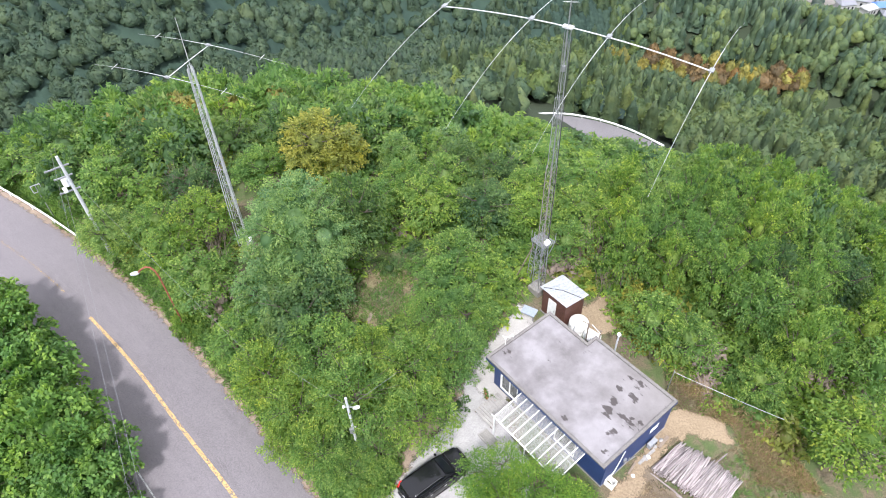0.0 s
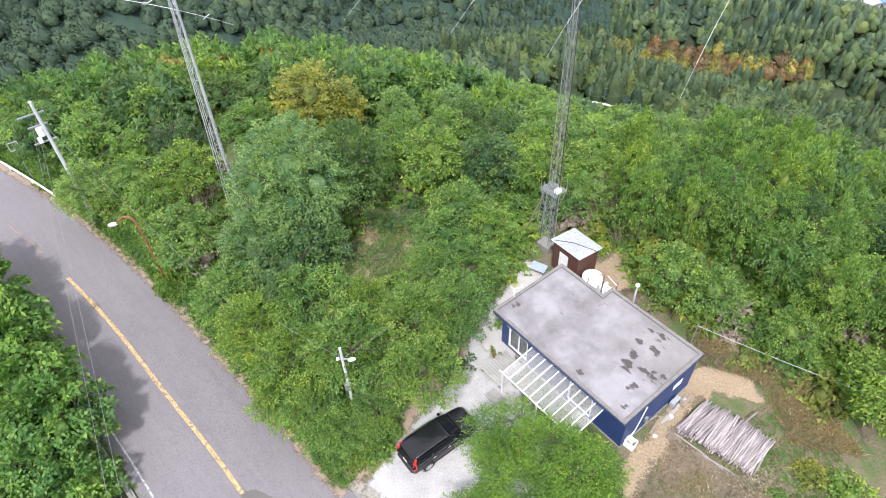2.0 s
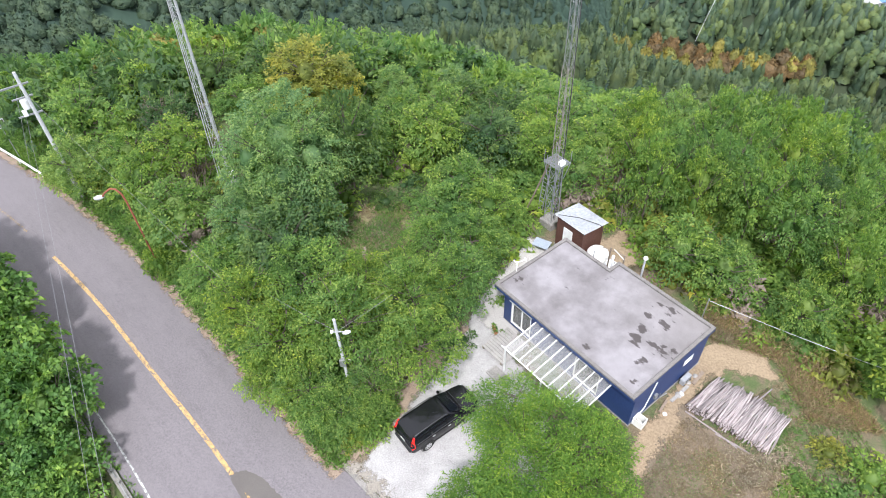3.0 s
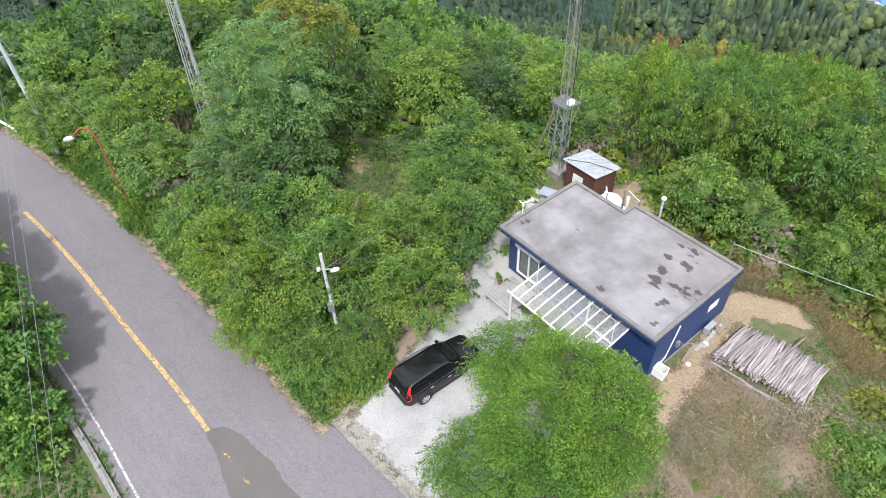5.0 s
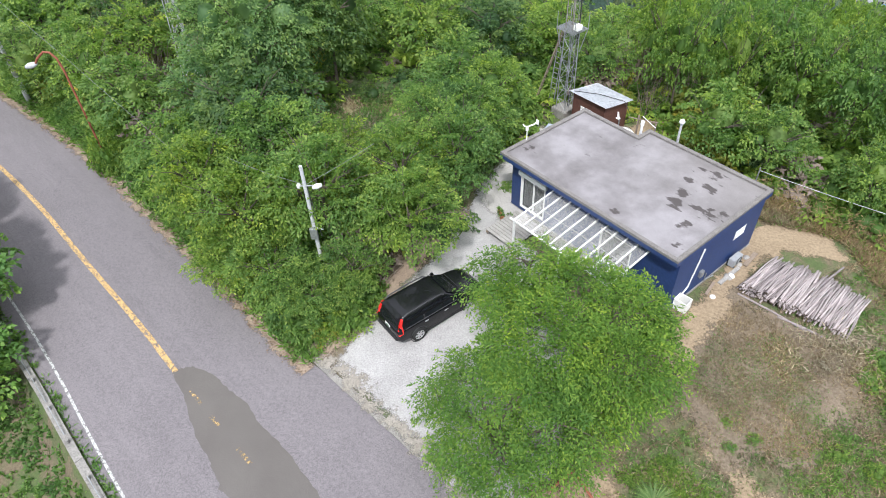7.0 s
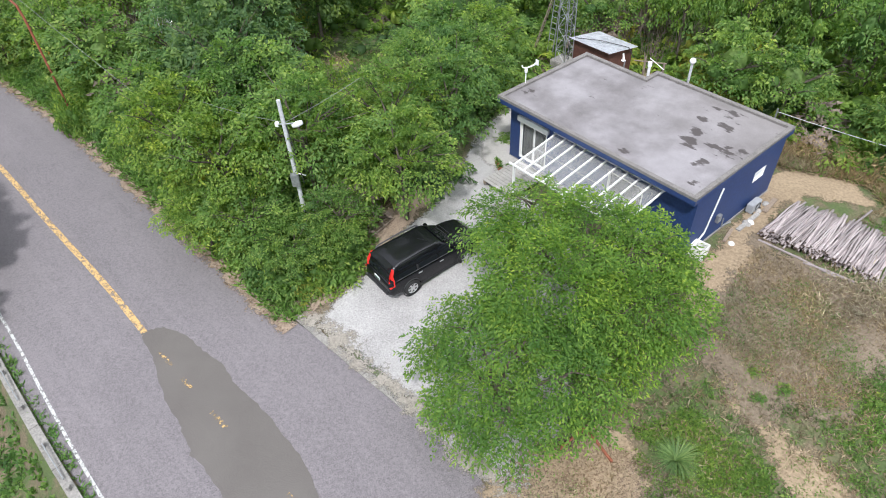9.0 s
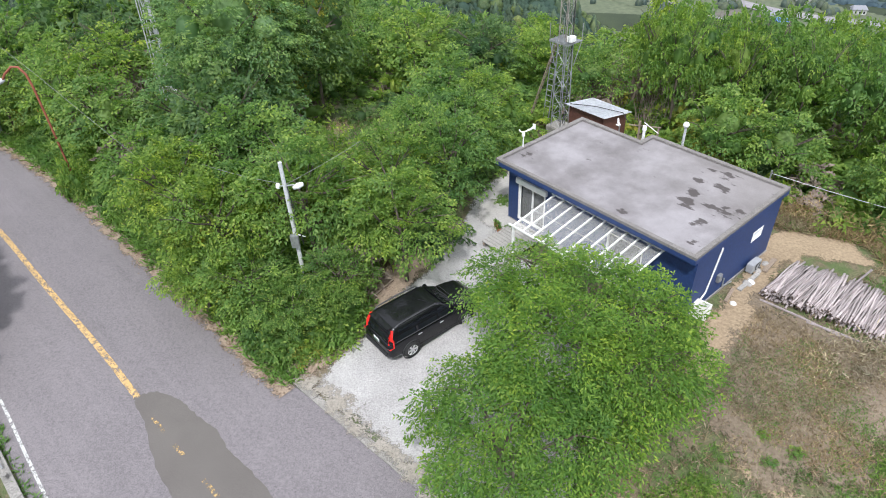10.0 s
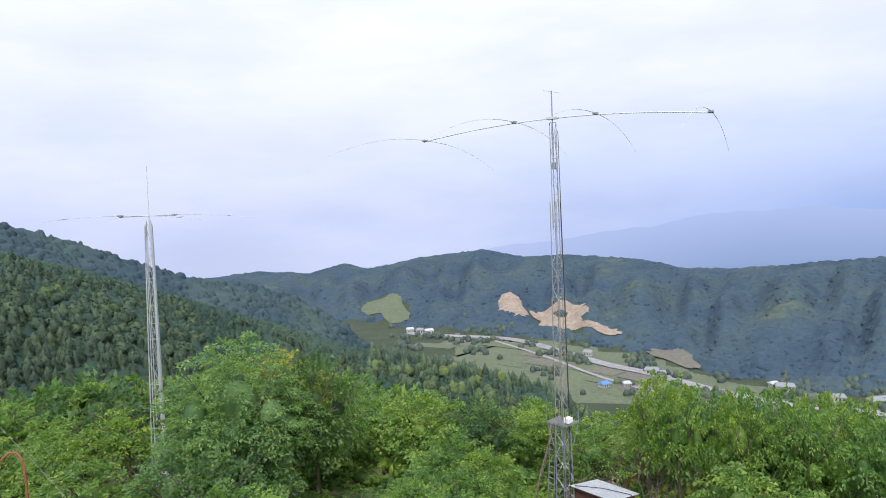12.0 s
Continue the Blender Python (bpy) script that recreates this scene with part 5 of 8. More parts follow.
# ---- towers and aerials ----
def lattice_section(w0, w1, z0, z1, legs, r, pitch, brace=0.42):
    """One stretch of a lattice mast: legs with zigzag bracing."""
    bm = bmesh.new()

    def corner(k, z):
        w = w0 + (w1 - w0) * (z - z0) / (z1 - z0)
        a = 2 * math.pi * k / legs + math.pi / legs
        rr = w / (2 * math.sin(math.pi / legs))
        return Vector((rr * math.cos(a), rr * math.sin(a), z))

    for k in range(legs):
        rod(corner(k, z0), corner(k, z1), r, sides=6, bm=bm)
    n = max(1, round((z1 - z0) / pitch))
    for i in range(n):
        za, zb = z0 + (z1 - z0) * i / n, z0 + (z1 - z0) * (i + 1) / n
        for k in range(legs):
            p, q = (k, k + 1) if (i + k) % 2 else (k + 1, k)
            rod(corner(p, za), corner(q, zb), r * brace, sides=4, bm=bm)
            rod(corner(k, zb), corner(k + 1, zb), r * brace * 0.85, sides=4, bm=bm)
    return bm


def drooping(length, drop, n=14):
    return [(0, length * (2 * i / n - 1), -drop * abs(2 * i / n - 1) ** 2.2) for i in range(n + 1)]


def element(half, drop):
    """One aerial rod, thick in the middle and thin towards its tips."""
    pts = drooping(half, drop, 20)
    bm = tube(pts[7:14], 0.018, 6)
    for some in (pts[2:8], pts[13:19]):
        tube(some, 0.010, 5, bm)
    for some in (pts[:3], pts[18:]):
        tube(some, 0.005, 4, bm)
    return bm


def grating(hx, hy, z):
    bm = bmesh.new()
    for k in range(15):
        x = -hx + 2 * hx * k / 14
        box(x - 0.014, x + 0.014, -hy, hy, z, z + 0.04, bm=bm)
    for k in range(5):
        y = -hy + 2 * hy * k / 4
        box(-hx, hx, y - 0.02, y + 0.02, z - 0.034, z - 0.002, bm=bm)
    return bm


def build_main_tower():
    tower = thing("lattice_tower", "tall galvanised lattice mast with a long beam aerial", "tower", pose(5.79, 33.5, 0.0, 0, 0, RZ))
    part("foundation", box(-0.55, 0.55, -0.55, 0.55, -0.5, 0.5, 0.04), OLD_CONCRETE, tower, "weathered concrete block")
    part("lower_mast", lattice_section(0.68, 0.56, 0.5, 5.4, 4, 0.030, 0.62), STEEL, tower)
    part("middle_mast", lattice_section(0.52, 0.48, 5.4, 12.2, 4, 0.026, 0.6, 0.36), RUSTY, tower, "rust-spotted steel lattice")
    part("upper_mast", lattice_section(0.40, 0.38, 12.0, 17.3, 4, 0.022, 0.65, 0.36), STEEL, tower)
    part("top_mast", lattice_section(0.34, 0.34, 15.8, 21.45, 3, 0.020, 1.75), STEEL, tower)
    plat = part("platform", grating(0.66, 0.56, 5.38), STEEL, tower, "steel grating platform")
    for x, y in ((-0.64, -0.54), (0.64, -0.54), (0.64, 0.54), (-0.64, 0.54)):
        part("railing_post", rod((x, y, 5.4), (x, y, 6.3), 0.02, sides=6), STEEL, plat)
        part("strut", rod((x, y, 5.38), (x * 0.55, y * 0.65, 4.0), 0.025, sides=6), STEEL, plat)
    part("control_box", box(0.30, 0.62, -0.3, 0.1, 5.46, 5.74, 0.02), PLASTIC_WHITE, plat)
    lad = part("ladder", ladder(5.4), WOOD, tower, "leaning wooden ladder")
    lad.matrix_basis = pose(-1.9, -0.6, 0.05, 0, 16, 20)
    lad = part("ladder", ladder(4.6), STEEL, tower, "aluminium ladder")
    lad.matrix_basis = pose(-1.15, 0.1, 0.3, 0, 6, 90)
    part("rotator", rod((0, 0, 19.0), (0, 0, 19.35), 0.12, sides=10), STEEL, tower)
    part("mast_pipe", rod((0, 0, 19.0), (0, 0, 23.1), 0.035), STEEL, tower)
    boom_dir = math.degrees(math.atan2(29.80 - 37.10, 12.605 + 1.222)) - RZ
    beam = part("beam_aerial", boom(), ALU, tower, "four-element aluminium beam aerial")
    beam.matrix_basis = pose(0, 0, 21.66, 0, 0, boom_dir)
    for x, half in ((-7.75, 9.6), (-2.15, 9.4), (2.3, 9.2), (7.75, 9.0)):
        el = part("element", element(half, 1.5), ALU, beam)
        el.matrix_basis = pose(x, 0, 0.07 - 0.55 * (abs(x) / 7.8) ** 2)
        part("clamp", box(-0.12, 0.12, -0.2, 0.2, -0.06, 0.03), STEEL, el)
    top = part("small_beam", rod((-0.45, 0, 0), (0.45, 0, 0), 0.015, sides=6), ALU, tower)
    top.matrix_basis = pose(0, 0, 23.05, 0, 8, boom_dir + 40)
    for k, (dx, r) in enumerate(((0.28, 0.014), (0.34, 0.014), (0.22, 0.018))):
        part("cable", tube(sag((dx, 0.15 * k - 0.15, 21.0), (dx + 0.06, 0.1 * k, 5.5), 0.0, 10) + [Vector((dx, 0, 0.6))], r, 5), BLACK_CABLE if k else GREY_CABLE, tower)
    return tower


def ladder(h):
    bm = bmesh.new()
    for y in (-0.2, 0.2):
        rod((0, y, 0), (0, y, h), 0.03, sides=5, bm=bm)
    for k in range(int(h / 0.32)):
        rod((0, -0.2, 0.25 + 0.32 * k), (0, 0.2, 0.25 + 0.32 * k), 0.018, sides=5, bm=bm)
    return bm


def boom():
    pts = [(x, 0, -0.55 * (abs(x) / 7.8) ** 2) for x in [-7.85 + 15.7 * k / 20 for k in range(21)]]
    bm = tube(pts, 0.032, 8)
    box(-0.3, 0.3, -0.16, 0.16, -0.05, 0.06, bm=bm)
    return bm


build_main_tower()


def build_second_tower():
    x, y = -17.62, 37.15
    z = land_at(x, y)
    tower = thing("lattice_tower", "slender crank-up lattice mast with a two-element aerial", "tower", Matrix.Translation((x - 0.42, y, 0)) @ Matrix.Rotation(radians(1.4), 4, "Y") @ Matrix.Rotation(radians(20), 4, "Z"))
    part("foundation", box(-0.6, 0.6, -0.6, 0.6, z - 0.5, z + 0.21, 0.04), OLD_CONCRETE, tower)
    part("outer_mast", lattice_section(0.98, 0.44, z + 0.2, 17.0, 3, 0.032, 1.4, 0.3), TOWER_STEEL, tower)
    part("inner_mast", lattice_section(0.64, 0.34, z + 0.4, 17.1, 3, 0.026, 1.7, 0.25), TOWER_STEEL, tower)
    part("top_mast", lattice_section(0.30, 0.26, 5.0, 17.3, 3, 0.022, 1.2, 0.3), TOWER_STEEL, tower)
    part("winch", box(0.3, 0.6, -0.6, -0.3, z + 1.0, z + 1.35, 0.02), WHITE, tower)
    part("mast_pipe", rod((0, 0, 16.5), (0, 0, 20.5), 0.03, 0.015), ALU, tower)
    beam = part("beam_aerial", tube([(-2.2, 0, 0), (0, 0, 0.03), (2.2, 0, 0)], 0.03, 8), ALU, tower, "two-element aluminium beam aerial")
    beam.matrix_basis = pose(0, 0, 17.55, 0, 0, 72 - 20)
    for bx in (-2.15, 2.15):
        el = part("element", element(5.8, 0.3), ALU, beam)
        el.matrix_basis = pose(bx, 0, 0.06)
        part("clamp", box(-0.1, 0.1, -0.15, 0.15, -0.05, 0.04), STEEL, el)
        for sy in (-1, 1):
            part("trap", rod((-0.3, sy * 4.1, -0.13), (0.3, sy * 4.1, -0.09), 0.02, sides=6), ALU, el)
    return tower


build_second_tower()


# ---- poles and wires ----
def build_poles():
    x, y = -29.8, 36.85
    z = land_at(x, y)
    up = thing("utility_pole", "grey concrete utility pole with crossarms and insulators", "utility pole", pose(x, y, 0, 0, 0, 39))
    part("pole", rod((0, 0, z - 0.5), (0, 0, 10.0), 0.17, 0.11, 14), POLE, up)
    for zz, w in ((9.1, 1.25), (8.2, 0.95), (6.9, 1.1)):
        arm = part("crossarm", box(-w, w * 0.4, -0.05, 0.05, zz - 0.05, zz + 0.05), STEEL, up)
        for xx in (-w + 0.1, -w * 0.45, w * 0.28):
            part("insulator", lathe([(0.07, zz + 0.05), (0.12, zz + 0.12), (0.06, zz + 0.2), (0.1, zz + 0.26), (0, zz + 0.36)], 10), WHITE, arm)
    part("transformer", lathe([(0, 7.3), (0.22, 7.32), (0.24, 7.4), (0.24, 7.95), (0.2, 8.05), (0, 8.08)], 16), WHITE, up).location = (-0.33, 0.12, 0)
    part("switch_box", box(-0.75, -0.45, -0.14, 0.14, 6.9, 7.3, 0.02), WHITE, up)
    # sign post on the far bank
    p2 = (-37.7, 42.1)
    sl = thing("sign_post", "thin grey post with a small square frame behind the guard rail", "sign post", pose(*p2, land_at(*p2), 0, 0, 38))
    part("post", rod((0, 0, -0.3), (0, 0, 3.9), 0.04, 0.035), STEEL, sl)
    bm = bmesh.new()
    for x0, x1, z0, z1 in ((-0.4, 0.4, 3.1, 3.16), (-0.4, 0.4, 3.84, 3.9), (-0.4, -0.34, 3.16, 3.84), (0.34, 0.4, 3.16, 3.84)):
        box(x0, x1, -0.07, -0.03, z0, z1, bm=bm)
    part("frame", bm, TOWER_STEEL, sl, "pale square metal frame")
    # rust-red lamp post
    x, y = -20.9, 29.3
    z = land_at(x, y)
    red = thing("street_lamp", "rust-red curved lamp post with a pale lamp head", "street lamp", pose(x, y, 0))
    part("post", tube([(0, 0, z - 0.3), (0, 0, 3.0), (-0.02, 0, 5.4), (-0.1, 0, 6.05), (-0.35, 0.02, 6.4), (-0.7, 0.04, 6.42), (-1.2, 0.07, 6.05), (-1.45, 0.09, 5.75)], 0.06, 10), RUST_RED, red)
    bm = lathe([(0, -0.38), (0.10, -0.33), (0.16, -0.08), (0.14, 0.18), (0.06, 0.36), (0, 0.38)], 14)
    bmesh.ops.transform(bm, matrix=pose(-1.72, 0.1, 5.66, 0, 74, 0), verts=bm.verts)
    part("lamp_head", bm, POLE, red, "pale grey lamp head", True)
    # small white pole by the drive
    x, y = -6.29, 19.73
    z = land_at(x, y)
    sp = thing("utility_pole", "short pale pole with a lamp and cable boxes", "utility pole", pose(x, y, 0))
    part("pole", rod((0, 0, z - 0.4), (0, 0, 6.2), 0.095, 0.075, 12), POLE, sp)
    part("arm", rod((-0.28, 0, 5.2), (0.5, 0, 5.25), 0.03, sides=6), STEEL, sp)
    bm = lathe([(0, -0.22), (0.08, -0.2), (0.12, 0), (0.08, 0.2), (0, 0.22)], 12)
    bmesh.ops.transform(bm, matrix=pose(0.5, 0, 5.2, 0, 68, 0), verts=bm.verts)
    part("lamp_head", bm, WHITE, sp, "white lamp head", True)
    part("insulator", box(-0.32, -0.18, -0.07, 0.07, 5.12, 5.3, 0.02), WHITE, sp)
    part("meter_box", box(-0.16, 0.16, -0.26, -0.1, 2.5, 3.1, 0.02), STEEL, sp)
    part("bracket", rod((0.05, 0, 3.0), (0.42, -0.1, 2.95), 0.025, sides=6), WHITE, sp)
    part("cable", tube(sag((0.1, -0.05, 5.2), (0.3, -0.12, 2.6), -0.02, 8), 0.02, 5), BLACK_CABLE, sp)
    wires = (((-29.8, 36.85, 8.4), (-20.9, 29.9, 5.75), 0.12, GREY_CABLE), ((-20.9, 29.9, 5.75), (-9.0, 20.7, 2.2), 0.1, GREY_CABLE), ((-6.29, 19.73, 5.3), (-10.5, 22.6, 4.6), 0.1, GREY_CABLE), ((-6.29, 19.73, 5.25), (-3.6, 21.6, 6.0), 0.05, GREY_CABLE), ((14.0, 24.71, 2.26), (30.0, 18.4, 0.35), 0.35, STEEL), ((-33.9, 42.0, 6.9), (-5.0, -3.0, 7.9), 0.5, GREY_CABLE), ((-34.4, 42.0, 6.5), (-6.0, -3.0, 7.2), 0.6, GREY_CABLE))
    for a, b, drop, mat in wires:
        single("overhead_cable", tube(sag(a, b, drop, 24), 0.009 if mat is not STEEL else 0.016, 5), mat, "grey overhead cable strung between supports", "cable", group="overhead cables")
    # the anchor post that takes the thick cable, hidden in the growth
    hook = thing("cable_post", "grey post behind the house that holds a thick cable", "post", pose(14.0, 24.71, land_at(14.0, 24.71)))
    part("shaft", rod((0, 0, -0.3), (0, 0, 2.4 - land_at(14.0, 24.71)), 0.035), STEEL, hook)
    post = thing("cable_post", "grey post at the end of a thick cable", "post", pose(30.0, 18.4, land_at(30.0, 18.4)))
    part("shaft", rod((0, 0, -0.3), (0, 0, 0.5 - land_at(30.0, 18.4)), 0.07), POLE, post)
    yb = thing("barrier_bar", "yellow barrier bar over a track in the bushes", "barrier", pose(-25.4, 35.6, land_at(-25.4, 35.6), 0, 0, -38))
    part("bar", rod((-1.3, 0, 1.0), (1.3, 0, 1.0), 0.05), YELLOW_PAINT, yb)
    for xx in (-1.1, 1.1):
        part("post", rod((xx, 0, -0.3), (xx, 0, 1.0), 0.045), YELLOW_PAINT, yb)


build_poles()


def build_guard_rails():
    seg = np.hypot(*np.diff(ROADLINE, axis=0).T)
    run = np.concatenate([[0], np.cumsum(seg)])

    def spot(s, off):
        x, y = np.interp(s, run, ROADLINE[:, 0]), np.interp(s, run, ROADLINE[:, 1])
        x2, y2 = np.interp(s + 0.5, run, ROADLINE[:, 0]), np.interp(s + 0.5, run, ROADLINE[:, 1])
        d = Vector((x2 - x, y2 - y, 0)).normalized()
        return Vector((x, y, 0)) + Vector((-d.y, d.x, 0)) * off

    rail = thing("guard_rail", "white steel guard rail along the road bend", "guard rail")
    s_end = along_road(-36.2, 35.9)
    for off, s0, s1 in ((4.0, s_end - 34, s_end),):
        pts = [spot(s0 + (s1 - s0) * k / 20, off) for k in range(21)]
        bm = bmesh.new()
        for dz in (0.62, 0.5):
            tube([p + Vector((0, 0, -0.87 + dz)) for p in pts], 0.065, 6, bm)
        part("beam", bm, WHITE, rail)
        for k in range(0, 21, 2):
            part("post", rod(pts[k] + Vector((0, 0, -1.1)), pts[k] + Vector((0, 0, -0.25)), 0.05, sides=8), WHITE, rail)
    wall = thing("retaining_wall", "weathered low concrete wall edging the road", "wall", kind="structure")
    s0, s1 = along_road(-48, 43), along_road(0, 4) + 10
    n = int((s1 - s0) / 2.0)
    for k in range(n):
        a, b = spot(s0 + 2.0 * k + 0.012, -4.52), spot(s0 + 2.0 * (k + 1) - 0.012, -4.52)
        d = (b - a).normalized()
        nn = Vector((-d.y, d.x, 0)) * 0.16
        bm = prism([(a - nn).to_2d()[:], (b - nn).to_2d()[:], (b + nn).to_2d()[:], (a + nn).to_2d()[:]], -3.6, -0.70)
        part("wall_block", bm, OLD_CONCRETE, wall)
    fence = thing("low_rail", "broken rail with concrete stubs on the low wall", "railing")
    rnd = random.Random(8)
    for k in range(0, n, 1):
        c = spot(s0 + 2.0 * k + 1.0, -4.52)
        part("post", box(c.x - 0.06, c.x + 0.06, c.y - 0.06, c.y + 0.06, -0.72, -0.50, 0.01), OLD_CONCRETE, fence)
        if rnd.random() < 0.45:
            e = spot(s0 + 2.0 * k + 2.6, -4.52)
            part("rail", rod(c + Vector((0, 0, -0.5)), e + Vector((0, 0, -0.62)), 0.022, sides=6), STEEL, fence)
    kerb = thing("kerb", "low concrete kerb between road and gravel", "kerb", kind="structure")
    k0 = drive_a - 0.5
    for k in range(13):
        a, b = spot(k0 + 0.9 * k, 4.56), spot(k0 + 0.9 * k + 0.885, 4.56)
        d = (b - a).normalized()
        nn = Vector((-d.y, d.x, 0)) * 0.15
        part("kerb_stone", prism([(a - nn).to_2d()[:], (b - nn).to_2d()[:], (b + nn).to_2d()[:], (a + nn).to_2d()[:]], -1.0, -0.815 - 0.008 * (k % 3)), OLD_CONCRETE, kerb)


build_guard_rails()


# ---- trees ----
def leaves(points, along, normal, length, width, rng, corners=4):
    """Leaf blades, folded along the middle or three-cornered: arrays of points, directions and normals to verts and faces."""
    along = along / np.linalg.norm(along, axis=1, keepdims=True)
    side = np.cross(along, normal)
    side /= np.linalg.norm(side, axis=1, keepdims=True) + 1e-9
    up = np.cross(side, along)
    l = (length * rng.uniform(0.7, 1.3, len(points)))[:, None]
    w = (width * rng.uniform(0.7, 1.3, len(points)))[:, None]
    b = points + along * l * 0.45 + side * w * 0.5 + up * w * 0.18
    c = points + along * l - up * l * 0.12
    d = points + along * l * 0.45 - side * w * 0.5 + up * w * 0.18
    if corners == 3:
        verts = np.stack([points + side * w * 0.5, c, points - side * w * 0.5], 1).reshape(-1, 3)
    else:
        verts = np.stack([points, b, c, d], 1).reshape(-1, 3)
    return verts, np.arange(len(verts)).reshape(-1, corners)


def unit(v):
    return v / (np.linalg.norm(v, axis=-1, keepdims=True) + 1e-9)


def lobed(seed, rx, rz, height, count=5):
    """Uneven lobes that make up one crown: rows of centre, radius across and radius upwards."""
    rng = np.random.default_rng(seed)
    rows = [(0, 0, height - rz, rx * 0.72, rz * 0.98)]
    for k in range(count):
        a = 2 * math.pi * (k + rng.uniform(-0.3, 0.3)) / count
        q = rng.uniform(0.38, 0.52)
        out = rx * (1.0 - q)
        rows.append((out * math.cos(a), out * math.sin(a), height - rz * rng.uniform(0.85, 1.45), rx * q, rz * rng.uniform(0.45, 0.62)))
    return rows


def crown_arrays(seed, lobes, boughs, twigs, leaflets, reach, length, width, low=-0.4, droop=0.28, core=0.0, corners=4, crowd=0.78):
    """A crown of layered boughs over several lobes: each bough is a flat fan of twigs, each twig a row of leaves."""
    rng = np.random.default_rng(seed)
    lobes = np.array(lobes, float)
    radii = lobes[:, [3, 3, 4]]
    share = lobes[:, 3] * (lobes[:, 3] + lobes[:, 4])
    many = boughs * 9
    pick = rng.choice(len(lobes), many, p=share / share.sum())
    d = unit(rng.normal(size=(many, 3)))
    deep = np.where(rng.random(many) < 0.82, rng.uniform(0.90, 1.10, many), rng.uniform(0.55, 0.85, many))
    tip = lobes[pick, :3] + d * radii[pick] * deep[:, None]
    within = ((((tip[:, None] - lobes[None, :, :3]) / radii[None]) ** 2).sum(-1) < 0.72).any(1) & (deep > 0.88)
    ok = np.where((d[:, 2] > low + rng.uniform(-0.15, 0.15, many)) & ~within)[0]
    gap = crowd * math.sqrt(2 * math.pi * share.sum() * 0.62 / boughs)
    kept = []
    for i in ok:
        if len(kept) >= boughs:
            break
        if not kept or np.min(((tip[kept] - tip[i]) ** 2).sum(1)) > (gap * (0.7 + 0.5 * rng.random())) ** 2:
            kept.append(i)
    tip, d = tip[kept], d[kept]
    k = len(kept)
    spin = rng.uniform(0, 2 * math.pi, k)
    flat = np.stack([d[:, 0] + 0.25 * np.cos(spin), d[:, 1] + 0.25 * np.sin(spin), 0.38 * d[:, 2] + 0.06 + rng.normal(size=k) * 0.12], -1)
    axis = unit(flat)
    nrm = unit(np.array([0, 0, 0.85]) + d * 0.45 + rng.normal(size=(k, 3)) * 0.22)
    side = unit(np.cross(axis, nrm))
    nrm = np.cross(side, axis)
    size = reach * rng.uniform(0.7, 1.35, k)
    base = tip - axis * (size * 0.62)[:, None]
    t = (np.arange(twigs) + 0.35) / twigs
    hand = np.where(np.arange(twigs) % 2, 1.0, -1.0)
    hand[-1] *= 0.15
    tw = unit(axis[:, None] * 0.8 + side[:, None] * hand[None, :, None] * 0.85 + rng.normal(size=(k, twigs, 3)) * 0.16)
    ln = size[:, None] * (0.62 - 0.38 * t)[None] * rng.uniform(0.75, 1.2, (k, twigs))
    root = base[:, None] + axis[:, None] * (size[:, None] * t[None])[..., None]
    q = (np.arange(leaflets) + 0.7) / leaflets
    p = root[:, :, None] + tw[:, :, None] * (ln[:, :, None] * q)[..., None]
    out = np.linalg.norm(p - base[:, None, None], axis=-1)
    p[..., 2] -= droop * out ** 2 / size[:, None, None]
    p += rng.normal(size=p.shape) * length * 0.16
    across = unit(np.cross(tw, nrm[:, None]))
    flip = np.where(np.arange(leaflets) % 2, 1.0, -1.0)[None, None, :, None]
    way = tw[:, :, None] * 0.75 + across[:, :, None] * flip * 0.7 + rng.normal(size=p.shape) * 0.28
    way[..., 2] -= 0.16 + droop * 0.5
    nn = nrm[:, None, None] + rng.normal(size=p.shape) * 0.34
    v, f = leaves(p.reshape(-1, 3), way.reshape(-1, 3), nn.reshape(-1, 3), length, width, rng, corners)
    shade = np.clip(rng.normal(size=k) * 0.32, -0.8, 0.8)[:, None, None] + 0.35 * (t[None, :, None] - 0.5) + 0 * q[None, None]
    tone = np.repeat(shade.ravel(), corners)
    if corners == 4:
        f = np.concatenate([f[:, [0, 1, 2]], f[:, [0, 2, 3]]])
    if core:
        # dense inner foliage behind the outer boughs, toned dark as painted inner shade
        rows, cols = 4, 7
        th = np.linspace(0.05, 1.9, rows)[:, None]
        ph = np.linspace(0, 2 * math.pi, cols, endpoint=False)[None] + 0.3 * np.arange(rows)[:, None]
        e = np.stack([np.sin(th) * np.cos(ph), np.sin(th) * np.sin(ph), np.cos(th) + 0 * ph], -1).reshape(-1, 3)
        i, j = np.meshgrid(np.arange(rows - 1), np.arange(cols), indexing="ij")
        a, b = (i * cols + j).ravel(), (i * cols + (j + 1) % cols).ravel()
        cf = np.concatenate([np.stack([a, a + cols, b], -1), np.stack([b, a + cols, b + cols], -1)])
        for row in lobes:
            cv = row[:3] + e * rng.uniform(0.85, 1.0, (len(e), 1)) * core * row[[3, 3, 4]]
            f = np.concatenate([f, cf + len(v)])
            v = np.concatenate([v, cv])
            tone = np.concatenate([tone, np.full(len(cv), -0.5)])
    return v, f, tone


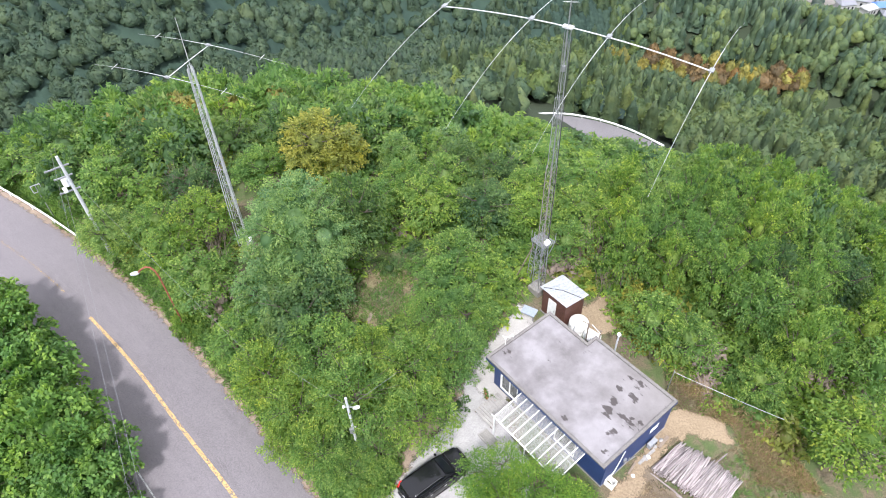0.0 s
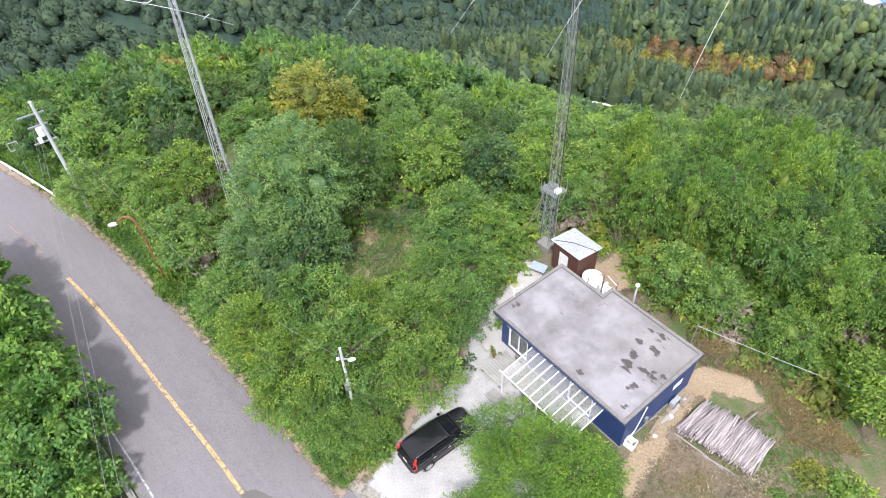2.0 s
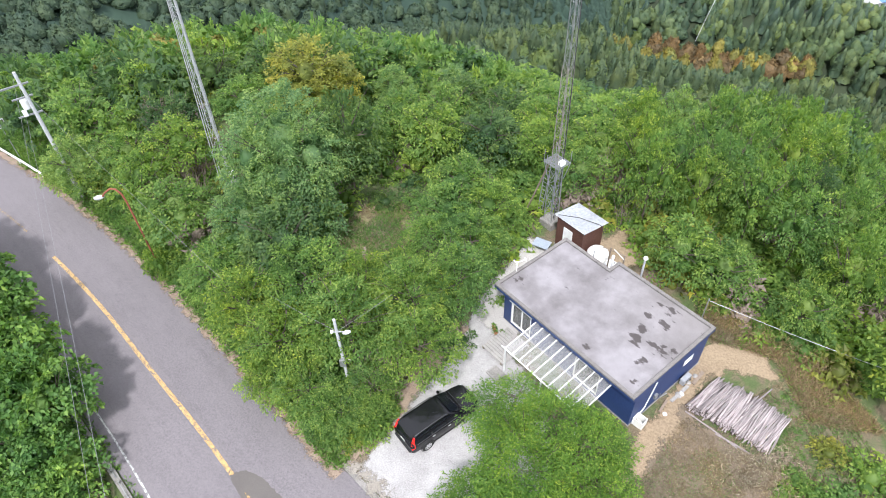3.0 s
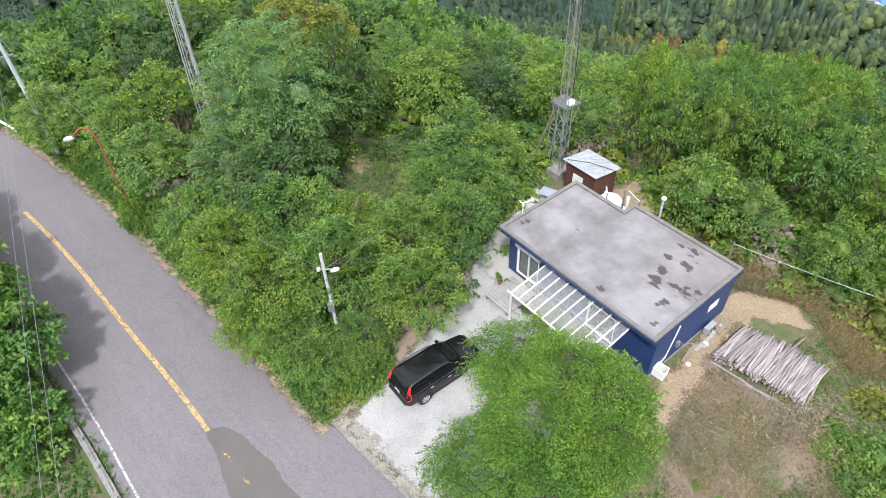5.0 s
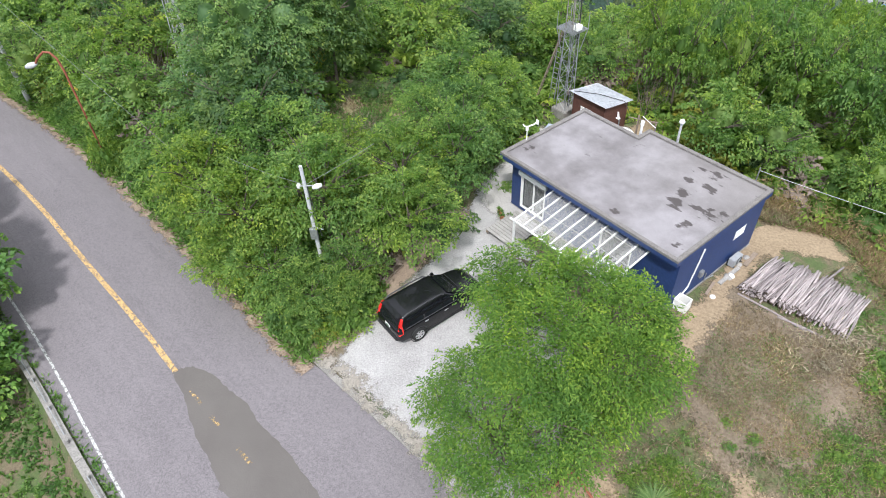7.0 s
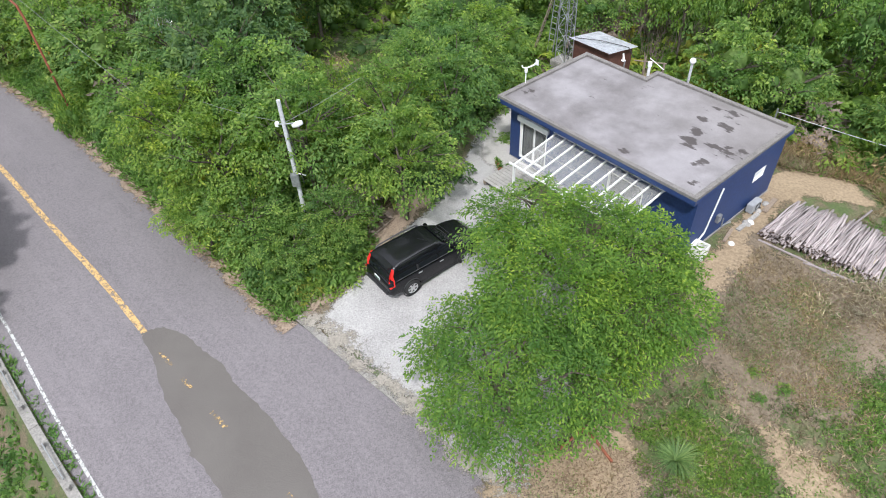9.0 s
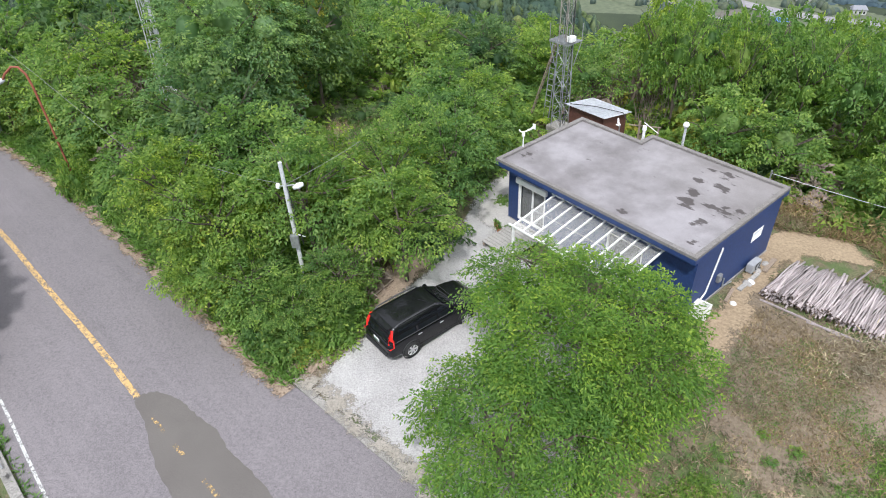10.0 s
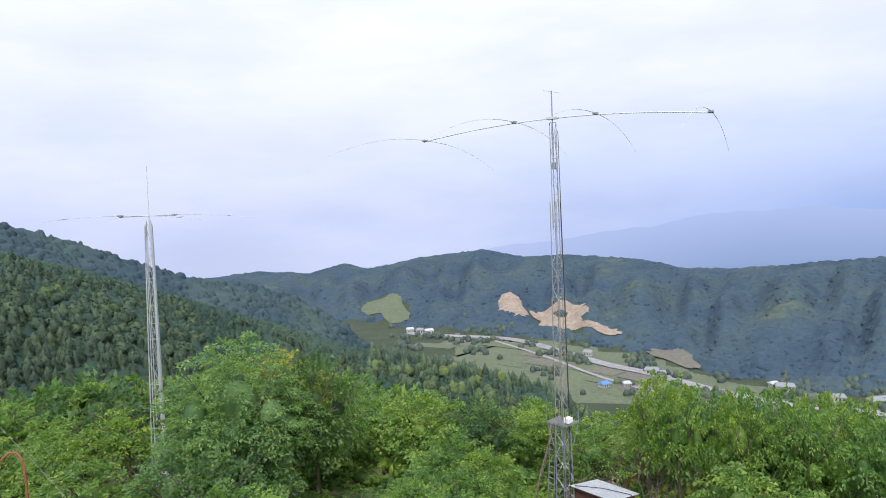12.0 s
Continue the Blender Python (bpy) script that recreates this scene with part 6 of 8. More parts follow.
def trunk_mesh(seed, height, reach, r):
    """A tapered trunk with limbs that fork towards the crown."""
    rnd = random.Random(seed)
    bm = bmesh.new()
    top = Vector((rnd.uniform(-0.2, 0.2), rnd.uniform(-0.2, 0.2), height * 0.62))
    mid = Vector((top.x * 0.3 + rnd.uniform(-0.1, 0.1), top.y * 0.3, height * 0.3))
    tube([(0, 0, -0.6), (0, 0, 0.1), mid, top], r * 1.2, 7, bm, 0.5)
    for k in range(7):
        a = 2 * math.pi * k / 7 + rnd.uniform(-0.3, 0.3)
        start = mid.lerp(top, rnd.uniform(0.2, 1.0))
        end = Vector((math.cos(a) * reach * rnd.uniform(0.5, 0.8), math.sin(a) * reach * rnd.uniform(0.5, 0.8), height * rnd.uniform(0.62, 0.9)))
        bend = start.lerp(end, 0.5) + Vector((rnd.uniform(-0.2, 0.2), rnd.uniform(-0.2, 0.2), -0.1))
        tube([start, bend, end], r * 0.5, 5, bm, 0.3)
        tip = end + Vector((math.cos(a + 0.6), math.sin(a + 0.6), 0.4)) * reach * 0.25
        tube([bend, bend.lerp(tip, 0.5) + Vector((0, 0, 0.1)), tip], r * 0.28, 4, bm, 0.3)
    return finish(bm, "trunk", BARK)


# each kind: its shapes for near, middle and far stands, as (trunk, crown, crown radius, full height)
KINDS = {}


def kind(name, mat, rx, rz, height, near, middle, far, n=3, lobes=5, **kw):
    KINDS[name] = []
    for level, (boughs, twigs, leaflets, reach, length, width) in enumerate((near, middle, far)):
        out = []
        for k in range(n):
            seed = sum(map(ord, name)) * 7 + k + 31 * level
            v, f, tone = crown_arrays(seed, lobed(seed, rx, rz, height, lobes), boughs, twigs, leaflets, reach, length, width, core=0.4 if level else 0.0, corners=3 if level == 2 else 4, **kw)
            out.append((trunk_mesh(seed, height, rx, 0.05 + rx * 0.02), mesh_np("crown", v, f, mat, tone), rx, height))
        KINDS[name].append(out)


NEAR, MIDDLE, FAR = (105, 9, 7, 1.0, 0.165, 0.085), (86, 8, 5, 1.0, 0.225, 0.125), (74, 6, 4, 1.05, 0.31, 0.21)
kind("bright", LEAF_BRIGHT, 2.4, 1.75, 4.6, NEAR, MIDDLE, FAR)
kind("mid", LEAF_MID, 2.4, 1.85, 4.8, NEAR, MIDDLE, FAR)
kind("dark", LEAF_DARK, 2.3, 1.95, 4.8, NEAR, MIDDLE, FAR, n=2)
kind("maple", LEAF_MAPLE, 2.4, 1.7, 4.8, NEAR, (90, 8, 6, 1.0, 0.25, 0.19), FAR, n=3, lobes=6)
kind("round", LEAF_GREY, 4.4, 4.0, 11.0, FAR, (330, 8, 7, 1.15, 0.21, 0.105), FAR, n=2, lobes=8, low=-0.7)
kind("grey", LEAF_GREY, 2.6, 2.4, 5.6, NEAR, (170, 7, 6, 0.85, 0.20, 0.10), FAR, n=2)
kind("gold", LEAF_GOLD, 2.6, 2.7, 6.0, MIDDLE, (150, 7, 5, 0.85, 0.23, 0.12), FAR, n=2)


def place_tree(sort, x, y, height, radius, label, group="trees on the hilltop", rnd=random, z=None):
    away = math.hypot(x, y - 10)
    trunk, crown, r0, h0 = rnd.choice(KINDS[sort][0 if away < 19 else 1 if away < 41 else 2])
    gz = land_at(x, y) if z is None else z
    m = pose(x, y, gz, 0, 0, rnd.uniform(0, 360)) @ Matrix.Diagonal((radius / r0, radius / r0, height / h0, 1))
    tree = thing("tree", label, "tree", m, group)
    for name, me in (("trunk", trunk), ("crown", crown)):
        ob = new(name, me)
        ob.parent = tree
    return tree


LABELS = {"bright": "fresh light-green broadleaf tree on the hilltop", "mid": "mid-green broadleaf tree on the hilltop", "dark": "dark-green evergreen tree on the hilltop", "grey": "rounded grey-green evergreen tree on the hilltop", "gold": "golden-brown broadleaf tree on the hilltop"}


def shrub_mesh(seed, mat):
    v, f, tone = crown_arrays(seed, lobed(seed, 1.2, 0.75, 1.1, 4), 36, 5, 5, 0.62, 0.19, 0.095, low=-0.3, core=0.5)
    return mesh_np("shrub", v, f, mat, tone)


SHRUBS = {s: [shrub_mesh(300 + 10 * i + k, m) for k in range(3)] for i, (s, m) in enumerate((("bright", LEAF_BRIGHT), ("mid", LEAF_MID), ("dark", LEAF_DARK), ("gold", LEAF_GOLD)))}


def twig_mesh(seed):
    rnd = random.Random(seed)
    bm = bmesh.new()
    for _ in range(60):
        a, t = rnd.uniform(0, 6.28), rnd.uniform(0.1, 0.8)
        p = Vector((rnd.uniform(-0.5, 0.5), rnd.uniform(-0.5, 0.5), 0))
        q = p + Vector((math.cos(a) * t, math.sin(a) * t, rnd.uniform(0.8, 1.9)))
        tube([p, p.lerp(q, 0.5) + Vector((rnd.uniform(-0.15, 0.15), rnd.uniform(-0.15, 0.15), 0)), q], 0.022, 3, bm, 0.3)
    return finish(bm, "dead_shrub", TWIG)


DEAD = [twig_mesh(k) for k in range(2)]


def place_shrub(sort, x, y, scale, tall, rnd, group="undergrowth shrubs"):
    m = pose(x, y, land_at(x, y), 0, 0, rnd.uniform(0, 360)) @ Matrix.Diagonal((scale, scale, scale * tall, 1))
    names = {"bright": "low fresh green shrub in the undergrowth", "mid": "low mid-green shrub in the undergrowth", "dark": "low dark-green shrub in the undergrowth", "gold": "low yellowing shrub in the undergrowth"}
    ob = new("shrub", rnd.choice(SHRUBS[sort]))
    ob.matrix_basis = m
    return tagged(ob, names[sort], "shrub", group)


def inside(poly, x, y):
    c = False
    for (x0, y0), (x1, y1) in zip(poly, poly[1:] + poly[:1]):
        if (y0 > y) != (y1 > y) and x < (x1 - x0) * (y - y0) / (y1 - y0) + x0:
            c = not c
    return c


YARD = [(-6.0, 15.0), (0.5, 7.5), (30, -20), (60, -10), (30, 14), (21.0, 18.5), (19.0, 23.0), (15.5, 25.5), (12.5, 29.5), (10.5, 33.0), (8.4, 34.6), (4.6, 34.6), (3.2, 31.5), (1.4, 28.6), (0.0, 24.4), (-1.6, 21.4), (-3.9, 18.8)]
CLEARING = (-6.0, 31.4, 3.4)


def free_for(x, y, r):
    d = float(road_offset(np.array([x]), np.array([y]))[0])
    if -7.0 + 0.3 * r < d < 5.0 + r * 0.75:
        return False
    if inside(YARD, x, y) or any(inside(YARD, x + r * 0.6 * math.cos(a), y + r * 0.6 * math.sin(a)) for a in (0, 1.57, 3.14, 4.71)):
        return False
    if math.hypot(x - CLEARING[0], y - CLEARING[1]) < CLEARING[2] + r * 0.7:
        return False
    # open ground in front of the slender mast
    u, w = (x + 18.0) * 0.425 - (y - 37.1) * 0.905, (x + 18.0) * 0.905 + (y - 37.1) * 0.425
    if -1 < u < 6.5 and abs(w) < 1.0 + 0.8 * r:
        return False
    # open ground before the golden tree
    if math.hypot(x + 12.9, y - 43.6) < 1.8 + 0.6 * r:
        return False
    return math.hypot(x - 5.79, y - 33.5) > 1.2 + r * 0.55 and math.hypot(x + 17.6, y - 37.1) > 0.8 + r * 0.5


def plant_cherry(seed, lobes):
    """One spreading tree: a stem that forks to the middle of each lobe of its crown."""
    rng = random.Random(40 + seed)
    x0, y0 = sum(q[0] for q in lobes) / len(lobes), sum(q[1] for q in lobes) / len(lobes)
    z0 = land_at(x0, y0)
    tree = thing("tree", "spreading light-green cherry tree beside the gravel", "tree", pose(x0, y0, z0), "trees by the drive")
    rows = [(x - x0, y - y0, h - 0.62 * r, r, 0.68 * r) for x, y, h, r in lobes]
    rows += [(cx + rng.uniform(-0.5, 0.5) * r, cy + rng.uniform(-0.5, 0.5) * r, cz - rz * 0.9, r * 0.85, rz * 0.6) for cx, cy, cz, r, rz in rows]
    bm = bmesh.new()
    fork = Vector((0, 0, 1.1))
    tube([(0, 0, -0.5), (0.02, 0.0, 0.2), fork], 0.17, 8, bm, 0.8)
    for cx, cy, cz, r, rz in rows[:len(lobes)]:
        end = Vector((cx, cy, cz + 0.2 * rz))
        bend = fork.lerp(end, 0.5) + Vector((rng.uniform(-0.2, 0.2), rng.uniform(-0.2, 0.2), 0.15))
        tube([fork, bend, end], 0.09, 6, bm, 0.35)
        for _ in range(5):
            a = rng.uniform(0, 6.28)
            out = end + Vector((math.cos(a) * r * 0.75, math.sin(a) * r * 0.75, rng.uniform(-0.3, 0.45) * rz))
            start = bend.lerp(end, rng.uniform(0.3, 1.0))
            tube([start, start.lerp(out, 0.5) + Vector((0, 0, 0.12)), out], 0.035, 4, bm, 0.3)
    part("trunk", bm, BARK, tree)
    area = sum(r * r for _, _, _, r in lobes)
    v, f, tone = crown_arrays(500 + seed, rows, int(area * 31), 9, 7, 1.05, 0.145, 0.058, low=-0.5, droop=0.30, crowd=0.5)
    crown = new("crown", mesh_np("crown", v, f, LEAF_CHERRY, tone))
    crown.parent = tree


def plant_trees():
    rnd = random.Random(21)
    placed = []

    def put(sort, x, y, h, r, label=None, group="trees on the hilltop"):
        place_tree(sort, x, y, h, r, label or LABELS[sort], group, rnd)
        placed.append((x, y, r))

    # the cherry trees between the drive and the house, each of several spreading stems
    for k, lobes in enumerate((
            ((3.2, 13.5, 4.8, 2.2), (5.7, 12.9, 4.2, 1.8), (5.9, 15.2, 4.4, 1.6), (4.4, 16.2, 4.4, 1.6), (2.4, 15.6, 4.2, 1.5), (7.0, 15.2, 3.7, 1.0), (6.9, 13.4, 3.4, 1.1)),
            ((0.9, 10.9, 3.6, 1.5), (3.5, 10.9, 3.7, 1.6), (0.6, 12.7, 3.5, 1.3), (1.6, 9.7, 3.0, 1.0), (-0.7, 12.4, 2.7, 0.8), (2.2, 11.8, 4.1, 1.5)),
            ((1.4, 17.2, 3.7, 1.1), (2.9, 17.7, 3.9, 1.1)))):
        plant_cherry(k, lobes)
        placed.extend((x, y, r) for x, y, h, r in lobes)
    # hedge trees between road and drive
    for x, y, h, r, s in ((-4.7, 19.2, 2.9, 1.5, "bright"), (-8.3, 18.9, 3.6, 2.1, "bright"), (-6.5, 17.9, 2.6, 1.5, "bright"), (-10.6, 19.6, 3.4, 1.7, "bright"), (-2.2, 20.6, 5.4, 2.3, "bright"), (-6.2, 21.6, 6.0, 2.7, "bright"), (-0.4, 25.2, 5.7, 2.2, "mid"), (0.4, 28.6, 5.0, 2.3, "mid"), (-3.0, 24.2, 5.4, 2.5, "bright"), (-9.9, 21.2, 5.2, 2.4, "bright"), (-12.2, 23.2, 5.6, 2.6, "bright"), (-9.2, 24.6, 5.8, 2.7, "mid"), (-6.0, 25.2, 4.6, 2.2, "bright"), (-10.9, 27.2, 6.2, 2.6, "dark"), (-15.0, 26.4, 4.4, 2.2, "mid"), (-13.6, 29.4, 6.0, 2.8, "grey"), (-2.0, 28.6, 4.8, 2.0, "mid"), (-1.2, 31.6, 4.6, 2.3, "mid"), (1.4, 32.0, 4.6, 2.2, "mid"), (-0.3, 34.5, 4.8, 2.3, "bright")):
        put(s, x, y, h, r)
    # large round evergreen and the golden tree behind
    put("round", -11.6, 32.9, 10.5, 4.0, "large rounded grey-green evergreen tree", "large trees")
    put("grey", -11.0, 31.2, 6.6, 2.9, "large rounded grey-green evergreen tree", "large trees")
    put("gold", -13.2, 46.4, 6.6, 3.5, "tall golden-brown tree among green ones", "large trees")
    put("gold", -11.2, 46.6, 5.0, 2.2, "tall golden-brown tree among green ones", "large trees")
    put("dark", -8.3, 36.2, 8.6, 2.5, "dark-green evergreen tree beside the golden tree", "large trees")
    put("bright", 13.2, 28.6, 4.6, 2.3)
    put("bright", 15.6, 27.4, 4.0, 2.0)
    put("grey", -28.6, 33.6 + 3.2, 5.2, 2.6)
    # trees below the outer side of the road
    for x, y, h, r in ((-24.8, 18.9, 8.6, 2.9), (-28.6, 22.6, 8.4, 3.0), (-32.6, 26.4, 8.0, 3.0), (-22.2, 15.4, 6.4, 2.4), (-28.4, 17.8, 9.0, 3.2), (-33.0, 21.4, 9.4, 3.4), (-25.8, 13.4, 8.0, 2.8), (-38.0, 22.0, 9.0, 3.2), (-31.0, 13.5, 10.0, 3.5), (-22.4, 17.6, 6.8, 2.6), (-20.6, 14.2, 5.4, 2.2), (-26.8, 21.2, 7.8, 2.6), (-30.8, 25.0, 7.6, 2.6), (-35.6, 28.8, 7.4, 2.8)):
        put("maple", x, y, h, r, "leafy tree growing below the road wall", "trees below the road")
    # the rest of the hilltop, filled evenly
    tries = 0
    while tries < 6000:
        tries += 1
        az, r = radians(rnd.uniform(-58, 50)), 12 + 62 * math.sqrt(rnd.random())
        x, y = EYE_X + r * math.sin(az), EYE_Y + r * math.cos(az)
        deg = math.degrees(az)
        right = deg > 14 and y > 22
        rad = rnd.uniform(1.5, 2.1) if right else rnd.uniform(1.9, 2.9)
        if not free_for(x, y, rad) or any(math.hypot(x - a, y - b) < 0.78 * (rad + c) for a, b, c in placed):
            continue
        if float(road_offset(np.array([x]), np.array([y]))[0]) < 0:
            continue
        elif right:
            h = rnd.uniform(2.8, 4.2) if r < 34 else rnd.uniform(6.0, 8.0)
        else:
            h = rnd.uniform(4.0, 5.4) if y < 38 else rnd.uniform(4.0, 5.2)
        if 2 < deg < 23 and r > 54:
            h = min(h, 3.7)
        s = rnd.choices(("bright", "mid", "dark", "grey", "gold"), (6, 5, 1.0, 0.5, 0.03) if deg > -18 else (4, 6, 1.6, 0.8, 0.05))[0]
        put(s, x, y, h, rad)
    # undergrowth
    n, done = 0, []
    while n < 9000 and len(done) < 150:
        n += 1
        az, r = radians(rnd.uniform(-62, 46)), 11 + 45 * rnd.random() ** 0.7
        x, y = EYE_X + r * math.sin(az), EYE_Y + r * math.cos(az)
        d = float(road_offset(np.array([x]), np.array([y]))[0])
        if -6.0 < d < 5.0 or inside(YARD, x, y) or math.hypot(x - CLEARING[0], y - CLEARING[1]) < CLEARING[2]:
            continue
        if any(math.hypot(x - a, y - b) < 0.9 for a, b in done):
            continue
        done.append((x, y))
        if rnd.random() < (0.09 if x > 8 else 0.04) and d > 6:
            ob = new("dead_shrub", rnd.choice(DEAD))
            ob.matrix_basis = pose(x, y, land_at(x, y), 0, 0, rnd.uniform(0, 360)) @ Matrix.Diagonal((1.3, 1.3, 1.3, 1))
            tagged(ob, "leafless brown dead shrub among green growth", "shrub", "dead shrubs")
        else:
            big = 1.0 if d < 8 else 1.3
            place_shrub(rnd.choices(("bright", "mid", "dark", "gold"), (5, 4, 1.5, 0.4))[0], x, y, rnd.uniform(0.6, 1.2) * big, rnd.uniform(0.7, 1.15), rnd)
    # hedge of young growth on the bank beside the road
    run = np.concatenate([[0], np.cumsum(np.hypot(*np.diff(ROADLINE, axis=0).T))])
    for k in range(120):
        s = rnd.uniform(along_road(-34, 34), along_road(-8.5, 11.6) - 0.5)
        off = rnd.uniform(5.1, 9.0)
        x, y = float(np.interp(s, run, ROADLINE[:, 0])), float(np.interp(s, run, ROADLINE[:, 1]))
        x2, y2 = float(np.interp(s + 0.3, run, ROADLINE[:, 0])), float(np.interp(s + 0.3, run, ROADLINE[:, 1]))
        ln = math.hypot(x2 - x, y2 - y)
        x, y = x - (y2 - y) / ln * off, y + (x2 - x) / ln * off
        if inside(YARD, x, y):
            continue
        place_shrub(rnd.choices(("bright", "mid", "gold"), (6, 3, 0.3))[0], x, y, rnd.uniform(0.6, 0.95) * (0.8 if off < 6 else 1.15), rnd.uniform(0.7, 1.1), rnd, "hedge along the road")
    for x, y, s in ((-5.5, 17.9, 0.9), (-4.6, 19.0, 1.0), (-6.2, 17.3, 0.8), (-7.0, 17.1, 0.8), (-5.7, 18.6, 1.1), (-7.6, 17.5, 0.9)):
        place_shrub("bright", x, y, s, 1.3, rnd, "hedge along the road")
    s = along_road(-23.7, 26.1)
    for ds, off in ((-1.2, 5.2), (-0.3, 5.0), (0.6, 5.1), (1.5, 5.2), (0.1, 6.0), (1.0, 6.2)):
        x, y = float(np.interp(s + ds, run, ROADLINE[:, 0])), float(np.interp(s + ds, run, ROADLINE[:, 1]))
        place_shrub("bright", x + 0.66 * off, y + 0.75 * off, 0.75, 1.7, rnd, "hedge along the road")
    for x, y, sc, tall in ((-6.25, 19.15, 0.62, 2.7), (-20.75, 28.95, 0.72, 2.9), (-20.9, 29.4, 0.72, 2.3), (-20.5, 29.0, 0.6, 2.1), (-21.4, 29.8, 0.7, 2.1), (-20.0, 28.9, 0.6, 2.0), (-5.2, 28.4, 0.9, 1.0), (-6.4, 27.9, 0.9, 1.0), (-4.5, 29.5, 0.8, 1.0), (-7.6, 28.6, 0.8, 1.0)):
        place_shrub("bright", x, y, sc, tall, rnd, "shrubs in the clearing" if y > 27 and x > -15 else "hedge along the road")
    for x, y, sc in ((11.4, 36.6, 1.2), (12.4, 37.8, 1.4), (11.0, 34.2, 1.1), (13.1, 35.6, 1.3), (-24.6, 42.6, 1.6), (-25.6, 43.4, 1.5), (-21.9, 36.9, 1.2), (-22.6, 38.6, 1.3), (-21.0, 35.4, 1.0), (-4.6, 27.2, 0.9), (-24.2, 42.6, 2.0), (-23.0, 41.0, 1.8), (-21.6, 38.6, 1.9), (-20.6, 36.4, 1.7), (-21.2, 35.0, 1.5), (-19.8, 34.6, 1.3), (9.8, 37.4, 1.7), (11.2, 38.4, 1.8), (8.6, 36.6, 1.4)):
        ob = new("dead_shrub", rnd.choice(DEAD))
        ob.matrix_basis = pose(x, y, land_at(x, y), 0, 0, rnd.uniform(0, 360)) @ Matrix.Diagonal((sc, sc, sc * 1.1, 1))
        tagged(ob, "leafless brown dead shrub among green growth", "shrub", "dead shrubs")
    # bushes at the rim of the yard, and in the lot
    for x, y, s, k in ((17.8, 14.0, 1.1, "bright"), (19.2, 12.6, 1.3, "mid"), (16.8, 11.6, 0.9, "bright"), (15.2, 8.6, 1.0, "bright"), (18.0, 10.0, 1.3, "mid"), (20.2, 15.4, 1.2, "bright"), (9.6, 7.4, 0.7, "bright"), (8.2, 6.8, 0.6, "bright"), (13.6, 8.2, 0.8, "mid"), (18.6, 16.6, 0.8, "gold"), (-5.9, 16.9, 0.6, "gold"), (2.2, 26.2, 0.4, "bright"), (15.7, 14.4, 0.55, "bright"), (16.5, 15.2, 0.6, "bright"), (16.2, 13.2, 0.6, "mid"), (17.0, 14.2, 0.8, "bright"), (10.64, 11.95, 0.26, "bright"), (9.74, 11.65, 0.24, "bright"), (9.9, 12.6, 0.2, "mid"), (13.4, 11.4, 0.35, "bright"), (14.4, 10.6, 0.4, "bright")):
        place_shrub(k, x, y, s, 0.9, rnd, "shrubs round the yard")


plant_trees()


# ---- grasses ----
def tuft_arrays(points, rng, blades, h, w):
    n = len(points)
    p = np.repeat(points, blades, 0) + rng.normal(size=(n * blades, 3)) * np.array([0.07, 0.07, 0])
    way = rng.normal(size=p.shape) * np.array([0.9, 0.9, 0]) + np.array([0, 0, 0.75])
    nrm = rng.normal(size=p.shape) * np.array([0.6, 0.6, 0.1]) + np.array([0, 0, 0.8])
    return leaves(p, way, nrm, h, w, rng)


def flake_arrays(points, rng, blades, h, w):
    n = len(points)
    p = np.repeat(points, blades, 0) + rng.normal(size=(n * blades, 3)) * np.array([0.16, 0.16, 0.012])
    p[:, 2] += 0.06
    way = rng.normal(size=p.shape) * np.array([1, 1, 0.12])
    return leaves(p, way, rng.normal(size=p.shape) * 0.25 + np.array([0, 0, 1.0]), h, w, rng)


def grass_field(name, mat, label, polygon, count, h, w, blades, seed, keep=lambda x, y: True):
    rng = np.random.default_rng(seed)
    xs, ys = [p[0] for p in polygon], [p[1] for p in polygon]
    pts = []
    while len(pts) < count:
        x, y = rng.uniform(min(xs), max(xs)), rng.uniform(min(ys), max(ys))
        if inside(polygon, x, y) and keep(x, y):
            pts.append((x, y))
    a = np.array(pts)
    v, f = (flake_arrays if mat is LITTER else tuft_arrays)(np.column_stack([a, land(a[:, 0], a[:, 1])]), rng, blades, h, w)
    return tagged(new(name, mesh_np(name, v, f, mat)), label, "grass", kind="stuff")


LOT = [(1.5, 8.8), (5.0, 3.5), (16, -4), (26, 2), (21, 17.5), (18.5, 22.0), (15.0, 19.0), (12.2, 17.2), (9.6, 15.6), (7.4, 13.6), (5.4, 11.6)]


def patchy(scale, level, seed):
    return lambda x, y: noise.noise(Vector((x * scale, y * scale, seed))) > level


grass_field("dry_grass", STRAW, "dry straw-coloured grass on the open lot", LOT, 4600, 0.22, 0.03, 7, 1, patchy(0.35, -0.22, 3.0))
grass_field("green_grass", GRASS, "patchy green grass and weeds on the lot", LOT, 8000, 0.13, 0.028, 8, 2, patchy(0.3, -0.1, 9.0))
grass_field("green_weeds", LEAF_BRIGHT, "low leafy weeds on the lot", LOT, 350, 0.11, 0.06, 7, 3, patchy(0.22, 0.2, 5.0))
grass_field("dry_grass", STRAW, "flattened straw in the clearing", [(-8.6, 29.6), (-8.2, 34.6), (-5, 35.4), (-3.2, 33), (-4, 28.2), (-7, 27.8)], 1500, 0.32, 0.03, 6, 4)
grass_field("green_grass", GRASS, "green grass in the clearing", [(-8.6, 28.6), (-8.6, 34.6), (-5, 35.4), (-3.2, 33), (-3.6, 28.0), (-7, 27.4)], 1500, 0.32, 0.05, 6, 49, patchy(0.5, -0.15, 1.0))
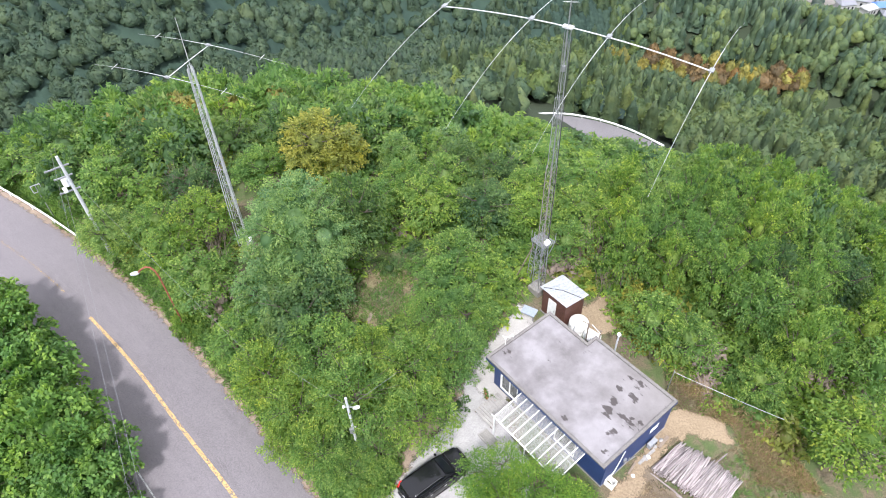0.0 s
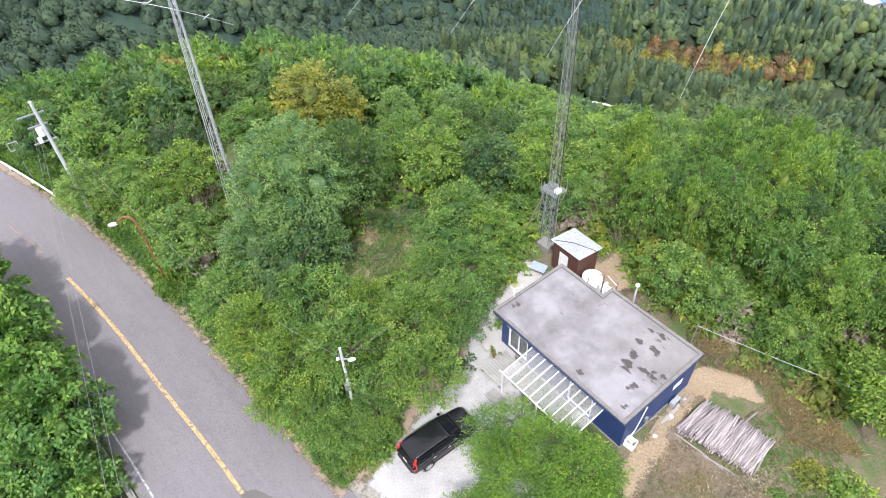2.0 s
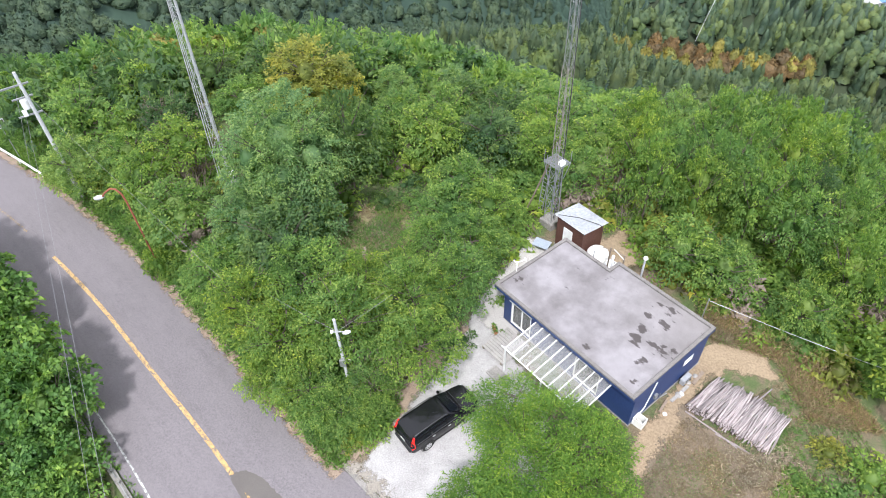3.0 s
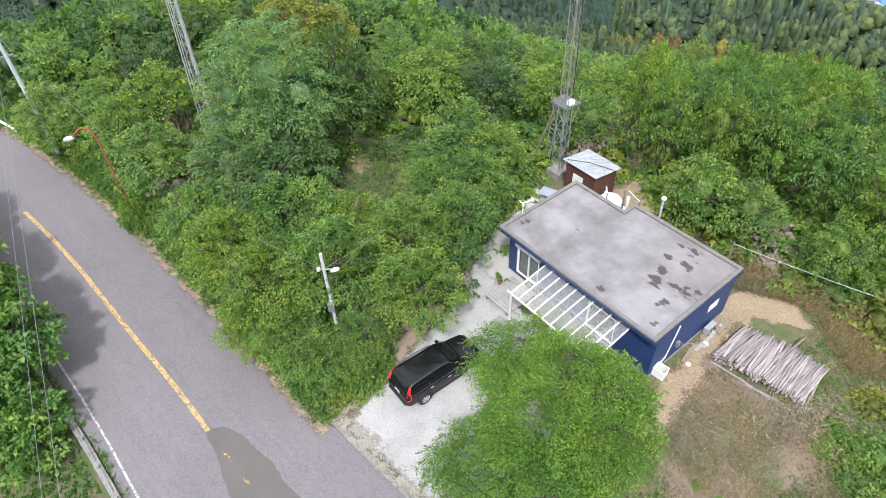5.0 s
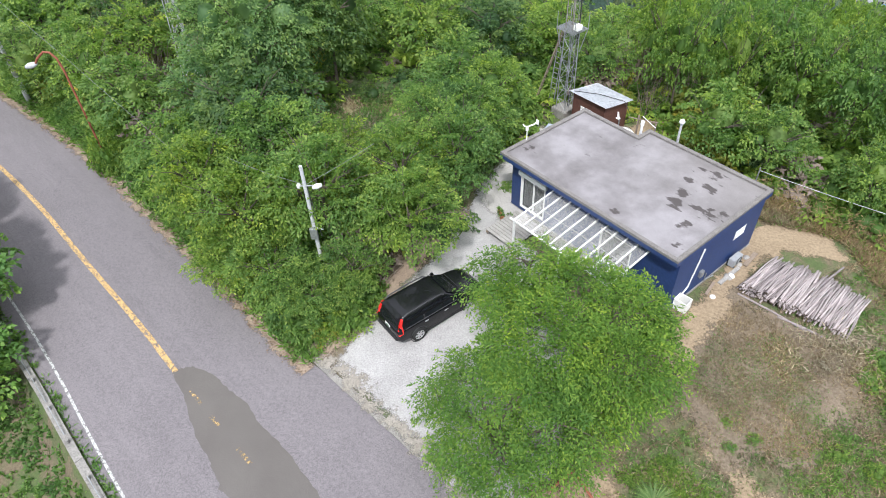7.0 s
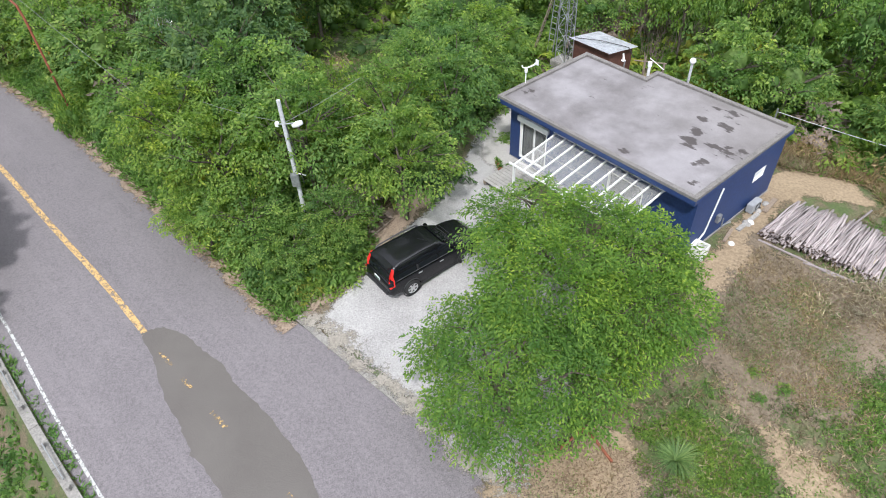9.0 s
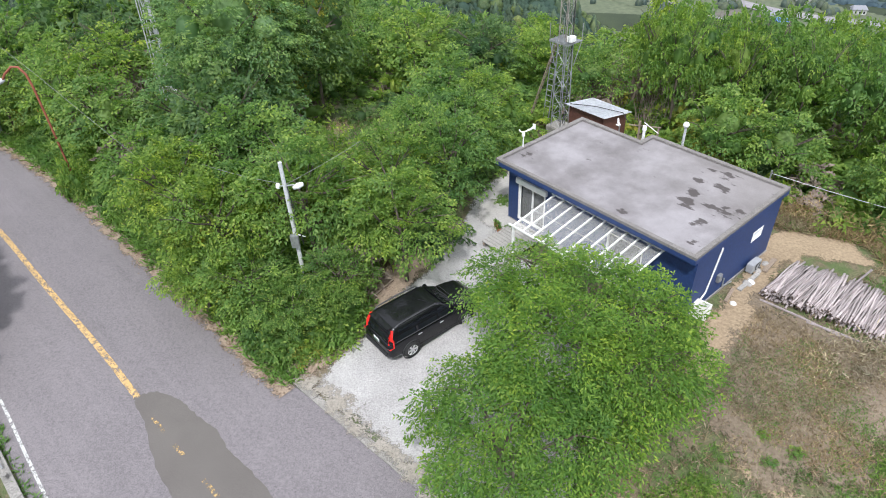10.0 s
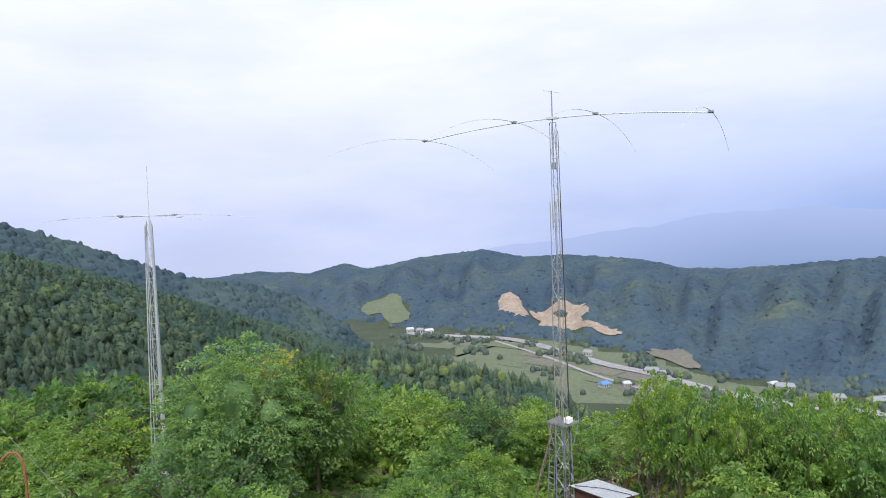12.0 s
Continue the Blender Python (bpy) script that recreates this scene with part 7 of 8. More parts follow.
grass_field("dry_grass", STRAW, "dry grass along the house's dirt path", [(13.5, 24.0), (15.5, 26.5), (20, 23), (22, 18), (18.4, 18.5), (17.8, 22.4)], 3400, 0.42, 0.028, 7, 5)
grass_field("green_grass", GRASS, "green grass along the house's dirt path", [(13.5, 24.0), (15.5, 26.5), (20, 23), (22, 18), (18.4, 18.5), (17.8, 22.4)], 900, 0.3, 0.05, 7, 6)


def verge(name, mat, label, lo, hi, count, h, w, blades, seed, s0, s1, lift=0.0):
    rng = np.random.default_rng(seed)
    seg = np.hypot(*np.diff(ROADLINE, axis=0).T)
    run = np.concatenate([[0], np.cumsum(seg)])
    s = rng.uniform(s0, s1, count)
    x, y = np.interp(s, run, ROADLINE[:, 0]), np.interp(s, run, ROADLINE[:, 1])
    x2, y2 = np.interp(s + 0.3, run, ROADLINE[:, 0]), np.interp(s + 0.3, run, ROADLINE[:, 1])
    ln = np.hypot(x2 - x, y2 - y)
    o = rng.uniform(lo, hi, count)
    x, y = x - (y2 - y) / ln * o, y + (x2 - x) / ln * o
    v, f = (flake_arrays if mat is LITTER else tuft_arrays)(np.column_stack([x, y, land(x, y) + lift]), rng, blades, h, w)
    return tagged(new(name, mesh_np(name, v, f, mat)), label, "grass", kind="stuff")


s_drive = along_road(-8.5, 11.6) - 0.9
verge("leaf_litter", LITTER, "brown fallen leaves along the road's edge", 3.6, 4.15, 900, 0.09, 0.055, 4, 31, 50, s_drive)
verge("verge_grass", GRASS, "green grass and weeds on the road bank", 3.95, 8.0, 5200, 0.42, 0.06, 7, 32, 50, s_drive)
verge("verge_weeds", LEAF_BRIGHT, "leafy weeds on the road bank", 4.2, 8.5, 4200, 0.26, 0.15, 7, 33, 50, s_drive)
verge("wall_weeds", GRASS, "tufts of weeds at the foot of the road wall", -4.36, -4.1, 420, 0.22, 0.05, 7, 34, 80, 140)
verge("bank_weeds", LEAF_MID, "leafy growth below the road wall", -11.0, -4.9, 7600, 0.2, 0.12, 7, 35, 70, 150)


def litter_patch(name, mat, label, polygon, count, seed):
    return grass_field(name, mat, label, polygon, count * 3, 0.055, 0.034, 3, seed)


litter_patch("leaf_litter", LITTER, "brown fallen leaves at the gravel's edge", [(-5.8, 15.8), (-3.6, 18.9), (-2.0, 21.6), (-3.0, 22.0), (-5.2, 19.0), (-7.2, 15.8)], 700, 41)
LOW_LOT = [(10.6, 11.6), (13.0, 13.0), (17.5, 14.5), (21, 15), (24, 6), (18, 0), (12.5, 5.5), (11.6, 8.6)]
grass_field("green_grass", GRASS, "fresh green grass on the low side of the lot", LOW_LOT, 6000, 0.16, 0.03, 7, 46, patchy(0.25, -0.25, 8.0))
grass_field("green_weeds", LEAF_BRIGHT, "small leafy weeds in the lot's grass", LOW_LOT, 700, 0.10, 0.06, 7, 47, patchy(0.3, 0.0, 2.0))
grass_field("green_weeds", LEAF_BRIGHT, "leafy weeds under the tree by the lot", [(5.4, 10.6), (7.6, 11.4), (9.4, 9.4), (9.8, 5.2), (6.0, 5.6)], 2600, 0.12, 0.065, 7, 48, patchy(0.35, -0.25, 3.0))
BELOW_LOGS = [(8.6, 14.4), (11.0, 11.2), (15.4, 12.0), (17.6, 15.6), (14.6, 16.2), (11.8, 18.4), (9.8, 15.8)]
litter_patch("leaf_litter", LITTER, "dry brown leaves scattered below the logs", BELOW_LOGS, 500, 43)
grass_field("dry_grass", STRAW, "thin dry grass on the soil below the logs", BELOW_LOGS, 2600, 0.2, 0.026, 8, 44, patchy(0.4, -0.25, 4.0))
grass_field("green_grass", GRASS, "thin green grass on the soil below the logs", BELOW_LOGS, 3600, 0.13, 0.026, 8, 45, patchy(0.38, -0.12, 6.0))
litter_patch("leaf_litter", LITTER, "dry leaves under the tree by the road", [(1.2, 8.8), (5.6, 6.0), (7.0, 9.0), (4.4, 10.6), (2.0, 10.2)], 900, 42)


def big_grass_clump():
    rng = np.random.default_rng(77)
    n = 340
    ang, rr = rng.uniform(0, 6.283, n), rng.uniform(0, 0.25, n)
    verts, faces = [], []
    for a, r in zip(ang, rr):
        d = np.array([math.cos(a), math.sin(a), 0])
        sd = np.array([-math.sin(a), math.cos(a), 0]) * 0.016
        ln = rng.uniform(0.55, 1.1)
        for k in range(5):
            t = k / 4
            p = d * (r + ln * 0.75 * t ** 1.4) + np.array([0, 0, ln * (1.05 * t - 0.75 * t * t)])
            w = sd * (1 - t * 0.95)
            verts += [p - w, p + w]
        b = len(verts) - 10
        faces += [(b + 2 * k, b + 2 * k + 1, b + 2 * k + 3, b + 2 * k + 2) for k in range(4)]
    ob = new("grass_clump", mesh_np("grass_clump", np.array(verts), np.array(faces), leafy("pampas_blade", (0.075, 0.15, 0.055), (0.13, 0.225, 0.085), (0.21, 0.31, 0.13), 0.3)))
    ob.matrix_basis = pose(6.7, 9.6, land_at(6.7, 9.6))
    return tagged(ob, "large arching clump of pale green grass", "grass clump")


big_grass_clump()


def straw_clumps(spots, mat, label, seed):
    """Withered stalks with drooping blades, in loose clumps."""
    rng = np.random.default_rng(seed)
    vs = []
    for x, y, h in spots:
        p = np.column_stack([rng.normal(size=(130, 2)) * 0.36, rng.uniform(0, h, 130)]) + np.array([x, y, land_at(x, y)])
        way = rng.normal(size=p.shape) * np.array([1, 1, 0.5]) + np.array([0, 0, 0.35])
        vs.append(leaves(p, way, rng.normal(size=p.shape), 0.26, 0.03, rng)[0])
    v = np.concatenate(vs)
    tagged(new("withered_weeds", mesh_np("withered_weeds", v, np.arange(len(v)).reshape(-1, 4), mat)), label, "weeds", kind="stuff")


straw_clumps([(14.3, 15.9, 0.7), (14.9, 15.4, 0.8), (15.5, 15.9, 0.6), (13.7, 16.2, 0.5), (15.2, 14.7, 0.6), (16.2, 16.3, 0.7), (14.0, 15.0, 0.45), (12.9, 15.3, 0.35), (16.0, 14.0, 0.5)], PALE_STRAW, "withered straw-coloured weeds beside the log stack", 800)
straw_clumps([(14.6 + 0.44 * k, 25.6 - 0.30 * k + 0.5 * math.sin(k * 2.1), 0.9 + 0.3 * math.sin(k * 1.7)) for k in range(16)], STRAW, "withered drooping grass on the bank behind the house", 830)


# ---- forest on the slopes and far hills ----
def polar(az, r):
    return EYE_X + r * np.sin(np.radians(az)), EYE_Y + r * np.cos(np.radians(az))


def scatter_crowns(name, mat, label, az, r, size, tall, arrays, seed, smooth=False, vary=0.4):
    """Joined woods: copies of small crown shapes at the given bearings and distances."""
    rng = np.random.default_rng(seed)
    x, y = polar(az, r)
    z = land(x, y)
    pick = rng.integers(0, len(arrays), len(x))
    turn = rng.uniform(0, 6.283, len(x))
    shade = np.clip(rng.normal(size=len(x)) * vary, -1, 1)
    vs, fs, tones, base = [], [], [], 0
    for k, (v0, f0, tone0) in enumerate(arrays):
        sel = np.where(pick == k)[0]
        c, s = np.cos(turn[sel])[:, None], np.sin(turn[sel])[:, None]
        sc, tl = size[sel][:, None], tall[sel][:, None]
        vx = (v0[:, 0] * c - v0[:, 1] * s) * sc + x[sel][:, None]
        vy = (v0[:, 0] * s + v0[:, 1] * c) * sc + y[sel][:, None]
        vz = v0[:, 2] * tl + z[sel][:, None]
        vs.append(np.stack([vx, vy, vz], -1).reshape(-1, 3))
        fs.append((f0[None] + (np.arange(len(sel)) * len(v0))[:, None, None] + base).reshape(-1, f0.shape[1]))
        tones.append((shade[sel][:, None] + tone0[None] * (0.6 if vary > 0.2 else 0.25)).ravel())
        base += len(sel) * len(v0)
    me = mesh_np(name, np.concatenate(vs), np.concatenate(fs), mat, np.concatenate(tones))
    if smooth:
        me.polygons.foreach_set("use_smooth", [True] * len(me.polygons))
    return tagged(new(name, me), label, "woods", kind="stuff")


def undergrowth():
    """Low scrub that closes the gaps between the hilltop trees."""
    rnd = random.Random(64)
    pts = []
    while len(pts) < 620:
        deg = rnd.uniform(-56, 46) if rnd.random() < 0.6 else rnd.uniform(8, 46)
        r = 22 + 34 * rnd.random() ** 0.8
        x, y = EYE_X + r * math.sin(radians(deg)), EYE_Y + r * math.cos(radians(deg))
        d = float(road_offset(np.array([x]), np.array([y]))[0])
        if d < 6.2 or inside(YARD, x, y) or math.hypot(x - CLEARING[0], y - CLEARING[1]) < CLEARING[2] + 0.4 or math.hypot(x - 5.79, y - 33.5) < 1.6:
            continue
        pts.append((deg, r))
    az, r = np.array(pts).T
    rng = np.random.default_rng(65)
    pick = rng.random(len(az))
    units = []
    for k in range(4):
        units.append(crown_arrays(980 + k, lobed(980 + k, 1.0, 0.65, 0.95, 4), 24, 4, 4, 0.55, 0.23, 0.14, low=-0.3, core=0.5, corners=3))
    for lo, hi, mat, text in ((0, 0.5, LEAF_BRIGHT, "light-green scrub between the hilltop trees"), (0.5, 0.85, LEAF_MID, "mid-green scrub between the hilltop trees"), (0.85, 0.93, LEAF_GOLD, "yellowing scrub between the hilltop trees"), (0.93, 1.0, TWIG, "brown dead scrub between the hilltop trees")):
        sel = (pick >= lo) & (pick < hi)
        size = rng.uniform(0.9, 1.7, sel.sum())
        scatter_crowns("undergrowth", mat, text, az[sel], r[sel], size, size * rng.uniform(0.7, 1.2, sel.sum()), units, 71)


undergrowth()


def crown_unit(seed, leafy_boughs=34):
    """A small broadleaf crown of boughs, one metre in radius and in height."""
    return crown_arrays(seed, lobed(seed, 1.0, 0.5, 1.0, 5), leafy_boughs, 5, 4, 0.45, 0.15, 0.105, low=-0.5, core=0.45, corners=3, crowd=0.5)


def tufted(seed, v, f, count, across, upwards, length, width):
    """Adds sprays of leaves that stand out of a closed crown; across and upwards are its usual size in metres."""
    rng = np.random.default_rng(seed)
    full = np.array([across, across, upwards])
    tri = (v * full)[f[rng.integers(0, len(f), count)]]
    w = rng.dirichlet((1, 1, 1), count)
    p = (tri * w[..., None]).sum(1)
    way = unit(np.cross(tri[:, 1] - tri[:, 0], tri[:, 2] - tri[:, 0]))
    way *= np.where((way * (p - np.array([0, 0, 0.4 * upwards]))).sum(1) < 0, -1.0, 1.0)[:, None]
    lv, lf = leaves(p - way * length * 0.2, way + rng.normal(size=p.shape) * 0.9, rng.normal(size=p.shape), length, width, rng, 3)
    # crown tone rises with height: lit top and shaded skirt painted in
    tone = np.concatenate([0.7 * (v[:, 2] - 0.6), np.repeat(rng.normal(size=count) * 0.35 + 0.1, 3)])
    return np.concatenate([v, lv / full]), np.concatenate([f, lf + len(v)]), tone


def rings_to_crown(rings, top):
    n = len(rings[0])
    v = np.concatenate([np.array(r) for r in rings] + [np.array([top])])
    f = []
    for k in range(len(rings) - 1):
        for i in range(n):
            a, b = k * n + i, k * n + (i + 1) % n
            f += [(a, b, a + n), (b, b + n, a + n)]
    last = (len(rings) - 1) * n
    f += [(last + i, last + (i + 1) % n, len(rings) * n) for i in range(n)]
    return v, np.array(f)


def broad_unit(seed, rows=5, n=9, tufts=70):
    """A closed lumpy broadleaf crown, one metre in radius and in height."""
    rng = np.random.default_rng(seed)
    bump = unit(rng.normal(size=(7, 3)) * np.array([1, 1, 0.7]) + np.array([0, 0, 0.25]))
    rings = []
    for k in range(rows):
        th = 2.0 - 1.75 * k / (rows - 1)
        ring = []
        for i in range(n):
            a = 2 * math.pi * (i + 0.5 * (k % 2)) / n
            e = np.array([math.sin(th) * math.cos(a), math.sin(th) * math.sin(a), math.cos(th)])
            q = 0.70 + 0.42 * math.exp(-9 * (1 - (bump @ e).max())) + rng.uniform(-0.06, 0.06)
            ring.append((e[0] * q, e[1] * q, 0.52 + 0.46 * e[2] * q))
        rings.append(ring)
    v, f = rings_to_crown(rings, (0, 0, 0.97))
    return tufted(seed, v * np.array([0.9, 0.9, 0.95]), f, tufts, 3.4, 7.5, 1.0, 0.7)


def cedar_unit(seed, rows=7, n=8, tufts=70):
    """A closed pointed cedar crown with ragged tiers, one metre in radius and in height."""
    rng = np.random.default_rng(seed)
    rings = []
    for k in range(rows):
        f = k / rows
        lean = 1.10 if k % 2 == 0 else 0.86
        rings.append([(q * math.cos(a), q * math.sin(a), 0.06 + 0.9 * f + rng.uniform(-0.03, 0.02)) for a, q in ((2 * math.pi * (i + 0.5 * (k % 2)) / n, (1 - f) ** 0.55 * lean * rng.uniform(0.8, 1.15) * 0.92) for i in range(n))])
    v, f = rings_to_crown(rings, (0, 0, 1.0))
    return tufted(seed, v * np.array([0.85, 0.85, 0.97]), f, tufts, 3.0, 12.0, 1.0, 0.6)


def dome(seed, n=7):
    """A lumpy closed crown for far woods."""
    rng = np.random.default_rng(seed)
    rings = [[(q * math.cos(a), q * math.sin(a), zz * rng.uniform(0.85, 1.1)) for a, q in ((2 * math.pi * (i + 0.5 * k) / n, rr * rng.uniform(0.8, 1.15)) for i in range(n))] for k, (rr, zz) in enumerate(((1.0, 0.0), (0.95, 0.45), (0.6, 0.85)))]
    v, f = rings_to_crown(rings, (0, 0, 1.05))
    # lighter top and darker rim put light into the crown's tone
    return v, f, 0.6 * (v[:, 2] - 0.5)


def cone(seed, n=6):
    rng = np.random.default_rng(seed)
    rings = [[(q * math.cos(a), q * math.sin(a), zz) for a, q in ((2 * math.pi * (i + tw) / n, rr * rng.uniform(0.8, 1.1)) for i in range(n))] for rr, zz, tw in ((1.0, 0.0, 0.0), (0.82, 0.42, 0.5), (0.42, 0.8, 0.0))]
    v, f = rings_to_crown(rings, (0, 0, 1.0))
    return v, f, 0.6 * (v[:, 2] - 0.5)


def canopy_material(name, stops, patch):
    """Closed woods seen from far: crowns of mixed greens, in stands, hazed bluish in the colour."""
    m, n, l, b = material(name)
    co = coords(n)
    stand, crown = noise_node(n, l, patch, 5, 0.6, co), noise_node(n, l, 0.14, 3, 0.6, co)
    c = ramped(n, l, stand, stops)
    c = blend(n, l, 1.0, c, ramped(n, l, crown, ((0.3, (0.8, 0.82, 0.86)), (0.7, (1.18, 1.16, 1.1)))), "MULTIPLY")
    l.new(c, b.inputs["Base Color"])
    b.inputs["Roughness"].default_value, b.inputs["Specular IOR Level"].default_value = 0.9, 0.1
    relief(n, l, b, crown, 0.45, 1.6)
    return m


# blue in these stops is painted haze, strongest on the far hills
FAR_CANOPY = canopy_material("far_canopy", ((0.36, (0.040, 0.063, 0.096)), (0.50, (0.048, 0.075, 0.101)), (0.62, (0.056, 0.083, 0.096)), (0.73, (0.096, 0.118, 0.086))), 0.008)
RIDGE_CANOPY = canopy_material("ridge_canopy", ((0.32, (0.037, 0.060, 0.080)), (0.52, (0.046, 0.073, 0.086)), (0.70, (0.064, 0.092, 0.084))), 0.012)
SPUR_CANOPY = canopy_material("spur_canopy", ((0.34, (0.032, 0.056, 0.046)), (0.54, (0.044, 0.072, 0.054)), (0.72, (0.064, 0.094, 0.058))), 0.02)


def far_road_gap(az, r):
    """Keeps trees off the lower road on the slope."""
    return (r > 84) & (r < 143) & (az > 4.0) & (az < 20.5)


def plant_woods():
    rng = np.random.default_rng(5)
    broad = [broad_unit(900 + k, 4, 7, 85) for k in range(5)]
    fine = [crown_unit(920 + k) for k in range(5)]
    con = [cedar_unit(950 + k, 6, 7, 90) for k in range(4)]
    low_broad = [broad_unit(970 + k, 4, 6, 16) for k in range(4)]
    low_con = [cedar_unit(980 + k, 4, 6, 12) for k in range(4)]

    def field(n, az0, az1, r0, r1):
        az, r = rng.uniform(az0, az1, n), np.sqrt(rng.uniform(r0 ** 2, r1 ** 2, n))
        keep = ~far_road_gap(az, r)
        return az[keep], r[keep]

    def sort_by_patch(az, r, seed):
        x, y = polar(az, r)
        return np.array([noise.noise(Vector((a * 0.018, b * 0.018, seed))) for a, b in zip(x, y)])

    az, r = field(3300, -50, 46, 108, 300)
    az2, r2 = field(900, -54, -8, 112, 262)
    az, r = np.concatenate([az, az2]), np.concatenate([r, r2])
    p = sort_by_patch(az, r, 1.0) + rng.normal(size=len(az)) * 0.16
    spur = (az < np.interp(r, (150, 260), (-6, 9))) & (r > 140)
    groups = ((spur & (p < 0.10), "spur", SPUR_NEEDLE, con), (spur & (p >= 0.10), "spur_leaf", SPUR_LEAF, broad), ((p < -0.16) & ~spur, "mid", SLOPE_LEAF, broad), ((p >= -0.16) & (p < 0.14) & ~spur, "cedar", NEEDLE, con), ((p >= 0.14) & (p < 0.26) & ~spur, "bright", SLOPE_LIGHT, broad), ((p >= 0.26) & ~spur, "dark", SLOPE_LEAF, broad))
    words = {"spur": "dark cedar woods below the spur", "spur_leaf": "dark broadleaf woods below the spur", "mid": "mid-green broadleaf woods on the slope", "cedar": "dark cedar woods on the slope", "bright": "light-green broadleaf woods on the slope", "dark": "dark-green evergreen woods on the slope"}
    for sel, nm, mat, shapes in groups:
        a, b = az[sel], r[sel]
        pointed, far_side = nm in ("cedar", "spur"), nm in ("spur", "spur_leaf")
        size = rng.uniform(2.5, 3.6, len(a)) if pointed else rng.uniform(2.6, 4.2, len(a))
        tall = rng.uniform(6.0, 8.5, len(a)) if far_side else rng.uniform(9.5, 14.0, len(a)) if pointed else size * rng.uniform(1.9, 2.5, len(a))
        scatter_crowns("woods", mat, words[nm], a, b, size, tall, shapes, 60, True, 0.15 if far_side else 0.35)
    # russet and yellow crowns that stand out of the slope woods
    for mat, text, spots in ((LEAF_ORANGE, "russet-leaved trees among the green woods", ((20.4, 269, 9), (15.9, 273, 6), (17.2, 270, 2), (27.1, 274, 7))), (LEAF_AMBER, "yellowing trees among the green woods", ((24.7, 272, 13), (18.6, 266, 5), (13.2, 257, 7), (22.6, 262, 3), (-31.0, 66, 4), (-27.5, 67, 5), (-20.5, 64, 3)))):
        a = np.concatenate([np.full(n, q) + rng.normal(size=n) * (350.0 if d > 100 else 110.0) / d for q, d, n in spots])
        b = np.concatenate([np.full(n, d) + rng.normal(size=n) * 2.0 for q, d, n in spots])
        size = rng.uniform(3.0, 4.4, len(a)) * np.where(b > 100, 1.0, 0.55)
        scatter_crowns("woods", mat, text, a, b, size, np.where(b > 100, 12.0, 5.0) * rng.uniform(0.9, 1.15, len(a)), [broad_unit(930 + k, 6, 10, 170) for k in range(3)], 69, True)
    az, r = field(640, -52, 46, 52, 122)
    off = road_offset(*polar(az, r))
    az, r = az[(off < -14) | (off > 7)], r[(off < -14) | (off > 7)]
    p = sort_by_patch(az, r, 2.0) + rng.normal(size=len(az)) * 0.2
    for sel, mat, text in ((p < 0.05, LEAF_DARK, "mid-green woods on the upper slope"), (p >= 0.05, LEAF_MID, "light-green woods on the upper slope")):
        size = rng.uniform(2.4, 3.6, sel.sum())
        low = (az[sel] > 2) & (az[sel] < 23)
        scatter_crowns("woods", mat, text, az[sel], r[sel], size, (size * 1.25 + 1.6) * np.where(low, 0.6, 1.0), fine, 67)
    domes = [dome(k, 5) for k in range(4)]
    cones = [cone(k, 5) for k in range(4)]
    n = 4400
    az, r = rng.uniform(-8, 46, n), np.sqrt(rng.uniform(285 ** 2, 610 ** 2, n))
    keep = r < np.interp(az, (0, 10, 20, 23.5, 24.5, 35), (480, 520, 570, 560, 492, 500))
    az, r, n = az[keep], r[keep], keep.sum()
    p = sort_by_patch(az, r, 3.0) + rng.normal(size=n) * 0.12
    size = rng.uniform(3.4, 5.2, n)
    for sel, mat, shapes, w, lo, hi, text in ((p < 0.0, NEEDLE, low_con, 0.74, 9, 12, "cedar woods low on the slope"), (p >= 0.0, SLOPE_LEAF, low_broad, 1.0, 7, 10, "broadleaf woods low on the slope")):
        scatter_crowns("woods", mat, text, az[sel], r[sel], size[sel] * w, rng.uniform(lo, hi, sel.sum()), shapes, 66, True, 0.3)
    # cedar spur to the north-west, and the next ridge behind it
    n = 6000
    az, r = rng.uniform(-52, 13, n), rng.uniform(262, 350, n)
    size = rng.uniform(2.2, 3.4, n)
    broadleaf = np.array([noise.noise(Vector((a * 0.22, b * 0.02, 7))) for a, b in zip(az, r)]) + rng.normal(size=n) * 0.1 > 0.22
    scatter_crowns("woods", SPUR_CANOPY, "dense cedar woods on the spur", az[~broadleaf], r[~broadleaf], size[~broadleaf], rng.uniform(3.8, 5.4, (~broadleaf).sum()), cones, 61, True)
    scatter_crowns("woods", SPUR_CANOPY, "broadleaf woods on the spur", az[broadleaf], r[broadleaf], size[broadleaf] * 1.2, rng.uniform(3.8, 5.2, broadleaf.sum()), domes, 62, True)
    # a few pale crowns that stand out of the spur's woods
    a, b = np.array([-32.6, -32.0, -28.8, -28.3, -25.5]), np.array([272, 275, 270, 274, 282.0])
    scatter_crowns("woods", SLOPE_LIGHT, "light-green broadleaf trees standing out of the spur's woods", a, b, np.full(5, 4.2), np.full(5, 7.5), broad, 68, True)
    n = 3200
    az, r = rng.uniform(-50, -3, n), rng.uniform(450, 680, n)
    size = rng.uniform(3.6, 5.4, n)
    sel = rng.random(n) < 0.72
    scatter_crowns("woods", RIDGE_CANOPY, "cedar woods on the second ridge", az[sel], r[sel], size[sel], rng.uniform(5, 7.5, sel.sum()), cones, 63, True)
    scatter_crowns("woods", RIDGE_CANOPY, "broadleaf woods on the second ridge", az[~sel], r[~sel], size[~sel] * 1.2, rng.uniform(5, 7, (~sel).sum()), domes, 64, True)
    # far hills beyond the valley
    n = 5000
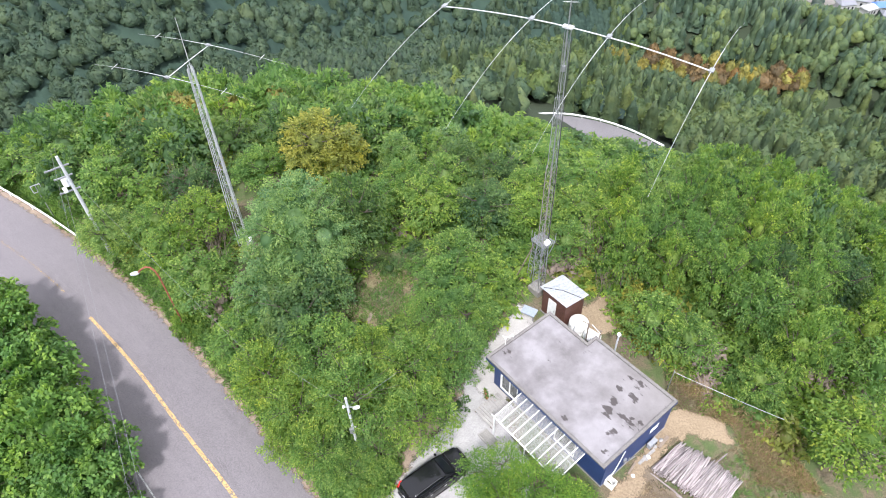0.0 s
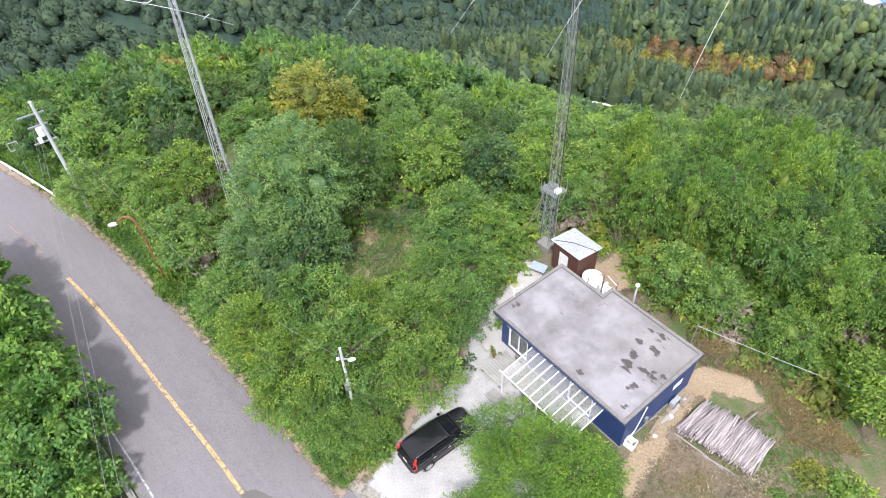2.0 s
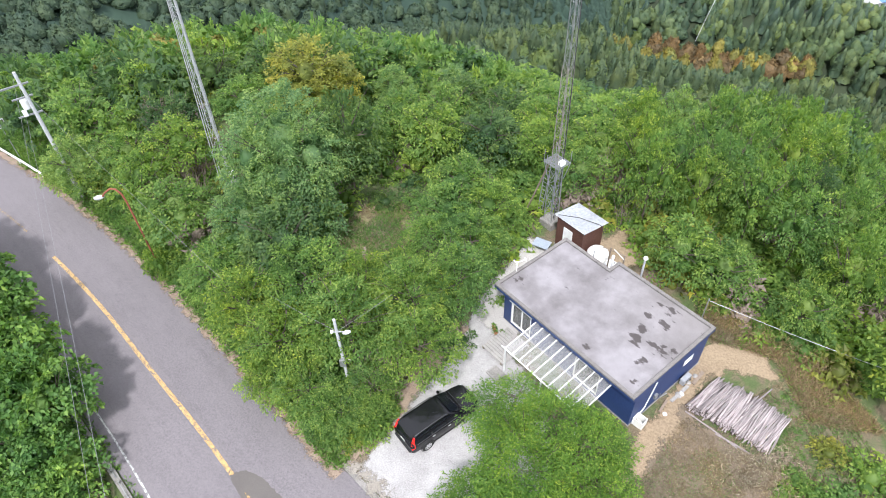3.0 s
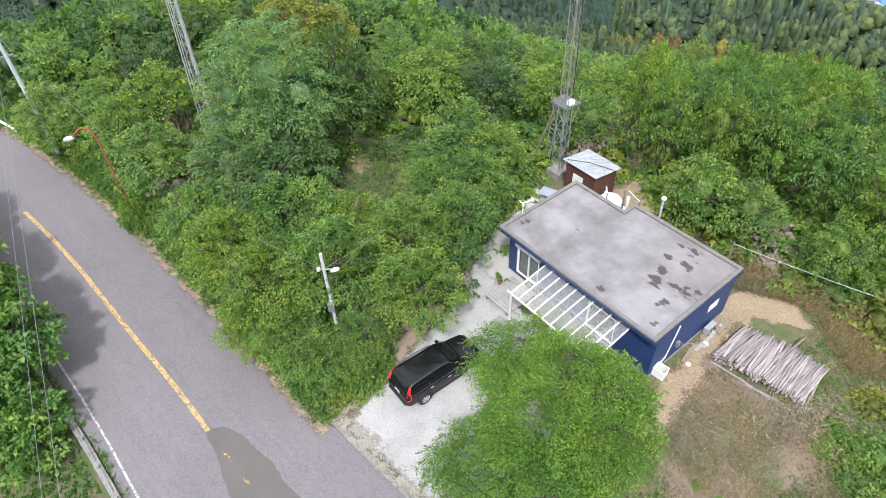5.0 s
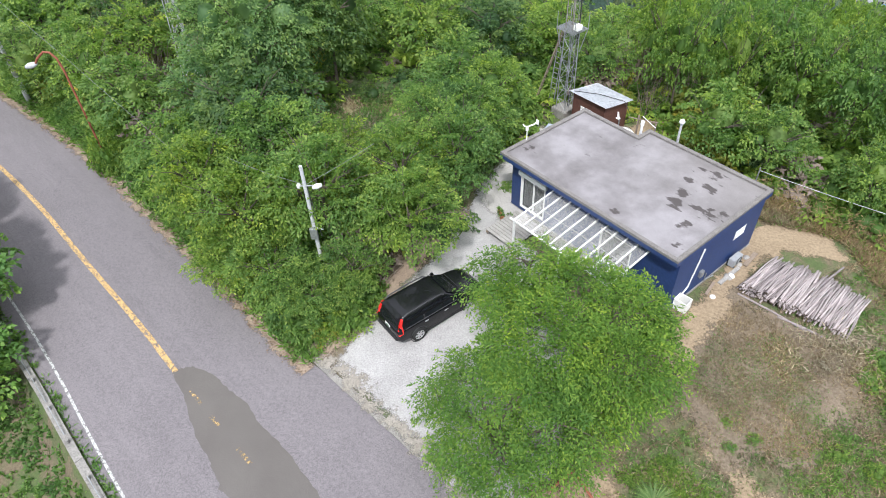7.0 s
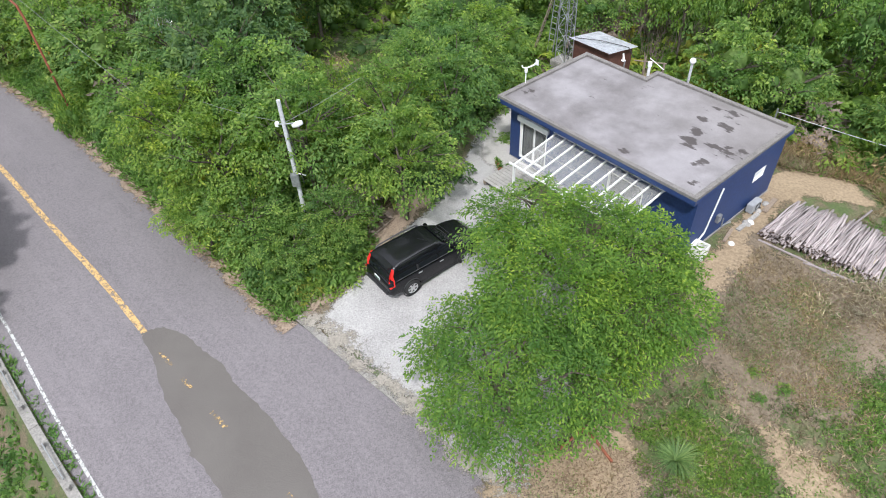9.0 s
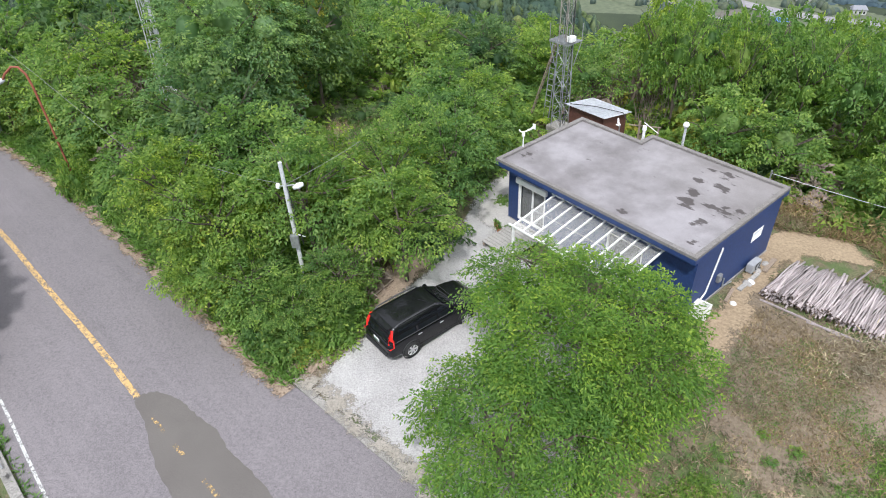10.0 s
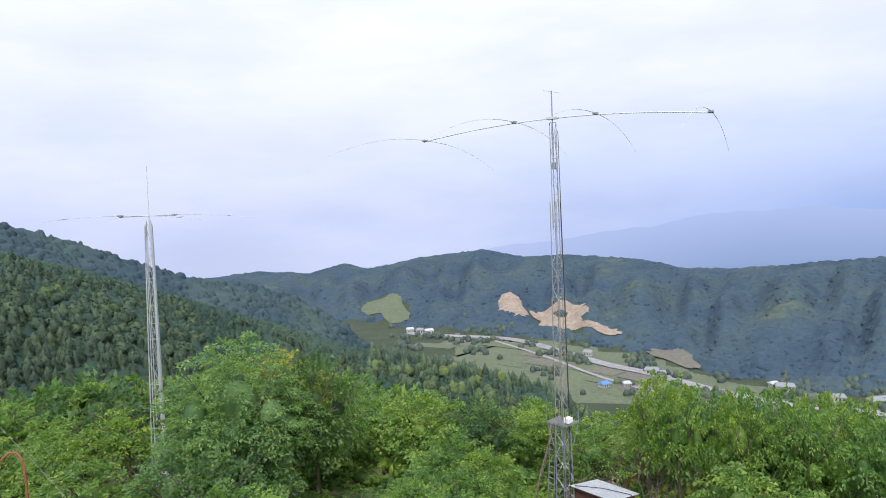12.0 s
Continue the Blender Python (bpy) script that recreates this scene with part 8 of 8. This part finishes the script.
    az = rng.uniform(-30, 45, n)
    f = rng.uniform(0, 1.06, n)
    r = hill_foot(az) + 640 * f
    bare = np.zeros(n, bool)
    for a0, f0, ra, rf in SCARS:
        bare |= ((az - a0) / ra) ** 2 + ((f - f0) / rf) ** 2 < 1
    size = rng.uniform(4.0, 7.0, n)
    cedar = rng.random(n) < 0.5
    for sel, shapes, text in ((cedar & ~bare, cones, "cedar woods on the far hills, tinted blue as haze"), (~cedar & ~bare, domes, "green broadleaf woods on the far hills")):
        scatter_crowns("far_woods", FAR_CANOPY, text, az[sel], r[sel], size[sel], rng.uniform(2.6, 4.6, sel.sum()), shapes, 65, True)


def canopy(mat, label, azs, rs, lift, amp, seed, bare=None, rise=None):
    """A bumpy sheet of treetops over the land; rs gives the distances for each bearing."""
    rng = np.random.default_rng(seed)
    a = np.repeat(azs[:, None], rs.shape[1], 1) + rng.uniform(-0.4, 0.4, rs.shape) * (azs[1] - azs[0])
    r = rs + rng.uniform(-0.4, 0.4, rs.shape) * (rs[:, 1:2] - rs[:, :1])
    x, y = polar(a, r)
    z = land(x, y) + (lift + rng.uniform(-amp, amp, rs.shape)) * (1.0 if rise is None else rise)
    if bare is not None:
        z = np.where(bare(a, r), land(x, y), z)
    idx = np.arange(rs.size).reshape(rs.shape)
    f = np.stack([idx[:-1, :-1], idx[1:, :-1], idx[1:, 1:], idx[:-1, 1:]], -1).reshape(-1, 4)
    me = mesh_np("far_woods", np.stack([x, y, z], -1).reshape(-1, 3), f, mat)
    me.polygons.foreach_set("use_smooth", [True] * len(me.polygons))
    if me.polygons[0].normal.z < 0:
        me.flip_normals()
    return tagged(new("far_woods", me), label, "woods", kind="stuff")


def hill_foot(az):
    return np.interp(az, (-20, -8, -5, 2, 9.4, 16.5, 21.4, 27, 33, 60), (1350, 1190, 1120, 1020, 955, 870, 785, 750, 745, 745))


def plant_canopies():
    azs = np.arange(-32, 46, 0.27)
    f = np.linspace(-0.01, 1.06, 94)

    def bare(a, r):
        g = (r - hill_foot(a)) / 640
        out = np.zeros(a.shape, bool)
        for a0, f0, ra, rf in SCARS:
            out |= ((a - a0) / ra) ** 2 + ((g - f0) / rf) ** 2 < 1
        return out

    canopy(FAR_CANOPY, "closed woods covering the far hills, tinted blue as haze", azs, hill_foot(azs)[:, None] + 640 * f[None], 3.5, 2.6, 1, bare, np.clip(f / 0.05, 0.06, 1)[None])
    azs = np.arange(-52, -2, 0.3)
    canopy(RIDGE_CANOPY, "closed cedar woods covering the second ridge", azs, np.repeat(np.linspace(430, 690, 66)[None], len(azs), 0), 3.6, 1.7, 2)
    azs = np.arange(-53, 15, 0.36)
    canopy(SPUR_CANOPY, "closed cedar woods covering the spur", azs, np.repeat(np.linspace(150, 360, 100)[None], len(azs), 0), 2.6, 0.9, 3)


SCARS = ((5.0, 0.20, 1.5, 0.075), (9.3, 0.19, 2.9, 0.10), (12.6, 0.08, 2.6, 0.05), (-6.2, 0.17, 2.3, 0.16), (18.6, 0.03, 2.2, 0.05))
plant_woods()
plant_canopies()


def distant_mountains():
    """Plain ranges at the horizon, very far off, glowing with painted haze."""
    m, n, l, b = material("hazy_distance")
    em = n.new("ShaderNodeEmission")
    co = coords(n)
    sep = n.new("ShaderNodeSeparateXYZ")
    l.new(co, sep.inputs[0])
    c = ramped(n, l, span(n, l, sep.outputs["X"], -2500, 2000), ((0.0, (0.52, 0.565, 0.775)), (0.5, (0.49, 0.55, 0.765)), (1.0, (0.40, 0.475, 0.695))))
    # painted haze thins downwards in the east, so the glow darkens there
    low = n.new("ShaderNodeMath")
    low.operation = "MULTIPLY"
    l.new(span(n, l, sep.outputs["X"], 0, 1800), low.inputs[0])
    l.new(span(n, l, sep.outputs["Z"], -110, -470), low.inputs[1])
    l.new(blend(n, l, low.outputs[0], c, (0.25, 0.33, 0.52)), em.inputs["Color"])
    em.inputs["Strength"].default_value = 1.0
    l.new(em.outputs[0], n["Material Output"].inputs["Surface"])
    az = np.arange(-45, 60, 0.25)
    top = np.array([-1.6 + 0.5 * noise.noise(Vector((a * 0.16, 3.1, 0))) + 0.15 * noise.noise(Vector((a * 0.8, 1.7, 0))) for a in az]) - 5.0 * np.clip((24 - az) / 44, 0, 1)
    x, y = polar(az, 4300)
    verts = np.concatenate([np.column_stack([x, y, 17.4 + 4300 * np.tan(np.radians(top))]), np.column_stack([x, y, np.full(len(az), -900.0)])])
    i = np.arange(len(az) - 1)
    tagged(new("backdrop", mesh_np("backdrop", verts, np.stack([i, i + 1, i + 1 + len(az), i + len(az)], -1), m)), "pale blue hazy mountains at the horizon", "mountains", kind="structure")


distant_mountains()


def hill_patch(name, mat, label, category, az0, az1, f0, f1, bearing, lift):
    """A bare patch laid on the far hillside."""
    rng = random.Random(int(az0 * 10 + 500))
    pts = []
    for k in range(26):
        a = 2 * math.pi * k / 26
        w = 1 + 0.16 * math.sin(3 * a + az0) + 0.12 * math.sin(5 * a + 2 * az0) + rng.uniform(-0.09, 0.09)
        pts.append((bearing + (az1 - az0) / 2 * math.cos(a) * w, (f0 + f1) / 2 + (f1 - f0) / 2 * math.sin(a) * w))
    bm = bmesh.new()
    rings = []
    for s in (1.0, 0.66, 0.33):
        row = []
        for az, f in pts:
            az2, f2 = bearing + (az - bearing) * s, (f0 + f1) / 2 + (f - (f0 + f1) / 2) * s
            foot = float(np.interp(az2, (-20, -8, -5, 2, 9.4, 16.5, 21.4, 27, 33, 60), (1350, 1190, 1120, 1020, 955, 870, 785, 750, 745, 745)))
            x, y = polar(az2, foot + 640 * f2)
            row.append(bm.verts.new((float(x), float(y), land_at(x, y) + lift)))
        rings.append(row)
    for a, b in zip(rings, rings[1:]):
        for k in range(26):
            bm.faces.new((a[k], a[(k + 1) % 26], b[(k + 1) % 26], b[k]))
    bm.faces.new(rings[-1])
    return single(name, bm, mat, label, category, kind="structure")


hill_patch("bare_slope", SCAR, "bare tan earth scar on the far hillside", "earth", 3.7, 6.3, 0.10, 0.27, 5.0, 1.2)
hill_patch("bare_slope", SCAR, "bare tan earth quarry on the far hillside", "earth", 6.6, 12.0, 0.09, 0.29, 9.3, 1.2)
hill_patch("bare_slope", SCAR, "bare tan earth strip below the quarry", "earth", 10.6, 14.4, 0.075, 0.13, 12.5, 1.2)
hill_patch("hill_meadow", FIELD_GREEN, "light green meadow on the far hillside", "meadow", -8.3, -4.2, 0.03, 0.31, -6.2, 1.2)
hill_patch("hill_meadow", FIELD_TAN, "tan terrace field at the hill's foot", "field", 16.6, 20.6, -0.01, 0.07, 18.6, 2)


def valley_strip(name, mat, label, category, line, width, lift):
    """A road or field strip over the valley floor from bearings and distances."""
    pts = np.array([polar(a, r) for a, r in line], float)
    pts = smoothed(pts, 2)
    d = np.gradient(pts, axis=0)
    d /= np.hypot(d[:, 0], d[:, 1])[:, None]
    nrm = np.stack([-d[:, 1], d[:, 0]], -1) * width / 2
    both = np.concatenate([pts + nrm, pts - nrm])
    verts = np.column_stack([both, np.full(len(both), FLOOR_Z + lift)])
    m = len(pts)
    i = np.arange(m - 1)
    me = mesh_np(name, verts, np.stack([i, i + 1, i + 1 + m, i + m], -1), mat)
    if me.polygons[0].normal.z < 0:
        me.flip_normals()
    return tagged(new(name, me), label, category, kind="structure")


def reach(el):
    return (17.4 - FLOOR_Z) / math.tan(radians(-el))


ROAD_PTS = [(-4.5, -11.1), (-1.0, -11.5), (3.5, -11.8), (6.0, -12.2), (9.4, -13.2), (13.2, -14.3), (16.5, -14.8), (20.1, -15.7), (23.9, -16.4), (28.0, -16.7), (33.4, -16.6), (40, -16.4)]
valley_strip("valley_road", ROAD_FAR, "pale main road through the valley", "road", [(a, reach(e)) for a, e in ROAD_PTS], 17, 1.2)
valley_strip("valley_road", ROAD_FAR, "pale side road through the valley fields", "road", [(3.0, reach(-12.0)), (8, reach(-13.6)), (12, reach(-15.2)), (17, reach(-16.4)), (22, reach(-17.6))], 6, 1.3)
valley_strip("valley_meadow", FIELD_GREEN, "green meadows on the valley floor", "meadow", [(a, reach(e)) for a, e in ROAD_PTS], 330, 0.25)
rngv = np.random.default_rng(8)
va = rngv.uniform(-6, 38, 1500)
vr = np.interp(va, [p[0] for p in ROAD_PTS], [reach(p[1]) for p in ROAD_PTS]) + rngv.uniform(-170, 90, 1500)
vk = np.array([noise.noise(Vector((a * 0.35, b * 0.02, 2))) for a, b in zip(va, vr)]) > 0.14
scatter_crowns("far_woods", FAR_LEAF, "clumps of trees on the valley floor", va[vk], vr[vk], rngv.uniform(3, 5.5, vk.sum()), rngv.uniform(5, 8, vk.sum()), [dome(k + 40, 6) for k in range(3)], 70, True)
rngf = random.Random(12)
for k in range(26):
    a = rngf.uniform(-3, 34)
    e0 = float(np.interp(a, [p[0] for p in ROAD_PTS], [p[1] for p in ROAD_PTS])) - rngf.choice((-0.6, 0.55, 0.9, 1.4, 2.0))
    r = reach(e0)
    w = rngf.uniform(18, 34)
    valley_strip("field", FIELD_GREEN if rngf.random() < 0.62 else FIELD_TAN, "small crop field on the valley floor", "field", [(a - 1.3, r + 12), (a, r), (a + 1.3, r - 14)], w, 0.5 + 0.02 * k)


def far_house(az, el, w, d, h, turn, roof_mat, wall_mat, label):
    r = reach(el)
    x, y = polar(az, r)
    ob = thing("farmhouse", label, "house", pose(float(x), float(y), FLOOR_Z, 0, 0, turn), group="houses in the valley")
    part("wall", box(-w / 2, w / 2, -d / 2, d / 2, -3, h), wall_mat, ob)
    bm = bmesh.new()
    a = [bm.verts.new((sx * (w / 2 + 0.8), sy * (d / 2 + 0.8), h)) for sx, sy in ((-1, -1), (1, -1), (1, 1), (-1, 1))]
    b = [bm.verts.new((-w / 2 + 1, 0, h + d * 0.32)), bm.verts.new((w / 2 - 1, 0, h + d * 0.32))]
    for f in ((a[0], a[1], b[1], b[0]), (a[2], a[3], b[0], b[1]), (a[1], a[2], b[1]), (a[3], a[0], b[0]), tuple(a[::-1])):
        bm.faces.new(f)
    part("roof", bm, roof_mat, ob)
    for k in range(3):
        part("window", box(-w / 2 + w * (k + 0.6) / 3.4, -w / 2 + w * (k + 1.0) / 3.4, -d / 2 - 0.12, -d / 2 - 0.02, h * 0.3, h * 0.7), GLASS_DARK, ob)


ROOF_GREY, ROOF_BLUE, WALL_PALE = plain("grey_roof_tile", (0.22, 0.225, 0.25), 0.6), plain("blue_roof", (0.10, 0.20, 0.45), 0.5), plain("pale_wall", (0.42, 0.42, 0.41), 0.8)
for az, el, w, d, h, turn, rm in ((16.7, -14.8, 16, 9, 5, -25, ROOF_GREY), (17.4, -15.0, 11, 8, 5, -10, ROOF_GREY), (26.8, -15.6, 18, 10, 6, -20, ROOF_GREY), (26.0, -15.4, 9, 7, 5, 10, WALL_PALE), (25.4, -17.4, 13, 9, 5, -15, ROOF_BLUE), (24.6, -17.0, 11, 9, 5, 5, ROOF_GREY), (12.7, -16.0, 11, 9, 4, 30, ROOF_BLUE), (14.6, -15.9, 8, 7, 4, 0, WALL_PALE), (-2.5, -11.2, 14, 9, 6, 10, WALL_PALE), (-3.3, -11.1, 12, 9, 6, -20, ROOF_GREY), (-4.2, -11.0, 12, 9, 6, 15, WALL_PALE), (11.4, -13.4, 12, 9, 5, -30, ROOF_GREY), (33.0, -15.9, 18, 10, 5, 5, ROOF_GREY), (30.4, -16.0, 12, 9, 5, -12, ROOF_GREY)):
    far_house(az, el, w, d, h, turn, rm, WALL_PALE, "distant farmhouse in the valley with a pitched roof")


valley_strip("field", FIELD_PALE, "pale bare field at the foot of the slope", "field", [(24.0, 512), (26.0, 528), (28.6, 536), (29.4, 540)], 62, 1.4)
for az, r, w, d, turn, rm in ((29.3, 548, 11, 8, 10, ROOF_GREY), (30.2, 560, 12, 8, -20, ROOF_GREY), (30.9, 548, 9, 7, 25, WALL_PALE), (31.7, 557, 12, 8, 0, ROOF_BLUE), (32.5, 545, 12, 8, -12, ROOF_GREY), (31.0, 575, 12, 9, 15, ROOF_GREY)):
    far_house(az, -math.degrees(math.atan((17.4 - FLOOR_Z) / r)), w, d, 5.5, turn, rm, WALL_PALE, "pale village house at the foot of the slope")


def lower_road():
    """The road bench on the slope below the hilltop, with a white rail."""
    pts = smoothed(np.array([(4, 128.5), (10.8, 131.4), (19.8, 133.0), (27.8, 130.8), (34.5, 126.8), (40.5, 120.8)], float), 2)
    z = np.full(len(pts), -53.7)
    d = np.gradient(pts, axis=0)
    d /= np.hypot(d[:, 0], d[:, 1])[:, None]
    nrm = np.stack([-d[:, 1], d[:, 0]], -1)
    m = len(pts)
    rows = [np.column_stack([pts + nrm * 4.2, z]), np.column_stack([pts - nrm * 4.2, z])]
    i = np.arange(m - 1)
    me = mesh_np("lower_road", np.concatenate(rows), np.stack([i, i + 1, i + 1 + m, i + m], -1), surface("lower_asphalt", (0.14, 0.13, 0.135), (0.19, 0.18, 0.185), 0.2, 4, 0.9))
    if me.polygons[0].normal.z < 0:
        me.flip_normals()
    tagged(new("lower_road", me), "grey asphalt road on the wooded slope below", "road", kind="structure")
    rail = thing("guard_rail", "white guard rail on the lower road", "guard rail")
    far = pts + nrm * 4.0
    far_pts = [Vector((a, b, c + 0.7)) for (a, b), c in zip(far, z)]
    part("beam", tube(far_pts, 0.22, 6), WHITE, rail)
    for k in range(0, m, 2):
        part("post", rod(far_pts[k] - Vector((0, 0, 2.4)), far_pts[k], 0.1, sides=6), WHITE, rail)


lower_road()
